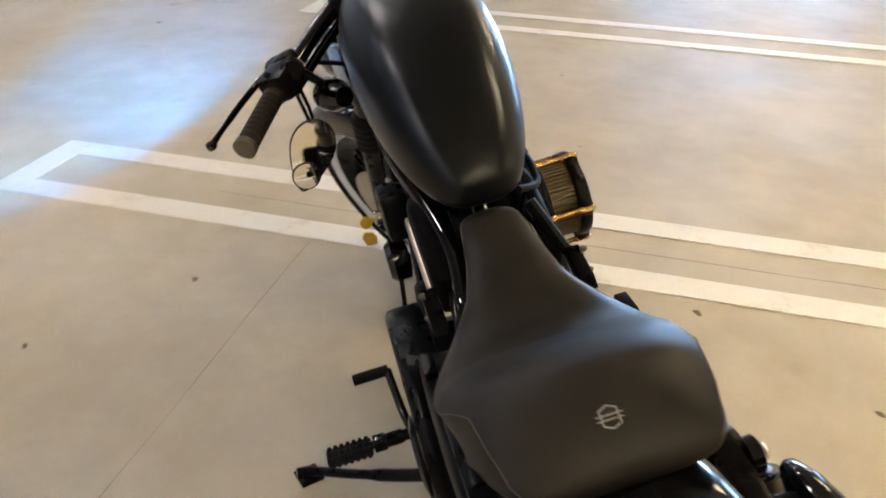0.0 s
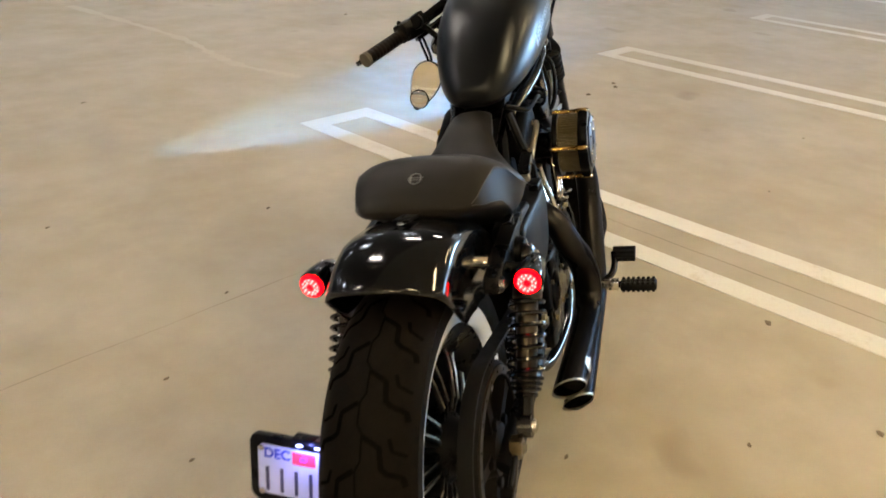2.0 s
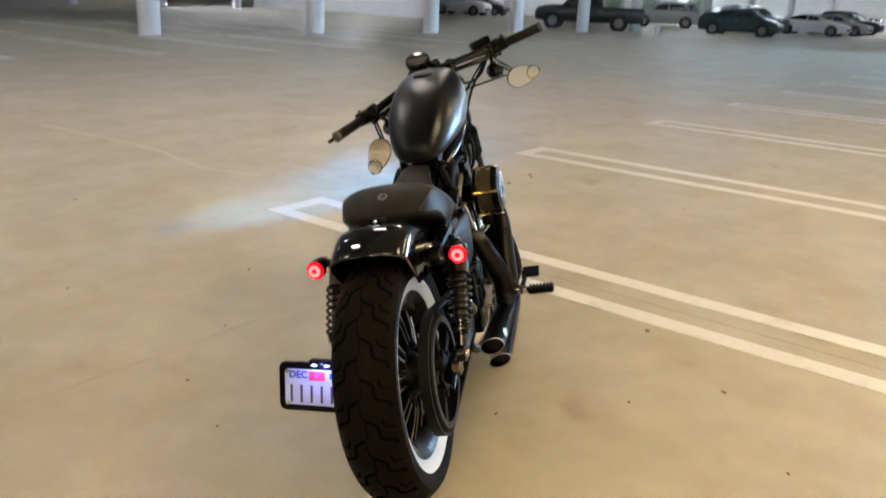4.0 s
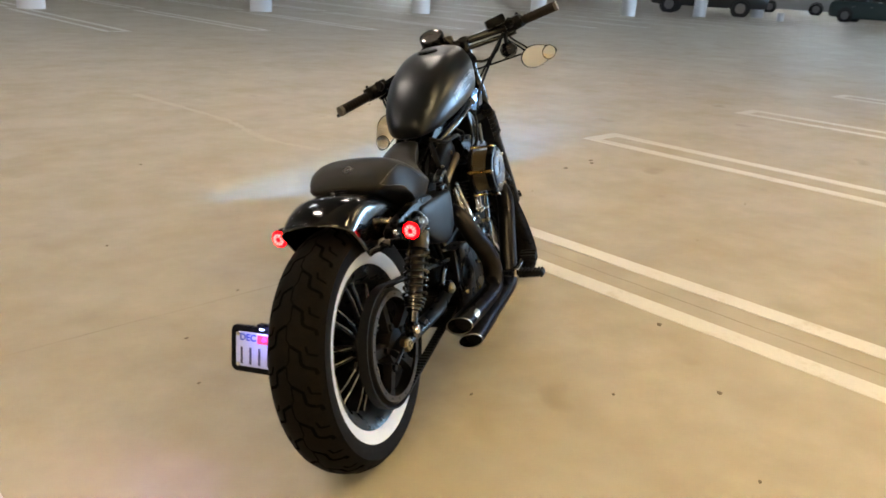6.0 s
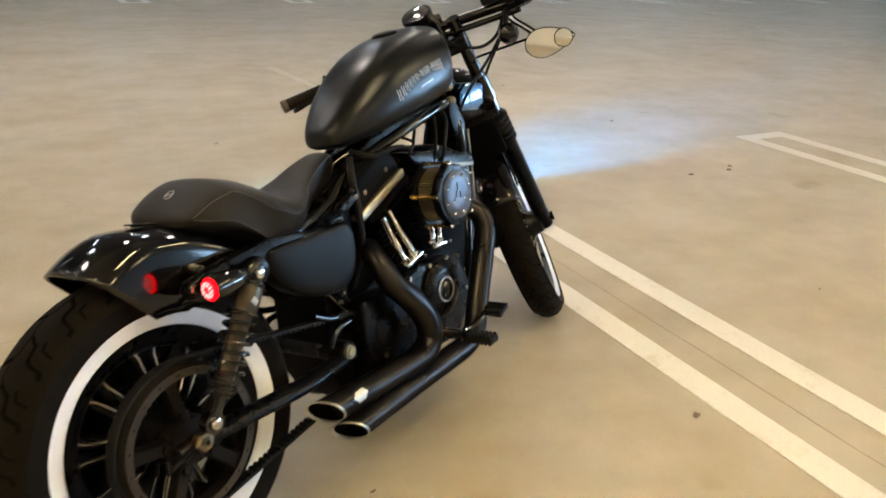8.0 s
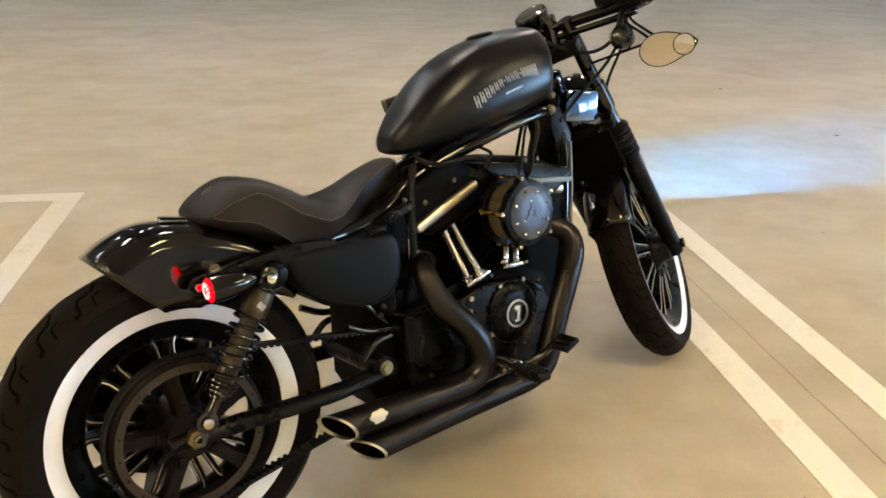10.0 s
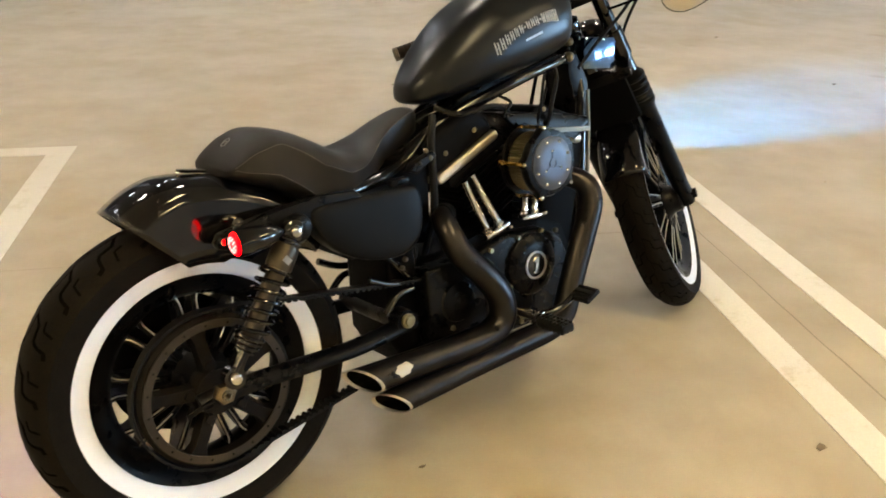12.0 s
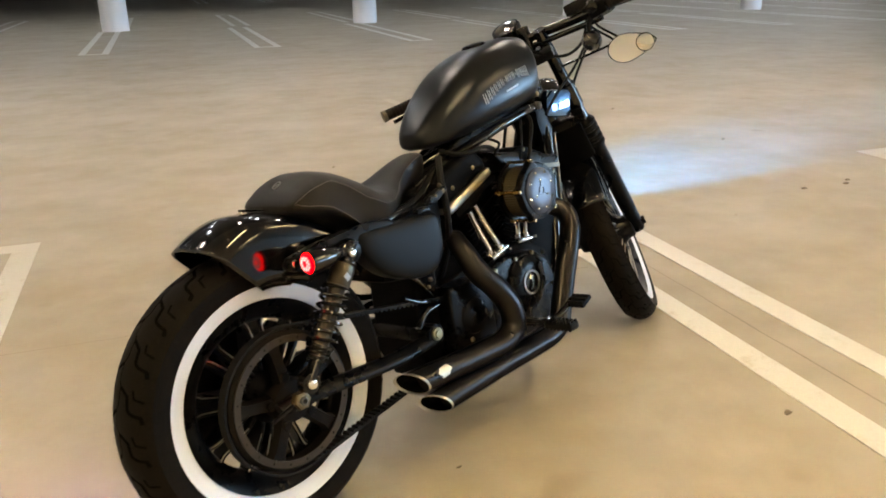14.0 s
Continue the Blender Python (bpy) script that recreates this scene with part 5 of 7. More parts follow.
def controls():
    for s in (-1, 1):
        bm = bmesh.new()
        tube(bm, [(0.694, s * 0.15, 0.268), (0.694, s * 0.225, 0.268)], 0.011, 12)
        tube(bm, [(0.694, s * 0.212, 0.268), (0.694, s * 0.249, 0.268)], 0.0135, 16)
        for x in (-0.0095, 0.0095):
            box(bm, (0.0075, 0.024, 0.021), pose(0.694 + x, s * 0.256, 0.268), 0.002)
        root = part("foot_peg", bm, CHROME if s < 0 else SATIN_BLACK, bike, "foot peg with ribbed black rubber")
        bm = bmesh.new()
        disc(bm, (0.694, s * 0.259, 0.279), (0, 0, 1), 0.0045, 0.004, 12)
        part("pivot_pin", bm, CHROME, root)
        bm = bmesh.new()
        tube(bm, [(0.694, s * 0.248, 0.268), (0.694, s * 0.275, 0.267)], 0.0085, 12)
        part("peg_tongue", bm, SATIN_BLACK, root)
        bm = bmesh.new()
        box(bm, (0.037, 0.086, 0.019), pose(0.694, s * 0.314, 0.266), 0.007, 3)
        part("peg_rubber", bm, SOFT_RUBBER, root, "studded black rubber")
        for k in range(7):
            for x in (-0.013, 0.0, 0.013):
                bm = bmesh.new()
                box(bm, (0.0085, 0.0072, 0.026), pose(0.694 + x, s * (0.279 + k * 0.0117), 0.267), 0.0015, 1)
                part("peg_stud", bm, SOFT_RUBBER, root)
    bm = bmesh.new()
    tube(bm, smooth_path([(0.690, -0.195, 0.262), (0.725, -0.220, 0.255), (0.765, -0.243, 0.258), (0.80, -0.250, 0.268), (0.842, -0.246, 0.283)], 4), 0.0085, 10)
    pedal = part("brake_pedal", bm, GLOSS_BLACK, bike, "black rear brake pedal")
    bm = bmesh.new()
    box(bm, (0.046, 0.058, 0.012), pose(0.838, -0.272, 0.282, 0, -22, 0), 0.003)
    for x in (-0.015, 0.0, 0.015):
        box(bm, (0.006, 0.052, 0.006), pose(0.838, -0.272, 0.282, 0, -22, 0) @ pose(x, 0, 0.007), 0.001)
    part("pedal_pad", bm, SOFT_RUBBER, pedal)
    bm = bmesh.new()
    tube(bm, smooth_path([(0.66, 0.19, 0.29), (0.72, 0.20, 0.300), (0.78, 0.205, 0.325), (0.805, 0.207, 0.335)], 4), 0.008, 10)
    lever = part("shift_lever", bm, GLOSS_BLACK, bike, "black gear shift lever")
    bm = bmesh.new()
    tube(bm, [(0.805, 0.205, 0.335), (0.805, 0.275, 0.335)], 0.011, 14)
    part("shift_rubber", bm, SOFT_RUBBER, lever)
    bm = bmesh.new()
    tube(bm, smooth_path([(0.66, 0.14, 0.165), (0.71, 0.24, 0.150), (0.775, 0.34, 0.128), (0.83, 0.42, 0.112), (0.832, 0.450, 0.118)], 5), [0.013] * 8 + [0.010] * 13, 12)
    box(bm, (0.05, 0.05, 0.008), pose(0.828, 0.428, 0.1035, 12, 0, 20), 0.003)
    part("side_stand", bm, SATIN_BLACK, bike, "black side stand resting on the floor")


controls()


def ignition():
    bm = bmesh.new()
    box(bm, (0.10, 0.05, 0.085), pose(0.83, 0.112, 0.655, 0, 12, 0), 0.014)
    root = part("ignition_cover", bm, SATIN_BLACK, bike, "black ignition switch housing")
    bm = bmesh.new()
    disc(bm, (0.84, 0.142, 0.645), (0, 1, 0), 0.014, 0.016, 20)
    part("key_barrel", bm, CHROME, root)
    bm = bmesh.new()
    disc(bm, (0.843, 0.166, 0.640), (1, 0.2, 0), 0.0115, 0.005, 18)
    box(bm, (0.004, 0.026, 0.008), pose(0.843, 0.151, 0.642), 0.001)
    key = part("ignition_key", bm, YELLOW_TAG, root, "yellow key in the switch")
    bm = bmesh.new()
    slab(bm, [(-0.016, -0.030), (0.010, -0.034), (0.018, -0.012), (0.010, 0.004), (-0.012, 0.002), (-0.020, -0.012)], -0.003, 0.003, 0.001, Matrix.Translation((0.835, 0.168, 0.622)) @ pose(0, 0, 0, 0, 0, 70) @ Matrix.Scale(0.72, 4))
    part("key_tag", bm, YELLOW_TAG, root, "yellow key tag")
    bm = bmesh.new()
    lathe(bm, [(0.02, -0.02), (0.036, -0.015), (0.038, 0.010), (0.030, 0.020), (0.002, 0.022)], (0.80, 0.13, 0.575), (0, 1, 0), 28)
    part("horn", bm, GLOSS_BLACK, bike, "round black horn")


ignition()


def licence_plate():
    """Side-mounted plate; the number is drawn as plain bars."""
    m = pose(-0.153, 0.157, 0.378, 8, 11, 0)
    bm = bmesh.new()
    turned = m @ Matrix.Rotation(math.pi / 2, 4, "Z")
    rim = [(sx * 0.084 + 0.014 * math.cos(a), sz * 0.045 + 0.014 * math.sin(a)) for sx, sz, a0 in ((1, 1, 0.0), (-1, 1, 0.5), (-1, -1, 1.0), (1, -1, 1.5)) for a in (math.pi * (a0 + k / 12) for k in range(7))]
    slab(bm, rim, -0.006, 0.006, 0.003, turned)
    root = part("plate_frame", bm, SATIN_BLACK, bike, "black side-mounted plate frame")
    bm = bmesh.new()
    slab(bm, [(sx * 0.073 + 0.010 * math.cos(a), sz * 0.034 + 0.010 * math.sin(a)) for sx, sz, a0 in ((1, 1, 0.0), (-1, 1, 0.5), (-1, -1, 1.0), (1, -1, 1.5)) for a in (math.pi * (a0 + k / 8) for k in range(5))], 0.0052, 0.0084, 0.001, turned)
    part("plate_face", bm, PLATE_BLUE_LIT, root, "white plate tinted blue as if lamp-lit, with dark bars for the number")
    for k in range(6):
        bm = bmesh.new()
        box(bm, (0.0012, 0.0058, 0.043), m @ pose(-0.0088, 0.066 - k * 0.0255, -0.016))
        part("plate_bar", bm, PLATE_INK, root)
    word = bpy.data.curves.new("month", "FONT")
    word.body, word.size, word.extrude, word.offset = "DEC", 0.024, 0.0005, 0.0006
    word.align_x, word.align_y = "CENTER", "CENTER"
    draft = bpy.data.objects.new("month", word)
    lettering = bpy.data.meshes.new_from_object(draft)
    bpy.data.objects.remove(draft)
    lettering.materials.append(PLATE_BLUE)
    month = new("plate_month", lettering)
    month.parent = root
    month.matrix_local = m @ pose(-0.0090, 0.048, 0.030) @ Matrix(((0, 0, -1, 0), (-1, 0, 0, 0), (0, 1, 0, 0), (0, 0, 0, 1)))
    bm = bmesh.new()
    box(bm, (0.0012, 0.022, 0.014), m @ pose(-0.0088, -0.042, 0.030))
    part("plate_bar", bm, PLATE_BLUE, root)
    bm = bmesh.new()
    box(bm, (0.0012, 0.040, 0.022), m @ pose(-0.0090, 0.001, 0.029))
    part("plate_sticker", bm, STICKER_RED, root, "red sticker")
    bm = bmesh.new()
    disc(bm, m @ Vector((-0.0098, 0.001, 0.029)), (1, 0, 0), 0.006, 0.001, 12)
    part("sticker_print", bm, STICKER_PURPLE, root)
    for y, z in ((0.076, 0.038), (-0.076, 0.038), (0.076, -0.040), (-0.076, -0.040)):
        bm = bmesh.new()
        disc(bm, m @ Vector((-0.0095, y, z)), (1, 0, 0), 0.0055, 0.003, 12)
        part("plate_screw", bm, CHROME, root)
    bm = bmesh.new()
    box(bm, (0.022, 0.056, 0.012), m @ pose(-0.006, -0.010, 0.064), 0.004)
    part("plate_lamp", bm, SATIN_BLACK, root)
    for y in (-0.026, 0.006):
        bm = bmesh.new()
        box(bm, (0.006, 0.010, 0.004), m @ pose(-0.012, y, 0.0575))
        part("plate_diode", bm, PLATE_LED, root, "blue-white light diode")
    glim = new("plate_light", bpy.data.lights.new("plate_light", "POINT"))
    glim.data.energy, glim.data.color, glim.data.shadow_soft_size = 0.42, (0.20, 0.24, 1.0), 0.006
    glim.matrix_world = BIKE @ m @ pose(-0.034, -0.010, 0.050)
    # added spot that throws the violet patch on the floor
    spill = new("violet_floor_spot", bpy.data.lights.new("violet_floor_spot", "SPOT"))
    spill.data.energy, spill.data.color, spill.data.shadow_soft_size = 4.5, (0.72, 0.50, 1.0), 0.008
    spill.data.spot_size, spill.data.spot_blend = radians(66), 1.0
    spill.matrix_world = look(BIKE @ m @ Vector((-0.022, -0.010, 0.058)), (-0.40, 0.50, 0.0))
    bm = bmesh.new()
    tube(bm, smooth_path([m @ Vector((0.008, -0.05, 0.0)), (-0.08, 0.15, 0.35), (0.0, 0.145, 0.325)], 5), 0.008, 10)
    part("plate_arm", bm, SATIN_BLACK, root)


licence_plate()

# ---- front end, turned to full left lock ----


def fork_point(along, y):
    """A place on a fork leg: metres up from the axle."""
    return FRONT_AXLE + Vector((0, y, 0)) + AXIS * along


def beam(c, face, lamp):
    """The lamp's bulb behind an added mask, cut to shape the low wide pool of light on the floor."""
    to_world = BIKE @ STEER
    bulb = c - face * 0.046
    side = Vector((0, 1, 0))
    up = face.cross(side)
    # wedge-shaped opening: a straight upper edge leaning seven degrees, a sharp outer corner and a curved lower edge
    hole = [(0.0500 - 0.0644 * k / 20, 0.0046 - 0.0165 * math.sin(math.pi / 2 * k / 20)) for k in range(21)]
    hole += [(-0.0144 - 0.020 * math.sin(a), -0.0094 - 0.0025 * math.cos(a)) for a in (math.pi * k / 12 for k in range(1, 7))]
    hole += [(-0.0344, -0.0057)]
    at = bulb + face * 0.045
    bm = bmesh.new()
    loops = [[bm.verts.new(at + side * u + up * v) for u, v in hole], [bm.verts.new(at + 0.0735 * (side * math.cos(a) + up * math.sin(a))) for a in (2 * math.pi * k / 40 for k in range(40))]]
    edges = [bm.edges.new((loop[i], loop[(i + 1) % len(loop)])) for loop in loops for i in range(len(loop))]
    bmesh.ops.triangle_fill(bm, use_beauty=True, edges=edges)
    part("beam_mask", bm, SATIN_BLACK, lamp, "added black mask that shapes the head lamp's pool of light", STEER, smooth=0)
    bm = bmesh.new()
    lathe(bm, [(0.074, 0.006), (0.070, 0.016), (0.045, 0.026), (0.002, 0.030)], c, face, 36)
    lens = part("lamp_lens", bm, clear_glass("lamp_glass", (0.9, 0.95, 1.0)), lamp, "clear lamp glass", STEER)
    lens.visible_shadow = False
    # four added spots stand for one bulb, each filling part of the pool
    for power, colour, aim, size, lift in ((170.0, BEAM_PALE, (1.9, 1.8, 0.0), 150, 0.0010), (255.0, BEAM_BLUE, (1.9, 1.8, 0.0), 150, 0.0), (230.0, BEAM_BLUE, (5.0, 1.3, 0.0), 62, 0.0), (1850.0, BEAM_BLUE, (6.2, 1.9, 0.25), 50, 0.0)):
        bulb_lamp = new("beam_spot", bpy.data.lights.new("beam_spot", "SPOT"))
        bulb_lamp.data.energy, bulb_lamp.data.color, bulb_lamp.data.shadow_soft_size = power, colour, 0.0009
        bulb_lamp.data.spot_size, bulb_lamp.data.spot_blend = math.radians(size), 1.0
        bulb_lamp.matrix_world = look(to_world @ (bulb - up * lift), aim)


def front_end():
    fw = wheel("front_wheel", FRONT_AXLE, 0.3255, 0.100, 0.238, (0.243, 0.268), 9, STEER)
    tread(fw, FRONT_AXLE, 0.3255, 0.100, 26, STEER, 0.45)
    bm = bmesh.new()
    lathe(bm, [(0.085, 0.0), (0.146, 0.0), (0.146, 0.005), (0.085, 0.005)], FRONT_AXLE + Vector((0, 0.060, 0)), (0, 1, 0), 48, True)
    part("brake_disc", bm, CUT_METAL, fw, "steel brake disc", STEER)
    bm = bmesh.new()
    tube(bm, [FRONT_AXLE + Vector((0, -0.128, 0)), FRONT_AXLE + Vector((0, 0.128, 0))], 0.011, 14)
    disc(bm, FRONT_AXLE + Vector((0, -0.122, 0)), (0, 1, 0), 0.016, 0.014, 6, 0.001)
    part("front_axle", bm, SATIN_BLACK, fw, "black axle and nut", STEER)
    bm = bmesh.new()
    fender_arc(bm, FRONT_AXLE, 0.350, 0.064, lambda t: 0.080, 156.0, 62.0, 26, 0.0)
    guard = thicken(part("front_fender", bm, GLOSS_BLACK, bike, "short gloss black front mudguard", STEER), 0.003)
    for s in (-1, 1):
        leg = []
        bm = bmesh.new()
        tube(bm, [fork_point(0.30, s * 0.094), fork_point(0.80, s * 0.094)], 0.0198, 18)
        root = part("fork_tube", bm, GLOSS_BLACK, bike, "black fork tube", STEER)
        bm = bmesh.new()
        lathe(bm, [(0.014, -0.030), (0.024, -0.025), (0.027, 0.0), (0.025, 0.05), (0.0265, 0.10), (0.0265, 0.345), (0.029, 0.352), (0.029, 0.372), (0.021, 0.376)], fork_point(0, s * 0.094), AXIS, 24)
        part("fork_slider", bm, SATIN_BLACK, root, "black fork slider", STEER)
        bm = bmesh.new()
        prof = [(0.022, 0.355)]
        for k in range(5):
            prof += [(0.034, 0.362 + k * 0.021), (0.034, 0.370 + k * 0.021), (0.027, 0.377 + k * 0.021)]
        prof += [(0.022, 0.47)]
        lathe(bm, prof, fork_point(0, s * 0.094), AXIS, 24)
        part("fork_boot", bm, SOFT_RUBBER, root, "ribbed rubber fork boot", STEER)
        bm = bmesh.new()
        lathe(bm, [(0.0205, 0.52), (0.025, 0.522), (0.025, 0.60), (0.0205, 0.602)], fork_point(0, s * 0.094), AXIS, 20)
        part("fork_cover", bm, GLOSS_BLACK, root, "", STEER)
        bm = bmesh.new()
        tube(bm, [fork_point(0.17, s * 0.094), fork_point(0.20, s * 0.075) + AHEAD * -0.02], 0.008, 8)
        part("fender_bracket", bm, SATIN_BLACK, guard, "", STEER)
    for along, h in ((0.500, 0.034), (0.735, 0.030)):
        bm = bmesh.new()
        c = fork_point(along, 0)
        box(bm, (0.078, 0.218, h), Matrix.Translation(c - AHEAD * 0.025) @ pose(0, 0, 0, 0, -RAKE, 0), 0.012)
        part("triple_clamp", bm, SATIN_BLACK, bike, "satin black fork clamp", STEER)
    bm = bmesh.new()
    box(bm, (0.024, 0.170, 0.165), Matrix.Translation(fork_point(0.425, 0) - AHEAD * 0.035) @ pose(0, 0, 0, 0, -RAKE, 0), 0.012)
    part("fork_shield", bm, WRINKLE_BLACK, bike, "black shield between the fork legs", STEER)
    # head lamp: the shell, its bezel and the lens
    c = fork_point(0.585, 0) + Vector((0.150, 0, 0.0))
    face = Vector((1, 0, -0.05)).normalized()
    bm = bmesh.new()
    lathe(bm, [(0.010, -0.115), (0.045, -0.105), (0.068, -0.075), (0.077, -0.035), (0.078, 0.0), (0.076, 0.004), (0.072, 0.004), (0.072, -0.030), (0.060, -0.070), (0.006, -0.100)], c, face, 40, True)
    lamp = part("head_lamp", bm, GLOSS_BLACK, bike, "gloss black round head lamp, switched on", STEER)
    bm = bmesh.new()
    box(bm, (0.115, 0.045, 0.082), pose(1.170, -0.046, 0.804, 2, 6, -4), 0.010)
    part("fork_shroud", bm, BLUE_SHEEN_CHROME, bike, "polished dark-chrome shroud at the steering head, blue reflection in its colour")
    bm = bmesh.new()
    box(bm, (0.085, 0.035, 0.080), pose(1.165, 0.118, 0.822, -2, 6, 14), 0.010)
    part("fork_shroud", bm, BLUE_SHEEN_CHROME, bike, "polished dark-chrome shroud at the steering head, blue reflection in its colour")
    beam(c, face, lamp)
    # handlebar, grips, levers, switches
    left = [(0.986, 0.416, 0.957), (1.044, 0.318, 0.961), (1.075, 0.24, 0.967), (1.098, 0.16, 0.977), (1.113, 0.06, 0.988), (1.115, 0.0, 0.990)]
    path = smooth_path(left + [(x, -y, z) for x, y, z in reversed(left[:-1])], 6)
    bm = bmesh.new()
    tube(bm, path, 0.0145, 14)
    tube(bm, [p + Vector((-0.004, 0, -0.027)) for p in path[9:-9]], 0.009, 10)
    bar = part("handlebar", bm, GLOSS_BLACK, bike, "black handlebar turned to the left", STEER)
    bm = bmesh.new()
    for s in (-1, 1):
        lathe(bm, [(0.015, 0), (0.018, 0.01), (0.018, 0.05), (0.022, 0.055), (0.022, 0.085), (0.012, 0.09)], fork_point(0.735, 0) + Vector((-0.02, s * 0.045, 0.0)), (0.12, 0, 1), 18)
    part("riser", bm, GLOSS_BLACK, bar, "", STEER)
    for s in (-1, 1):
        bm = bmesh.new()
        ends = [Vector((0.982, s * 0.423, 0.957)), Vector((1.049, s * 0.310, 0.961))]
        d = (ends[1] - ends[0]).normalized()
        prof = [(0.006, -0.006), (0.014, -0.004), (0.0172, 0.0), (0.0172, 0.006), (0.0165, 0.010)]
        for k in range(9):
            prof += [(0.0172, 0.014 + k * 0.012), (0.0172, 0.020 + k * 0.012), (0.0162, 0.022 + k * 0.012), (0.0162, 0.024 + k * 0.012)]
        prof += [(0.0165, 0.126), (0.020, 0.128), (0.020, 0.136), (0.012, 0.138)]
        lathe(bm, prof, ends[0], d, 20)
        grip = part("grip", bm, GRIP_RUBBER, bar, "ribbed rubber grip", STEER)
        for base, ring in ((-0.004, 0.0185), (0.134, 0.0205)):
            bm = bmesh.new()
            lathe(bm, [(ring * 0.8, base - 0.004), (ring, base - 0.003), (ring, base + 0.002), (ring * 0.94, base + 0.003), (ring, base + 0.004), (ring, base + 0.008), (ring * 0.8, base + 0.009)], ends[0], d, 20)
            part("grip_collar", bm, DULL_METAL, grip, "bright machined collar", STEER)
        bm = bmesh.new()
        box(bm, (0.056, 0.062, 0.050), Matrix.Translation((1.060, s * 0.284, 0.965)) @ pose(0, 0, 0, 0, 0, s * 28), 0.012)
        box(bm, (0.046, 0.030, 0.036), Matrix.Translation((1.082, s * 0.250, 0.974)) @ pose(0, 0, 0, 0, 10, s * 24), 0.010)
        disc(bm, (1.096, s * 0.262, 0.965), (0, 0, 1), 0.020, 0.044, 20)
        disc(bm, (1.040, s * 0.262, 0.975), (-1, s * 0.5, 0.3), 0.018, 0.022, 20)
        housing = part("switch_housing", bm, SATIN_BLACK, bar, "black switch housing", STEER)
        for k, (dx, dz) in enumerate(((-0.02, 0.012), (-0.021, -0.006), (-0.004, 0.026))):
            bm = bmesh.new()
            disc(bm, (1.056 + dx, s * (0.292 + 0.01 * (k - 1)), 0.965 + dz), (1, 0, 0.2), 0.006, 0.008, 10)
            part("switch_button", bm, SOFT_RUBBER, housing, "", STEER)
        bm = bmesh.new()
        pts = smooth_path([(1.085, s * 0.262, 0.975), (1.118, s * 0.285, 0.968), (1.122, s * 0.34, 0.958), (1.114, s * 0.39, 0.951), (1.104, s * 0.433, 0.945)], 4)
        tube(bm, pts, [0.007] * 12 + [0.006] * 3 + [0.007] * 2, 10, True, 0.7)
        disc(bm, (1.103, s * 0.435, 0.945), (0, 0, 1), 0.009, 0.012, 12)
        part("lever", bm, GLOSS_BLACK, bar, "black brake or clutch lever", STEER)
        # turn lamp below the bar
        tc = Vector((1.054, s * 0.224, 0.889))
        bm = bmesh.new()
        lathe(bm, [(0.003, -0.045), (0.018, -0.040), (0.028, -0.018), (0.030, 0.012), (0.027, 0.020)], tc, (1, 0, 0), 26)
        turn = part("turn_lamp", bm, GLOSS_BLACK, bar, "round black front turn lamp", STEER)
        bm = bmesh.new()
        lathe(bm, [(0.027, 0.019), (0.022, 0.028), (0.002, 0.031)], tc, (1, 0, 0), 24)
        part("turn_lens", bm, DARK_GLASS, bar, "smoked lens", STEER)
        bm = bmesh.new()
        tube(bm, smooth_path([tc + Vector((0, 0, 0.02)), (1.068, s * 0.240, 0.945), (1.072, s * 0.262, 0.972)], 4), 0.008, 10)
        part("turn_stem", bm, SATIN_BLACK, bar, "", STEER)
    bm = bmesh.new()
    box(bm, (0.050, 0.075, 0.034), Matrix.Translation((1.080, -0.225, 1.000)) @ pose(0, 0, 0, 0, 0, -8), 0.008)
    part("brake_reservoir", bm, SATIN_BLACK, bar, "black brake fluid reservoir", STEER)
    bm = bmesh.new()
    axis = Vector((-0.55, 0, 0.83)).normalized()
    lathe(bm, [(0.012, -0.060), (0.036, -0.022), (0.045, -0.022), (0.047, 0.0), (0.045, 0.006), (0.040, 0.007)], (1.143, 0, 1.049), axis, 36)
    speedo = part("speedometer", bm, SATIN_BLACK, bike, "round black speedometer", STEER)
    bm = bmesh.new()
    lathe(bm, [(0.041, 0.003), (0.041, 0.006), (0.030, 0.009), (0.002, 0.010)], (1.143, 0, 1.049), axis, 36)
    part("speedometer_glass", bm, DARK_GLASS, speedo, "dark gauge glass", STEER)


front_end()


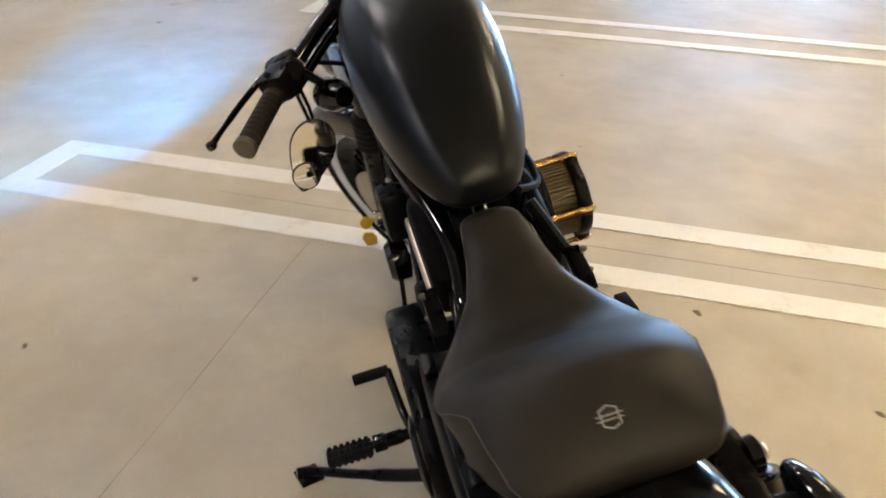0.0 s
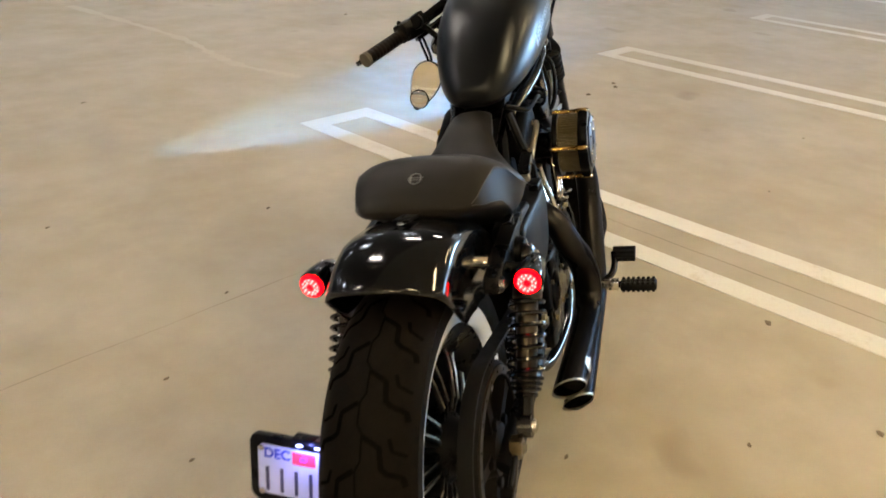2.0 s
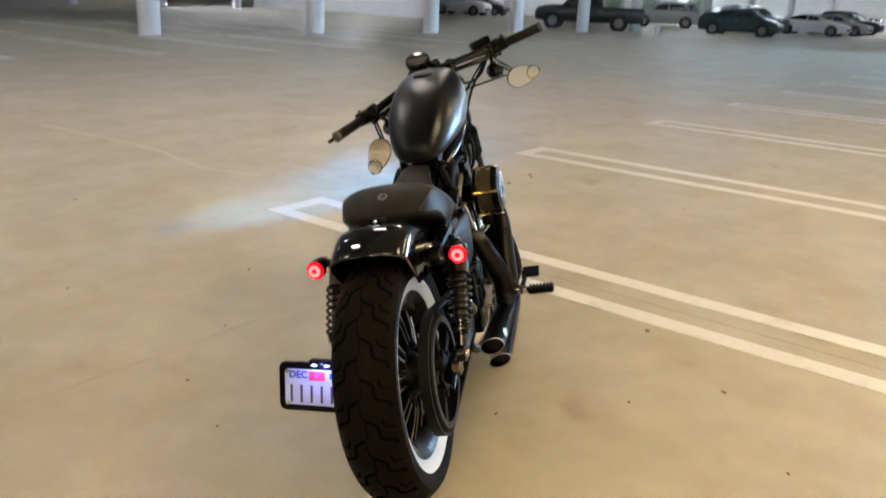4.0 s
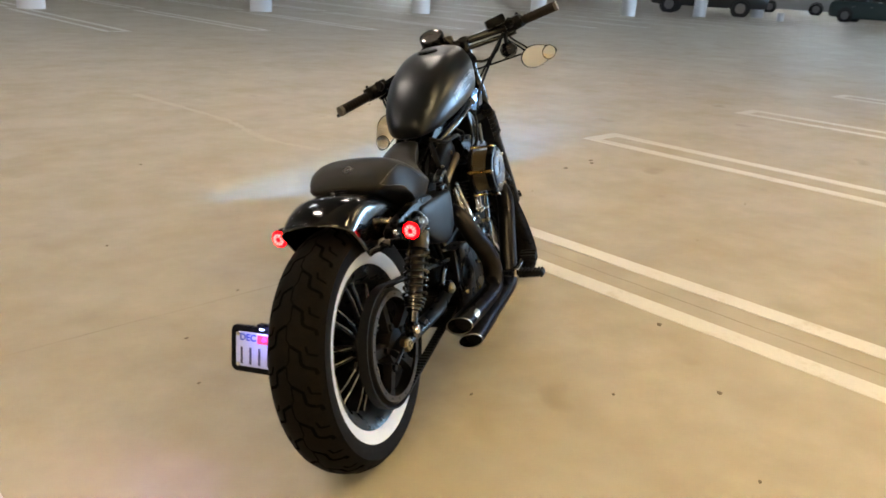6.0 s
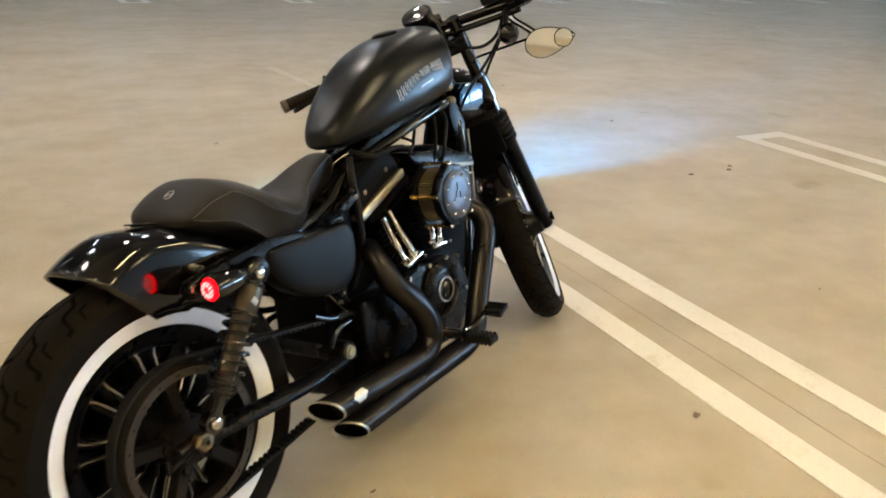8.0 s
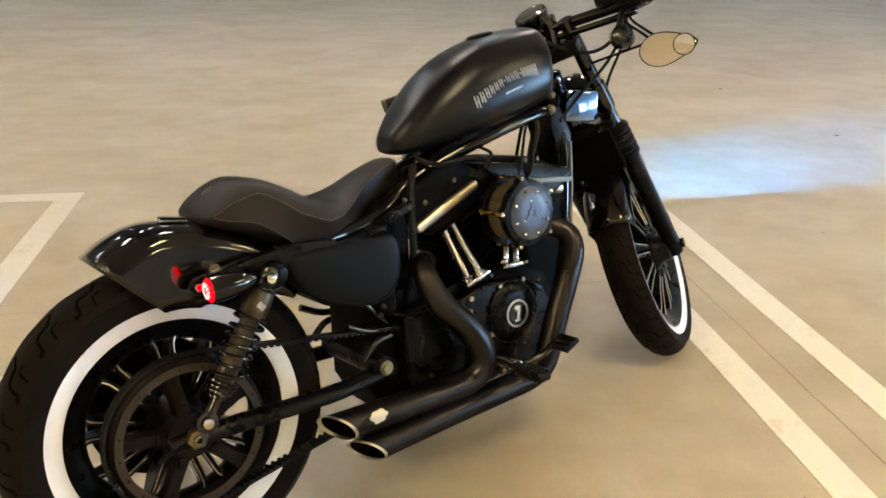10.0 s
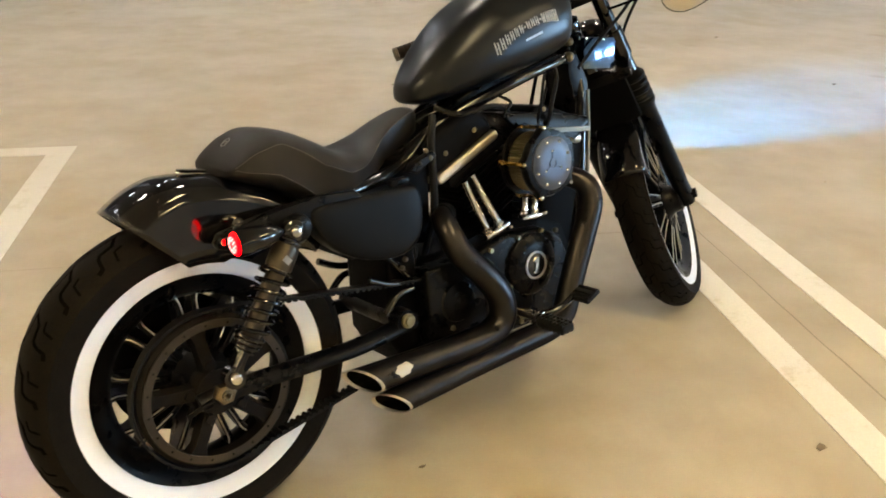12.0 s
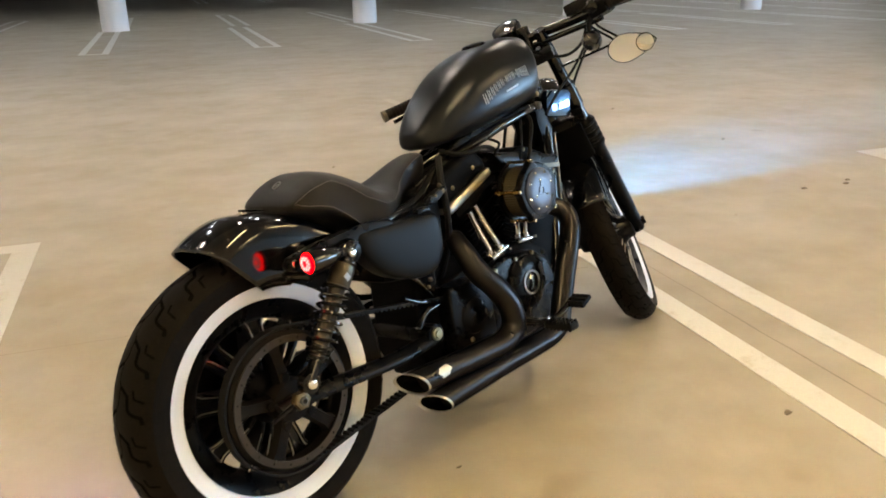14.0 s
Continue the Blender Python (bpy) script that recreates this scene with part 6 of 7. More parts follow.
def mirror(big, small, back, s):
    """A teardrop mirror with a small round one set into its outer end; back is the way the glass faces."""
    big, small, n = Vector(big), Vector(small), Vector(back).normalized()
    u = small - big
    u = (u - n * u.dot(n)).normalized()
    v = n.cross(u)
    outline = []
    for k in range(40):
        a = 2 * math.pi * k / 40
        x, y = math.cos(a), math.sin(a)
        outline.append((0.050 * x + (0.036 if x > 0 else 0) * x, 0.040 * y * (1 - 0.42 * max(0, x) ** 1.5)))
    small_at = 0.056

    def place(x, y, z):
        return big + u * x + v * y + n * z
    bm = bmesh.new()
    ring_skin(bm, [[place(x * f, y * f, z) for x, y in outline] for f, z in ((0.5, -0.020), (0.85, -0.012), (1.03, -0.001), (1.03, 0.003), (0.98, 0.004))])
    lathe(bm, [(0.012, -0.016), (0.022, -0.010), (0.0262, 0.0), (0.0262, 0.0065), (0.0244, 0.0075)], place(small_at, 0, 0.0), n, 28)
    root = part("mirror", bm, GLOSS_BLACK, bike, "black teardrop mirror hung below the bar")
    bm = bmesh.new()
    ring_skin(bm, [[place(x * f, y * f, z) for x, y in outline] for f, z in ((0.985, 0.0035), (0.97, 0.0052))])
    part("mirror_pane", bm, MIRROR, root, "mirror glass")
    bm = bmesh.new()
    lathe(bm, [(0.0240, 0.0070), (0.0236, 0.0082), (0.018, 0.0090), (0.010, 0.0094), (0.002, 0.0095)], place(small_at, 0, 0.0), n, 28)
    part("blind_spot_pane", bm, MIRROR, root, "small convex mirror glass")
    perch = STEER @ Vector((1.075, s * 0.255, 0.955))
    for off in (-0.008, 0.008):
        bm = bmesh.new()
        slide = u * off
        tube(bm, smooth_path([place(-0.018, 0.0, -0.012) + slide, place(-0.022, 0, -0.022) + Vector((0, 0, 0.03)) + slide, perch - Vector((0, 0, 0.03)) + slide, perch + slide], 5), 0.0036, 9)
        part("mirror_stem", bm, GLOSS_BLACK, root, "thin curved stem, one of a pair")
    if s < 0:
        bm = bmesh.new()
        tube(bm, [place(-0.045, 0.02, -0.006), STEER @ fork_point(0.66, -0.10)], 0.0036, 8)
        part("mirror_brace", bm, GLOSS_BLACK, root, "thin black brace")


mirror((1.212, -0.294, 0.928), (1.230, -0.362, 0.935), (-0.72, -0.42, -0.08), -1)
mirror((0.952, 0.219, 0.760), (0.883, 0.246, 0.711), (-0.90, -0.02, 0.055), 1)


def cable(pts, r=0.004, material=None):
    bm = bmesh.new()
    tube(bm, smooth_path(pts, 7), r, 8)
    part("cable", bm, material or SOFT_RUBBER, bike, "black cable")


def st(x, y, z):
    return tuple(STEER @ Vector((x, y, z)))


cable([st(1.075, -0.25, 0.965), st(1.14, -0.22, 0.92), st(1.16, -0.15, 0.86), (1.13, -0.09, 0.83), (1.05, -0.10, 0.78)], 0.0045)
cable([st(1.075, -0.24, 0.96), (1.20, -0.16, 0.97), (1.17, -0.12, 0.94), (1.12, -0.08, 0.95), (1.08, -0.03, 0.98)], 0.005)
cable([st(1.075, 0.25, 0.965), st(1.17, 0.20, 0.93), st(1.15, 0.10, 0.84), (1.08, 0.09, 0.74), (1.02, 0.11, 0.55), (0.92, 0.14, 0.36)], 0.005)
cable([(0.985, -0.075, 0.80), (0.955, -0.115, 0.77), (0.925, -0.125, 0.72), (0.915, -0.115, 0.67), (0.90, -0.08, 0.63)], 0.0055)
cable([(0.965, -0.07, 0.79), (0.925, -0.10, 0.765), (0.895, -0.115, 0.71), (0.885, -0.105, 0.66)], 0.004)
cable([(0.605, -0.070, 0.735), (0.575, -0.095, 0.68), (0.552, -0.120, 0.62), (0.545, -0.118, 0.54), (0.54, -0.085, 0.46), (0.55, -0.05, 0.42)], 0.009)
cable([(0.62, -0.06, 0.75), (0.66, -0.10, 0.73), (0.74, -0.11, 0.735), (0.80, -0.10, 0.715), (0.83, -0.08, 0.67)], 0.006)
cable([(0.78, -0.09, 0.755), (0.80, -0.115, 0.735), (0.775, -0.12, 0.715), (0.79, -0.10, 0.70)], 0.004)
cable([st(1.075, -0.26, 0.965), st(1.20, -0.20, 0.90), st(1.27, -0.10, 0.80), st(1.33, -0.07, 0.66), st(1.44, -0.06, 0.45)], 0.004)


def middle():
    """The black parts that fill the frame between engine, side covers and wheel."""
    bm = bmesh.new()
    box(bm, (0.16, 0.17, 0.17), pose(0.425, 0.0, 0.545, 0, 8, 0), 0.02)
    part("battery_tray", bm, WRINKLE_BLACK, bike, "black battery tray")
    bm = bmesh.new()
    slab(bm, [(0.50, 0.66), (0.62, 0.715), (0.72, 0.765), (0.98, 0.825), (1.03, 0.82), (0.97, 0.795), (0.82, 0.772), (0.70, 0.715), (0.62, 0.66), (0.54, 0.60)], -0.045, 0.045, 0.008)
    part("frame_backbone", bm, SATIN_BLACK, bike, "black frame backbone")
    bm = bmesh.new()
    slab(bm, [(0.765, 0.716), (0.905, 0.694), (1.065, 0.659), (1.072, 0.640), (1.00, 0.600), (0.90, 0.615), (0.80, 0.680)], -0.11, -0.02, 0.008)
    part("coil_cover", bm, SATIN_BLACK, bike, "black coil cover")
    bm = bmesh.new()
    slab(bm, [(0.90, 0.64), (1.085, 0.66), (1.085, 0.54), (1.045, 0.36), (0.96, 0.30), (0.90, 0.40)], -0.082, 0.082, 0.02)
    part("voltage_regulator", bm, WRINKLE_BLACK, bike, "black electrics housing ahead of the engine")
    bm = bmesh.new()
    slab(bm, [(0.915, 0.655), (1.060, 0.635), (1.060, 0.622), (0.915, 0.642)], -0.116, -0.110, 0.002)
    part("coil_trim", bm, DULL_METAL, bike, "bright trim strip")
    bm = bmesh.new()
    tube(bm, [(1.095, -0.085, 0.72), (1.08, -0.092, 0.60), (1.06, -0.098, 0.50)], 0.005, 10)
    part("conduit", bm, DULL_METAL, bike, "bright braided conduit on the down tube")
    bm = bmesh.new()
    box(bm, (0.10, 0.17, 0.20), pose(0.515, 0.0, 0.560, 0, 6, 0), 0.02)
    part("oil_tank", bm, WRINKLE_BLACK, bike, "black oil tank behind the engine")
    bm = bmesh.new()
    slab(bm, [(0.425, 0.46), (0.50, 0.46), (0.50, 0.20), (0.45, 0.18), (0.41, 0.26)], -0.088, 0.088, 0.01)
    part("engine_mount", bm, WRINKLE_BLACK, bike, "black rear engine mount")
    bm = bmesh.new()
    lathe(bm, [(0.02, -0.06), (0.038, -0.055), (0.038, 0.05), (0.030, 0.06)], (1.035, 0, 0.24), (1, 0, 0.1), 28)
    part("oil_filter", bm, SATIN_BLACK, bike, "black oil filter")


middle()


def frame_details():
    """Small tubes, brackets and bolts that fill the open frame behind the side covers."""
    for s in (-1, 1):
        for pts in ([(0.270, s * 0.118, 0.612), (0.345, s * 0.114, 0.535), (0.425, s * 0.108, 0.452), (0.470, s * 0.100, 0.400)], [(0.360, s * 0.112, 0.430), (0.410, s * 0.110, 0.405), (0.470, s * 0.105, 0.395)], [(0.385, s * 0.118, 0.345), (0.420, s * 0.116, 0.375), (0.465, s * 0.112, 0.380)]):
            bm = bmesh.new()
            tube(bm, smooth_path(pts, 5), 0.0085, 10)
            part("frame_brace", bm, GLOSS_BLACK, bike, "gloss black frame brace")
        for x, z, r in ((0.452, 0.452, 0.006), (0.442, 0.435, 0.005), (0.520, 0.648, 0.0045), (0.540, 0.672, 0.0050)):
            bm = bmesh.new()
            dome(bm, (x, s * 0.122, z), (0, s, 0), r, 0.005)
            part("frame_bolt", bm, DULL_METAL, bike, "bright frame bolt")
        bm = bmesh.new()
        slab(bm, [(0.490, 0.635), (0.505, 0.650), (0.560, 0.668), (0.566, 0.656), (0.515, 0.628)], s * 0.098, s * 0.122, 0.004)
        part("seat_bracket", bm, SATIN_BLACK, bike, "gloss black seat bracket")


frame_details()

# ---- parked cars ----
CAR_GLASS = surface("tinted_car_glass", (0.015, 0.018, 0.02), (0.03, 0.033, 0.036), (0.04, 0.08), scale=3, coat=1.0)
CAR_TYRE = surface("car_tyre", (0.010, 0.010, 0.010), (0.02, 0.02, 0.02), (0.7, 0.8))
CAR_RIM = surface("alloy_rim", (0.16, 0.16, 0.17), (0.26, 0.26, 0.27), (0.25, 0.35), metal=1.0)
CAR_LIGHT = surface("lamp_plastic", (0.6, 0.6, 0.6), (0.75, 0.75, 0.75), (0.1, 0.2), coat=1.0)
CAR_RED = surface("red_lamp_plastic", (0.5, 0.01, 0.01), (0.65, 0.02, 0.02), (0.1, 0.2), coat=1.0)

# stations from nose to tail: along, sill, belt line, top, half width of the top as a share
SHAPES = {
    "sedan": (4.6, 1.80, 0.33, [(0.0, 0.34, 0.58, 0.60, 0.78), (0.03, 0.22, 0.69, 0.73, 0.84), (0.13, 0.20, 0.79, 0.85, 0.84), (0.27, 0.20, 0.90, 0.97, 0.80), (0.41, 0.20, 0.93, 1.38, 0.64), (0.52, 0.20, 0.94, 1.45, 0.64), (0.64, 0.20, 0.95, 1.43, 0.63), (0.76, 0.20, 0.97, 1.28, 0.62), (0.88, 0.22, 0.99, 1.04, 0.80), (0.97, 0.25, 0.96, 1.0, 0.82), (1.0, 0.36, 0.84, 0.86, 0.78)], (0.33, 0.53, 0.55, 0.78), (0.19, 0.80)),
    "suv": (4.7, 1.88, 0.37, [(0.0, 0.38, 0.76, 0.79, 0.80), (0.03, 0.28, 0.90, 0.95, 0.84), (0.12, 0.26, 1.00, 1.06, 0.84), (0.24, 0.26, 1.06, 1.14, 0.80), (0.37, 0.26, 1.09, 1.60, 0.68), (0.48, 0.26, 1.10, 1.72, 0.68), (0.70, 0.26, 1.11, 1.73, 0.67), (0.88, 0.26, 1.12, 1.66, 0.65), (0.965, 0.28, 1.10, 1.22, 0.72), (0.99, 0.30, 1.04, 1.06, 0.80), (1.0, 0.40, 0.80, 0.82, 0.80)], (0.31, 0.52, 0.54, 0.92), (0.19, 0.79)),
    "hatch": (4.3, 1.78, 0.33, [(0.0, 0.34, 0.60, 0.62, 0.78), (0.03, 0.22, 0.72, 0.77, 0.84), (0.12, 0.20, 0.84, 0.90, 0.84), (0.22, 0.20, 0.92, 1.00, 0.80), (0.40, 0.20, 0.96, 1.44, 0.65), (0.52, 0.20, 0.98, 1.53, 0.65), (0.72, 0.20, 1.00, 1.51, 0.64), (0.86, 0.22, 1.02, 1.42, 0.62), (0.96, 0.24, 1.00, 1.10, 0.74), (0.99, 0.28, 0.92, 0.94, 0.80), (1.0, 0.38, 0.78, 0.80, 0.78)], (0.28, 0.54, 0.56, 0.90), (0.19, 0.80)),
    "pickup": (5.6, 1.94, 0.40, [(0.0, 0.48, 0.86, 0.89, 0.84), (0.025, 0.40, 1.00, 1.05, 0.87), (0.10, 0.38, 1.08, 1.14, 0.87), (0.25, 0.38, 1.12, 1.19, 0.84), (0.34, 0.38, 1.14, 1.72, 0.70), (0.42, 0.38, 1.15, 1.82, 0.70), (0.55, 0.38, 1.15, 1.81, 0.70), (0.60, 0.38, 1.15, 1.72, 0.70), (0.622, 0.38, 1.15, 1.17, 0.93), (0.97, 0.42, 1.15, 1.17, 0.93), (1.0, 0.46, 1.12, 1.14, 0.92)], (0.30, 0.43, 0.445, 0.59), (0.17, 0.78)),
}


def car(shape, place, turn, paint, label, name="car"):
    length, width, r, rows, glass, axles = SHAPES[shape]
    root = new(name)
    w = width / 2

    def px(f):
        return (f - 0.5) * length

    def station(f):
        for p, q in zip(rows, rows[1:]):
            if p[0] <= f <= q[0]:
                k = (f - p[0]) / (q[0] - p[0])
                return [u + (v - u) * k for u, v in zip(p[1:], q[1:])]
        return rows[-1][1:]

    def half(f):
        return w * (1 - 0.16 * max(0.0, 1 - f / 0.09) ** 2 - 0.10 * max(0.0, (f - 0.93) / 0.07) ** 2)

    bm = bmesh.new()
    rings = []
    for f, lo, belt, top, share in rows:
        h = half(f)
        side = [(h * 0.90, lo), (h * 0.985, lo + 0.10), (h, lo + (belt - lo) * 0.55), (h * 0.985, belt - 0.05), (h * 0.955, belt), (h * (share + 0.035), top - 0.07 * min(1, (top - belt) * 3)), (h * share * 0.93, top - 0.015), (h * share * 0.5, top)]
        rings.append([(px(f), y, z) for y, z in side] + [(px(f), -y, z) for y, z in reversed(side)])
    ring_skin(bm, rings)
    part("body", bm, paint, root, smooth=50)

    def pane(f, k, out):
        """A place on the side glass: k runs from the belt line to the roof's edge."""
        lo, belt, top, share = station(f)
        z1 = top - 0.07 * min(1, (top - belt) * 3)
        h = half(f)
        return px(f), h * (0.955 + (share + 0.035 - 0.955) * k) + out, belt + (z1 - belt) * k
    for s in (-1, 1):
        for f0, f1 in (glass[:2], glass[2:]):
            bm = bmesh.new()
            rows2 = []
            for k in (0.10, 0.5, 0.90):
                rows2.append([])
                for i in range(7):
                    f = f0 + (f1 - f0) * i / 6
                    lo, belt, top, share = station(f)
                    kk = min(k, max(0.10, 1 - 0.12 / max(0.13, top - belt)))
                    x, y, z = pane(f, kk, 0.008)
                    rows2[-1].append(bm.verts.new((x, s * y, z)))
            for a, b in zip(rows2, rows2[1:]):
                for i in range(6):
                    bm.faces.new((a[i], a[i + 1], b[i + 1], b[i]))
            thicken(part("side_window", bm, CAR_GLASS, root), 0.006)
    tops = [q for q in rows if q[3] - q[2] > 0.2]
    first, last = rows[rows.index(tops[0]) - 1], rows[rows.index(tops[-1]) + 1]
    for p, q in ((first, tops[0]), (last, tops[-1])):
        bm = bmesh.new()
        d = -1 if p is first else 1
        quad = []
        for k, sgn in ((0.10, -1), (0.10, 1), (0.92, 1), (0.92, -1)):
            f, z = p[0] + (q[0] - p[0]) * k, p[3] + (q[3] - p[3]) * k
            share = p[4] + (q[4] - p[4]) * k
            quad.append((px(f) + d * 0.012, sgn * half(f) * share * 0.88, z + 0.010))
        ring_skin(bm, [quad, [(x - d * 0.02, y, z - 0.015) for x, y, z in quad]])
        part("windscreen", bm, CAR_GLASS, root, smooth=0)
    for f in axles:
        for s in (-1, 1):
            c = (px(f), s * (w - 0.10), r)
            bm = bmesh.new()
            lathe(bm, [(r * 0.62, -0.105), (r * 0.95, -0.11), (r, -0.07), (r, 0.07), (r * 0.95, 0.11), (r * 0.62, 0.105)], c, (0, 1, 0), 28)
            tyre = part("car_wheel", bm, CAR_TYRE, root)
            bm = bmesh.new()
            lathe(bm, [(r * 0.62, 0.10), (r * 0.58, 0.118), (r * 0.2, 0.110), (0.01, 0.114)], c, (0, s, 0), 24)
            part("car_rim", bm, CAR_RIM, tyre)
            bm = bmesh.new()
            lathe(bm, [(r * 1.0, 0.0), (r * 1.17, 0.0), (r * 1.17, 0.012), (r * 1.0, 0.012)], (px(f), s * (w - 0.003), r + 0.01), (0, s, 0), 28, True)
            part("wheel_arch", bm, CAR_TYRE, root, "dark wheel arch lip")
    nose, tail = rows[1], rows[-2]
    for s in (-1, 1):
        bm = bmesh.new()
        box(bm, (0.20, 0.36, 0.13), pose(px(0.035), s * (w * 0.84 - 0.16), nose[2] - 0.06, 0, 0, s * 14), 0.03)
        part("headlight", bm, CAR_LIGHT, root)
        bm = bmesh.new()
        box(bm, (0.10, 0.20, 0.24), pose(px(0.985), s * (w * 0.90 - 0.10), tail[2] - 0.16), 0.03)
        part("tail_light", bm, CAR_RED, root)
        bm = bmesh.new()
        box(bm, (0.12, 0.20, 0.13), pose(px(glass[0] + 0.02), s * (w + 0.06), rows[4][2] + 0.10), 0.04)
        part("door_mirror", bm, paint, root)
        bm = bmesh.new()
        for f in (glass[1] + 0.01, glass[2] + 0.19):
            box(bm, (0.16, 0.03, 0.03), pose(px(f - 0.03), s * (w + 0.004), rows[4][2] - 0.16), 0.008)
        part("door_handle", bm, CAR_RIM, root)
    bm = bmesh.new()
    box(bm, (0.06, width * 0.66, 0.16), pose(px(0.004), 0, nose[1] + 0.22), 0.02)
    part("grille", bm, CAR_TYRE, root, "dark front grille")
    bm = bmesh.new()
    box(bm, (0.10, width * 0.84, 0.16), pose(px(0.996), 0, tail[1] + 0.18), 0.04)
    part("bumper", bm, CAR_RIM if shape == "pickup" else paint, root)
    root.matrix_world = Matrix.Translation((*place, 0)) @ pose(0, 0, 0, 0, 0, turn)
    return tagged(root, label, "pickup truck" if shape == "pickup" else "car", "parked cars")


def paint(name, c):
    return surface(name, c, tuple(min(1, v * 1.15) for v in c), (0.3, 0.4), scale=2, coat=0.35)


GREY_PAINT, DARK_PAINT, SILVER_PAINT, WHITE_PAINT, GREEN_PAINT = paint("grey_car_paint", (0.022, 0.021, 0.022)), paint("black_car_paint", (0.012, 0.013, 0.015)), paint("silver_car_paint", (0.35, 0.36, 0.38)), paint("white_car_paint", (0.75, 0.75, 0.76)), paint("dark_green_car_paint", (0.012, 0.03, 0.032))
car("pickup", (41.6, 0.1), -92, GREY_PAINT, "dark grey pickup truck parked in the far row", "pickup_truck")
car("suv", (56.5, -5.0), -94, SILVER_PAINT, "silver minivan parked in the far row")
car("hatch", (45.2, -8.2), 68, GREEN_PAINT, "dark green hatchback parked in the far row")
car("suv", (56.0, -10.6), 60, DARK_PAINT, "black estate car parked in the far row")
car("sedan", (56.0, -14.6), 62, WHITE_PAINT, "white saloon parked in the far row")
car("sedan", (60.0, -17.2), 62, SILVER_PAINT, "pale silver saloon parked in the far row")
car("suv", (66.0, -19.8), 62, DARK_PAINT, "black car parked in the far row")
car("sedan", (72.0, -23.6), 70, WHITE_PAINT, "white saloon parked in the far row")
car("suv", (63.0, 10.6), 75, WHITE_PAINT, "white car parked beside the stair core")
car("hatch", (68.0, 9.4), 75, DARK_PAINT, "black hatchback parked beside the stair core")
car("sedan", (63.0, 14.0), 75, SILVER_PAINT, "silver saloon parked beside the stair core")
for x, y, shape, col, what in [(88.0, 64.5, "suv", DARK_PAINT, "black"), (92.0, 62.6, "suv", SILVER_PAINT, "silver"), (92.5, 57.5, "hatch", DARK_PAINT, "black"), (91.0, 52.5, "sedan", GREY_PAINT, "grey"), (89.0, 47.5, "sedan", SILVER_PAINT, "silver"), (87.5, 42.8, "pickup", GREEN_PAINT, "dark green"), (87.0, 37.6, "suv", DARK_PAINT, "black"), (84.0, 31.5, "suv", DARK_PAINT, "black")]:
    car(shape, (x, y), -160, col, what + " car parked along the far outer wall")

# small things standing between the cars
ROUGH_WHITE = surface("white_plastic", (0.62, 0.63, 0.64), (0.74, 0.75, 0.76), (0.4, 0.5), scale=6)


def notice_board():
    root = new("sandwich_board")
    for s in (-1, 1):
        bm = bmesh.new()
        box(bm, (0.03, 0.80, 1.25), pose(s * 0.20, 0, 0.60, 0, -s * 17, 0), 0.01)
        part("panel", bm, ROUGH_WHITE, root, "plain white board panel")
    bm = bmesh.new()
    tube(bm, [(0, -0.38, 1.19), (0, 0.38, 1.19)], 0.02, 10)
    part("hinge", bm, CAR_RIM, root)
    root.matrix_world = Matrix.Translation((76.0, 37.0, 0)) @ pose(0, 0, 0, 0, 0, 115)
    return tagged(root, "white folding sandwich board standing on the garage floor", "sign board")


notice_board()


def bucket():
    root = new("bucket")
    bm = bmesh.new()
    lathe(bm, [(0.13, 0.0), (0.135, 0.01), (0.165, 0.36), (0.172, 0.37), (0.165, 0.38), (0.155, 0.37), (0.125, 0.02)], (0, 0, 0), (0, 0, 1), 28)
    part("pail", bm, ROUGH_WHITE, root)
    bm = bmesh.new()
    tube(bm, [(0.168 * math.cos(a), 0.168 * math.sin(a), 0.34 - 0.10 * math.sin(a)) for a in (math.pi * k / 12 for k in range(13))], 0.004, 6)
    part("handle", bm, CAR_RIM, root)
    root.matrix_world = Matrix.Translation((38.4, -3.2, 0))
    return tagged(root, "white plastic bucket standing behind the pickup truck", "bucket")


bucket()

LEAF_GREEN = surface("pale_shrub_leaf", (0.10, 0.16, 0.09), (0.26, 0.36, 0.24), (0.45, 0.6), scale=4)


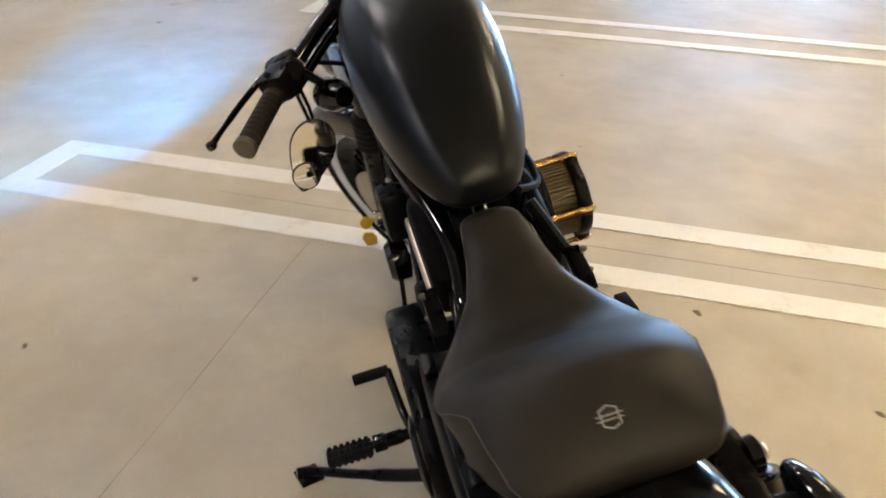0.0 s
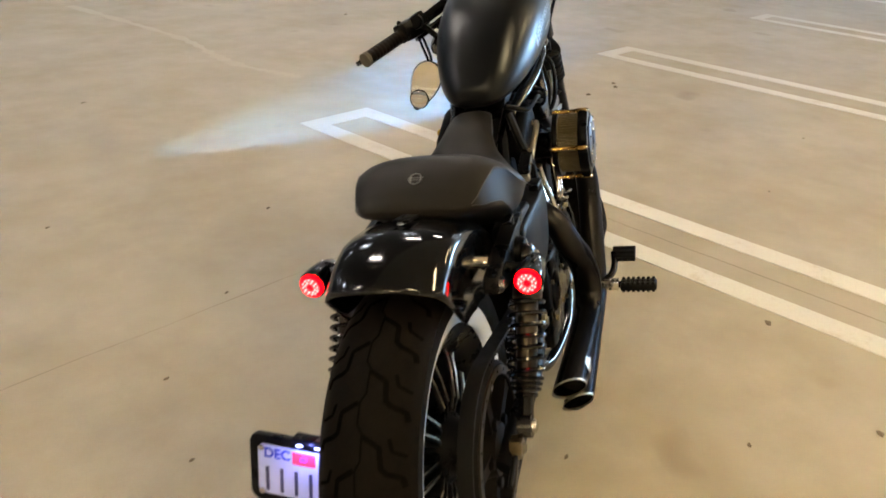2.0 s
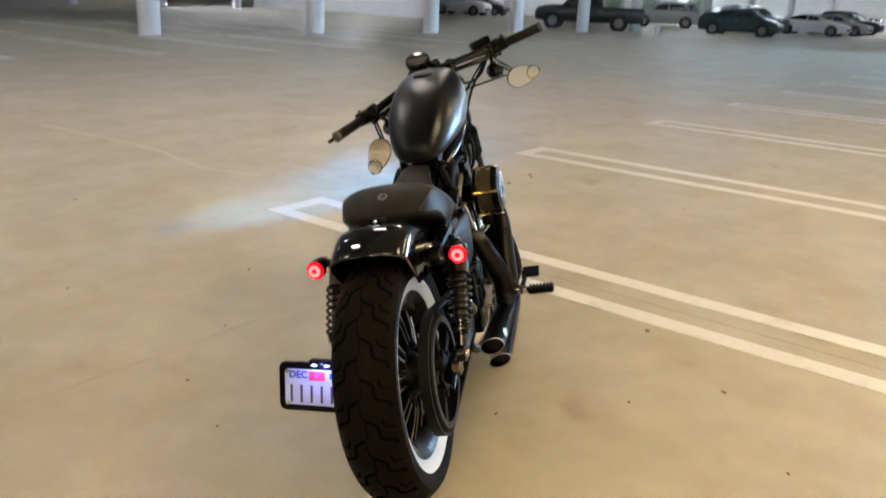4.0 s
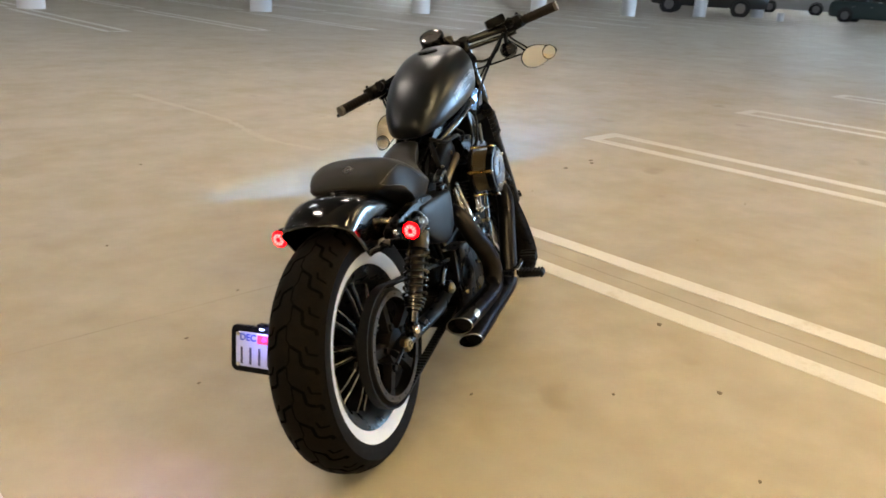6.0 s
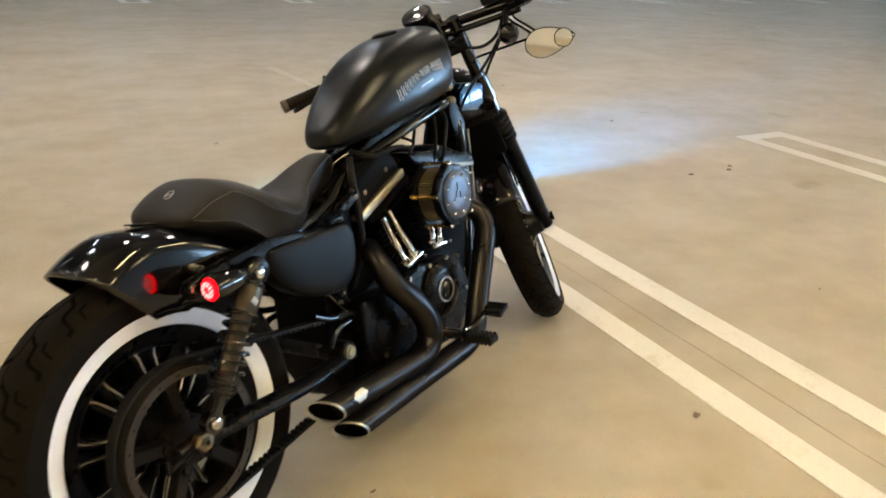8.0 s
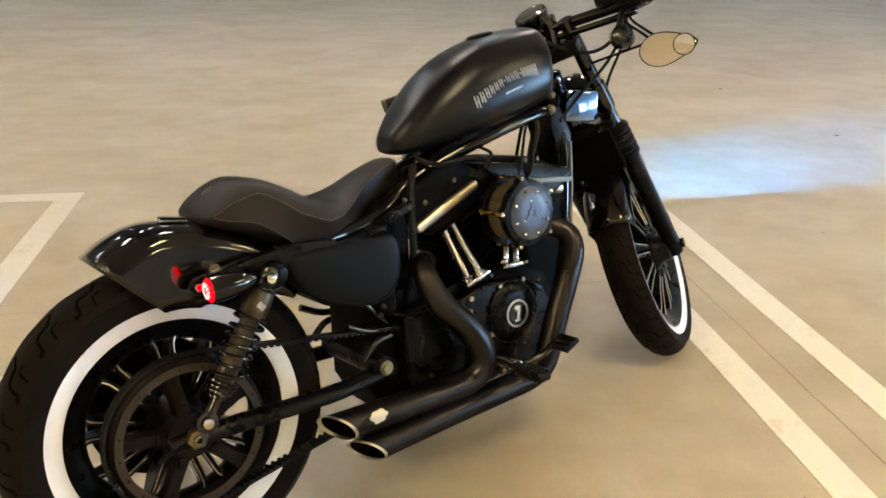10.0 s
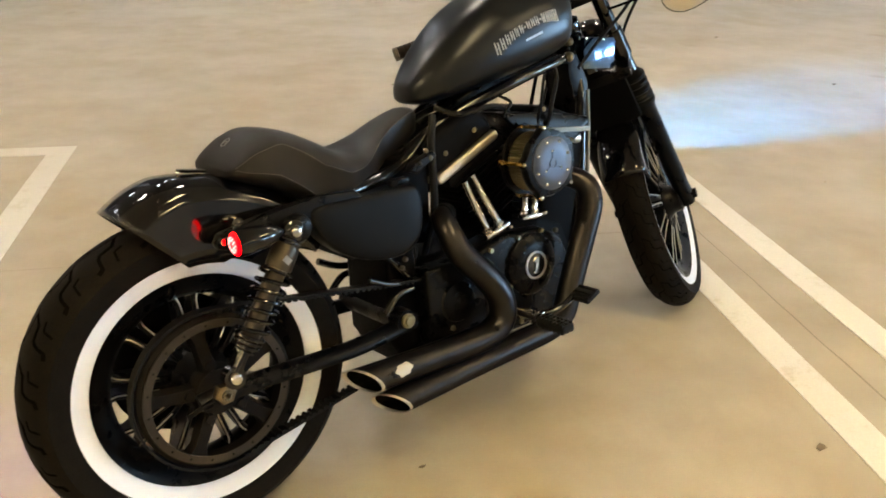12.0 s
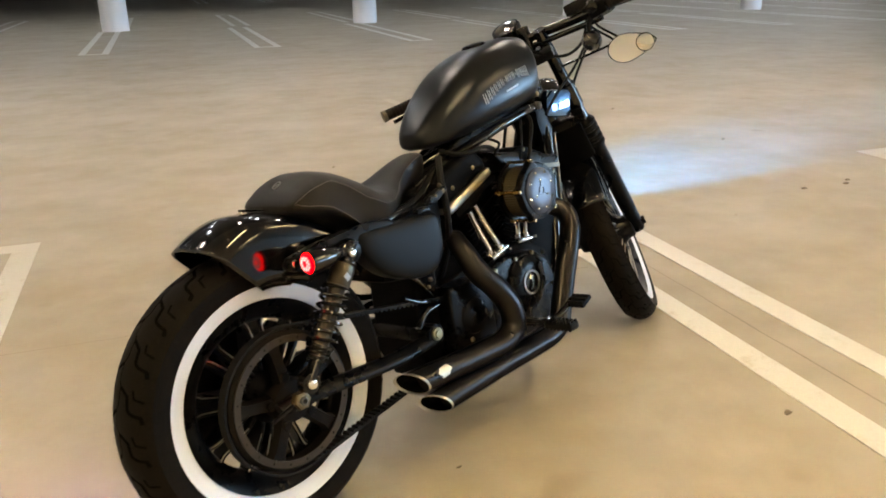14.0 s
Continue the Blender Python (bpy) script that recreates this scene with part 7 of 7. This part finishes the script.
def shrub(x, y, height):
    """A rounded shrub: a few stems and a crown of many small leaves with gaps."""
    rnd = random.Random(int(x * 10 + y))
    root = new("shrub")
    for k in range(5):
        a = 2 * math.pi * k / 5
        bm = bmesh.new()
        tube(bm, [(0.05 * math.cos(a), 0.05 * math.sin(a), 0), (0.16 * math.cos(a), 0.16 * math.sin(a), height * 0.35), (0.42 * math.cos(a), 0.42 * math.sin(a), height * 0.75)], [0.03, 0.022, 0.010], 7)
        part("stem", bm, FLECK, root, "brown woody stem")
    bm = bmesh.new()
    for k in range(1500):
        d = Vector((rnd.gauss(0, 1), rnd.gauss(0, 1), rnd.gauss(0, 1))).normalized() * (rnd.random() ** 0.35)
        bump = 1 + 0.18 * noise.noise(d * 2.5 + Vector((x, y, 0)))
        p = Vector((d.x * 0.82 * bump, d.y * 0.82 * bump, height * 0.58 + d.z * height * 0.42 * bump))
        turn = Euler((rnd.uniform(0, 6), rnd.uniform(0, 6), rnd.uniform(0, 6))).to_matrix()
        bm.faces.new([bm.verts.new(p + turn @ Vector(q)) for q in ((-0.07, 0, 0), (0, 0.03, 0.01), (0.07, 0, 0), (0, -0.03, 0.01))])
    tagged(part("crown", bm, LEAF_GREEN, root, "crown of small pale green leaves", smooth=0), kind="stuff")
    root.matrix_world = Matrix.Translation((x, y, 0))
    return tagged(root, "rounded pale green shrub growing beyond the parked cars", "shrub", "shrubs")


for s, y in ((64.4, 30.6), (64.4, 27.2), (66.9, 24.2), (58.5, 45.8)):
    spot = plan(s, -y)
    shrub(spot.x, spot.y, 2.6)

# dry leaves and dirt on the floor
rnd = random.Random(7)


def fleck(x, y, size):
    bm = bmesh.new()
    n = 7
    rim = [bm.verts.new((x + size * rnd.uniform(0.5, 1.1) * math.cos(2 * math.pi * k / n), y + 0.55 * size * rnd.uniform(0.5, 1.1) * math.sin(2 * math.pi * k / n), 0.0015)) for k in range(n)]
    top = bm.verts.new((x, y, 0.002 + size * 0.18))
    for k in range(n):
        bm.faces.new((rim[k], rim[(k + 1) % n], top))
    return thing("dirt_fleck", bm, FLECK, "small dry leaf or dirt fleck lying on the concrete", "debris", "floor debris", smooth=0)


for x, y, size in [(0.113, 0.659, 0.012), (0.784, 0.96, 0.012), (1.395, 1.14, 0.018), (0.60, -0.55, 0.011), (3.98, 0.06, 0.03), (1.64, 0.735, 0.022), (1.222, -0.645, 0.022), (0.406, -0.133, 0.011), (3.63, 0.177, 0.035), (3.89, 0.04, 0.045),
                   (0.757, -0.873, 0.02), (0.35, 0.88, 0.012), (2.4, -0.75, 0.010), (3.3, -1.0, 0.014), (0.30, -0.98, 0.010), (2.9, 0.25, 0.008), (4.6, 1.1, 0.03), (0.95, 1.75, 0.014), (2.2, 2.6, 0.02), (5.2, 2.4, 0.03)]:
    fleck(x, y, size)
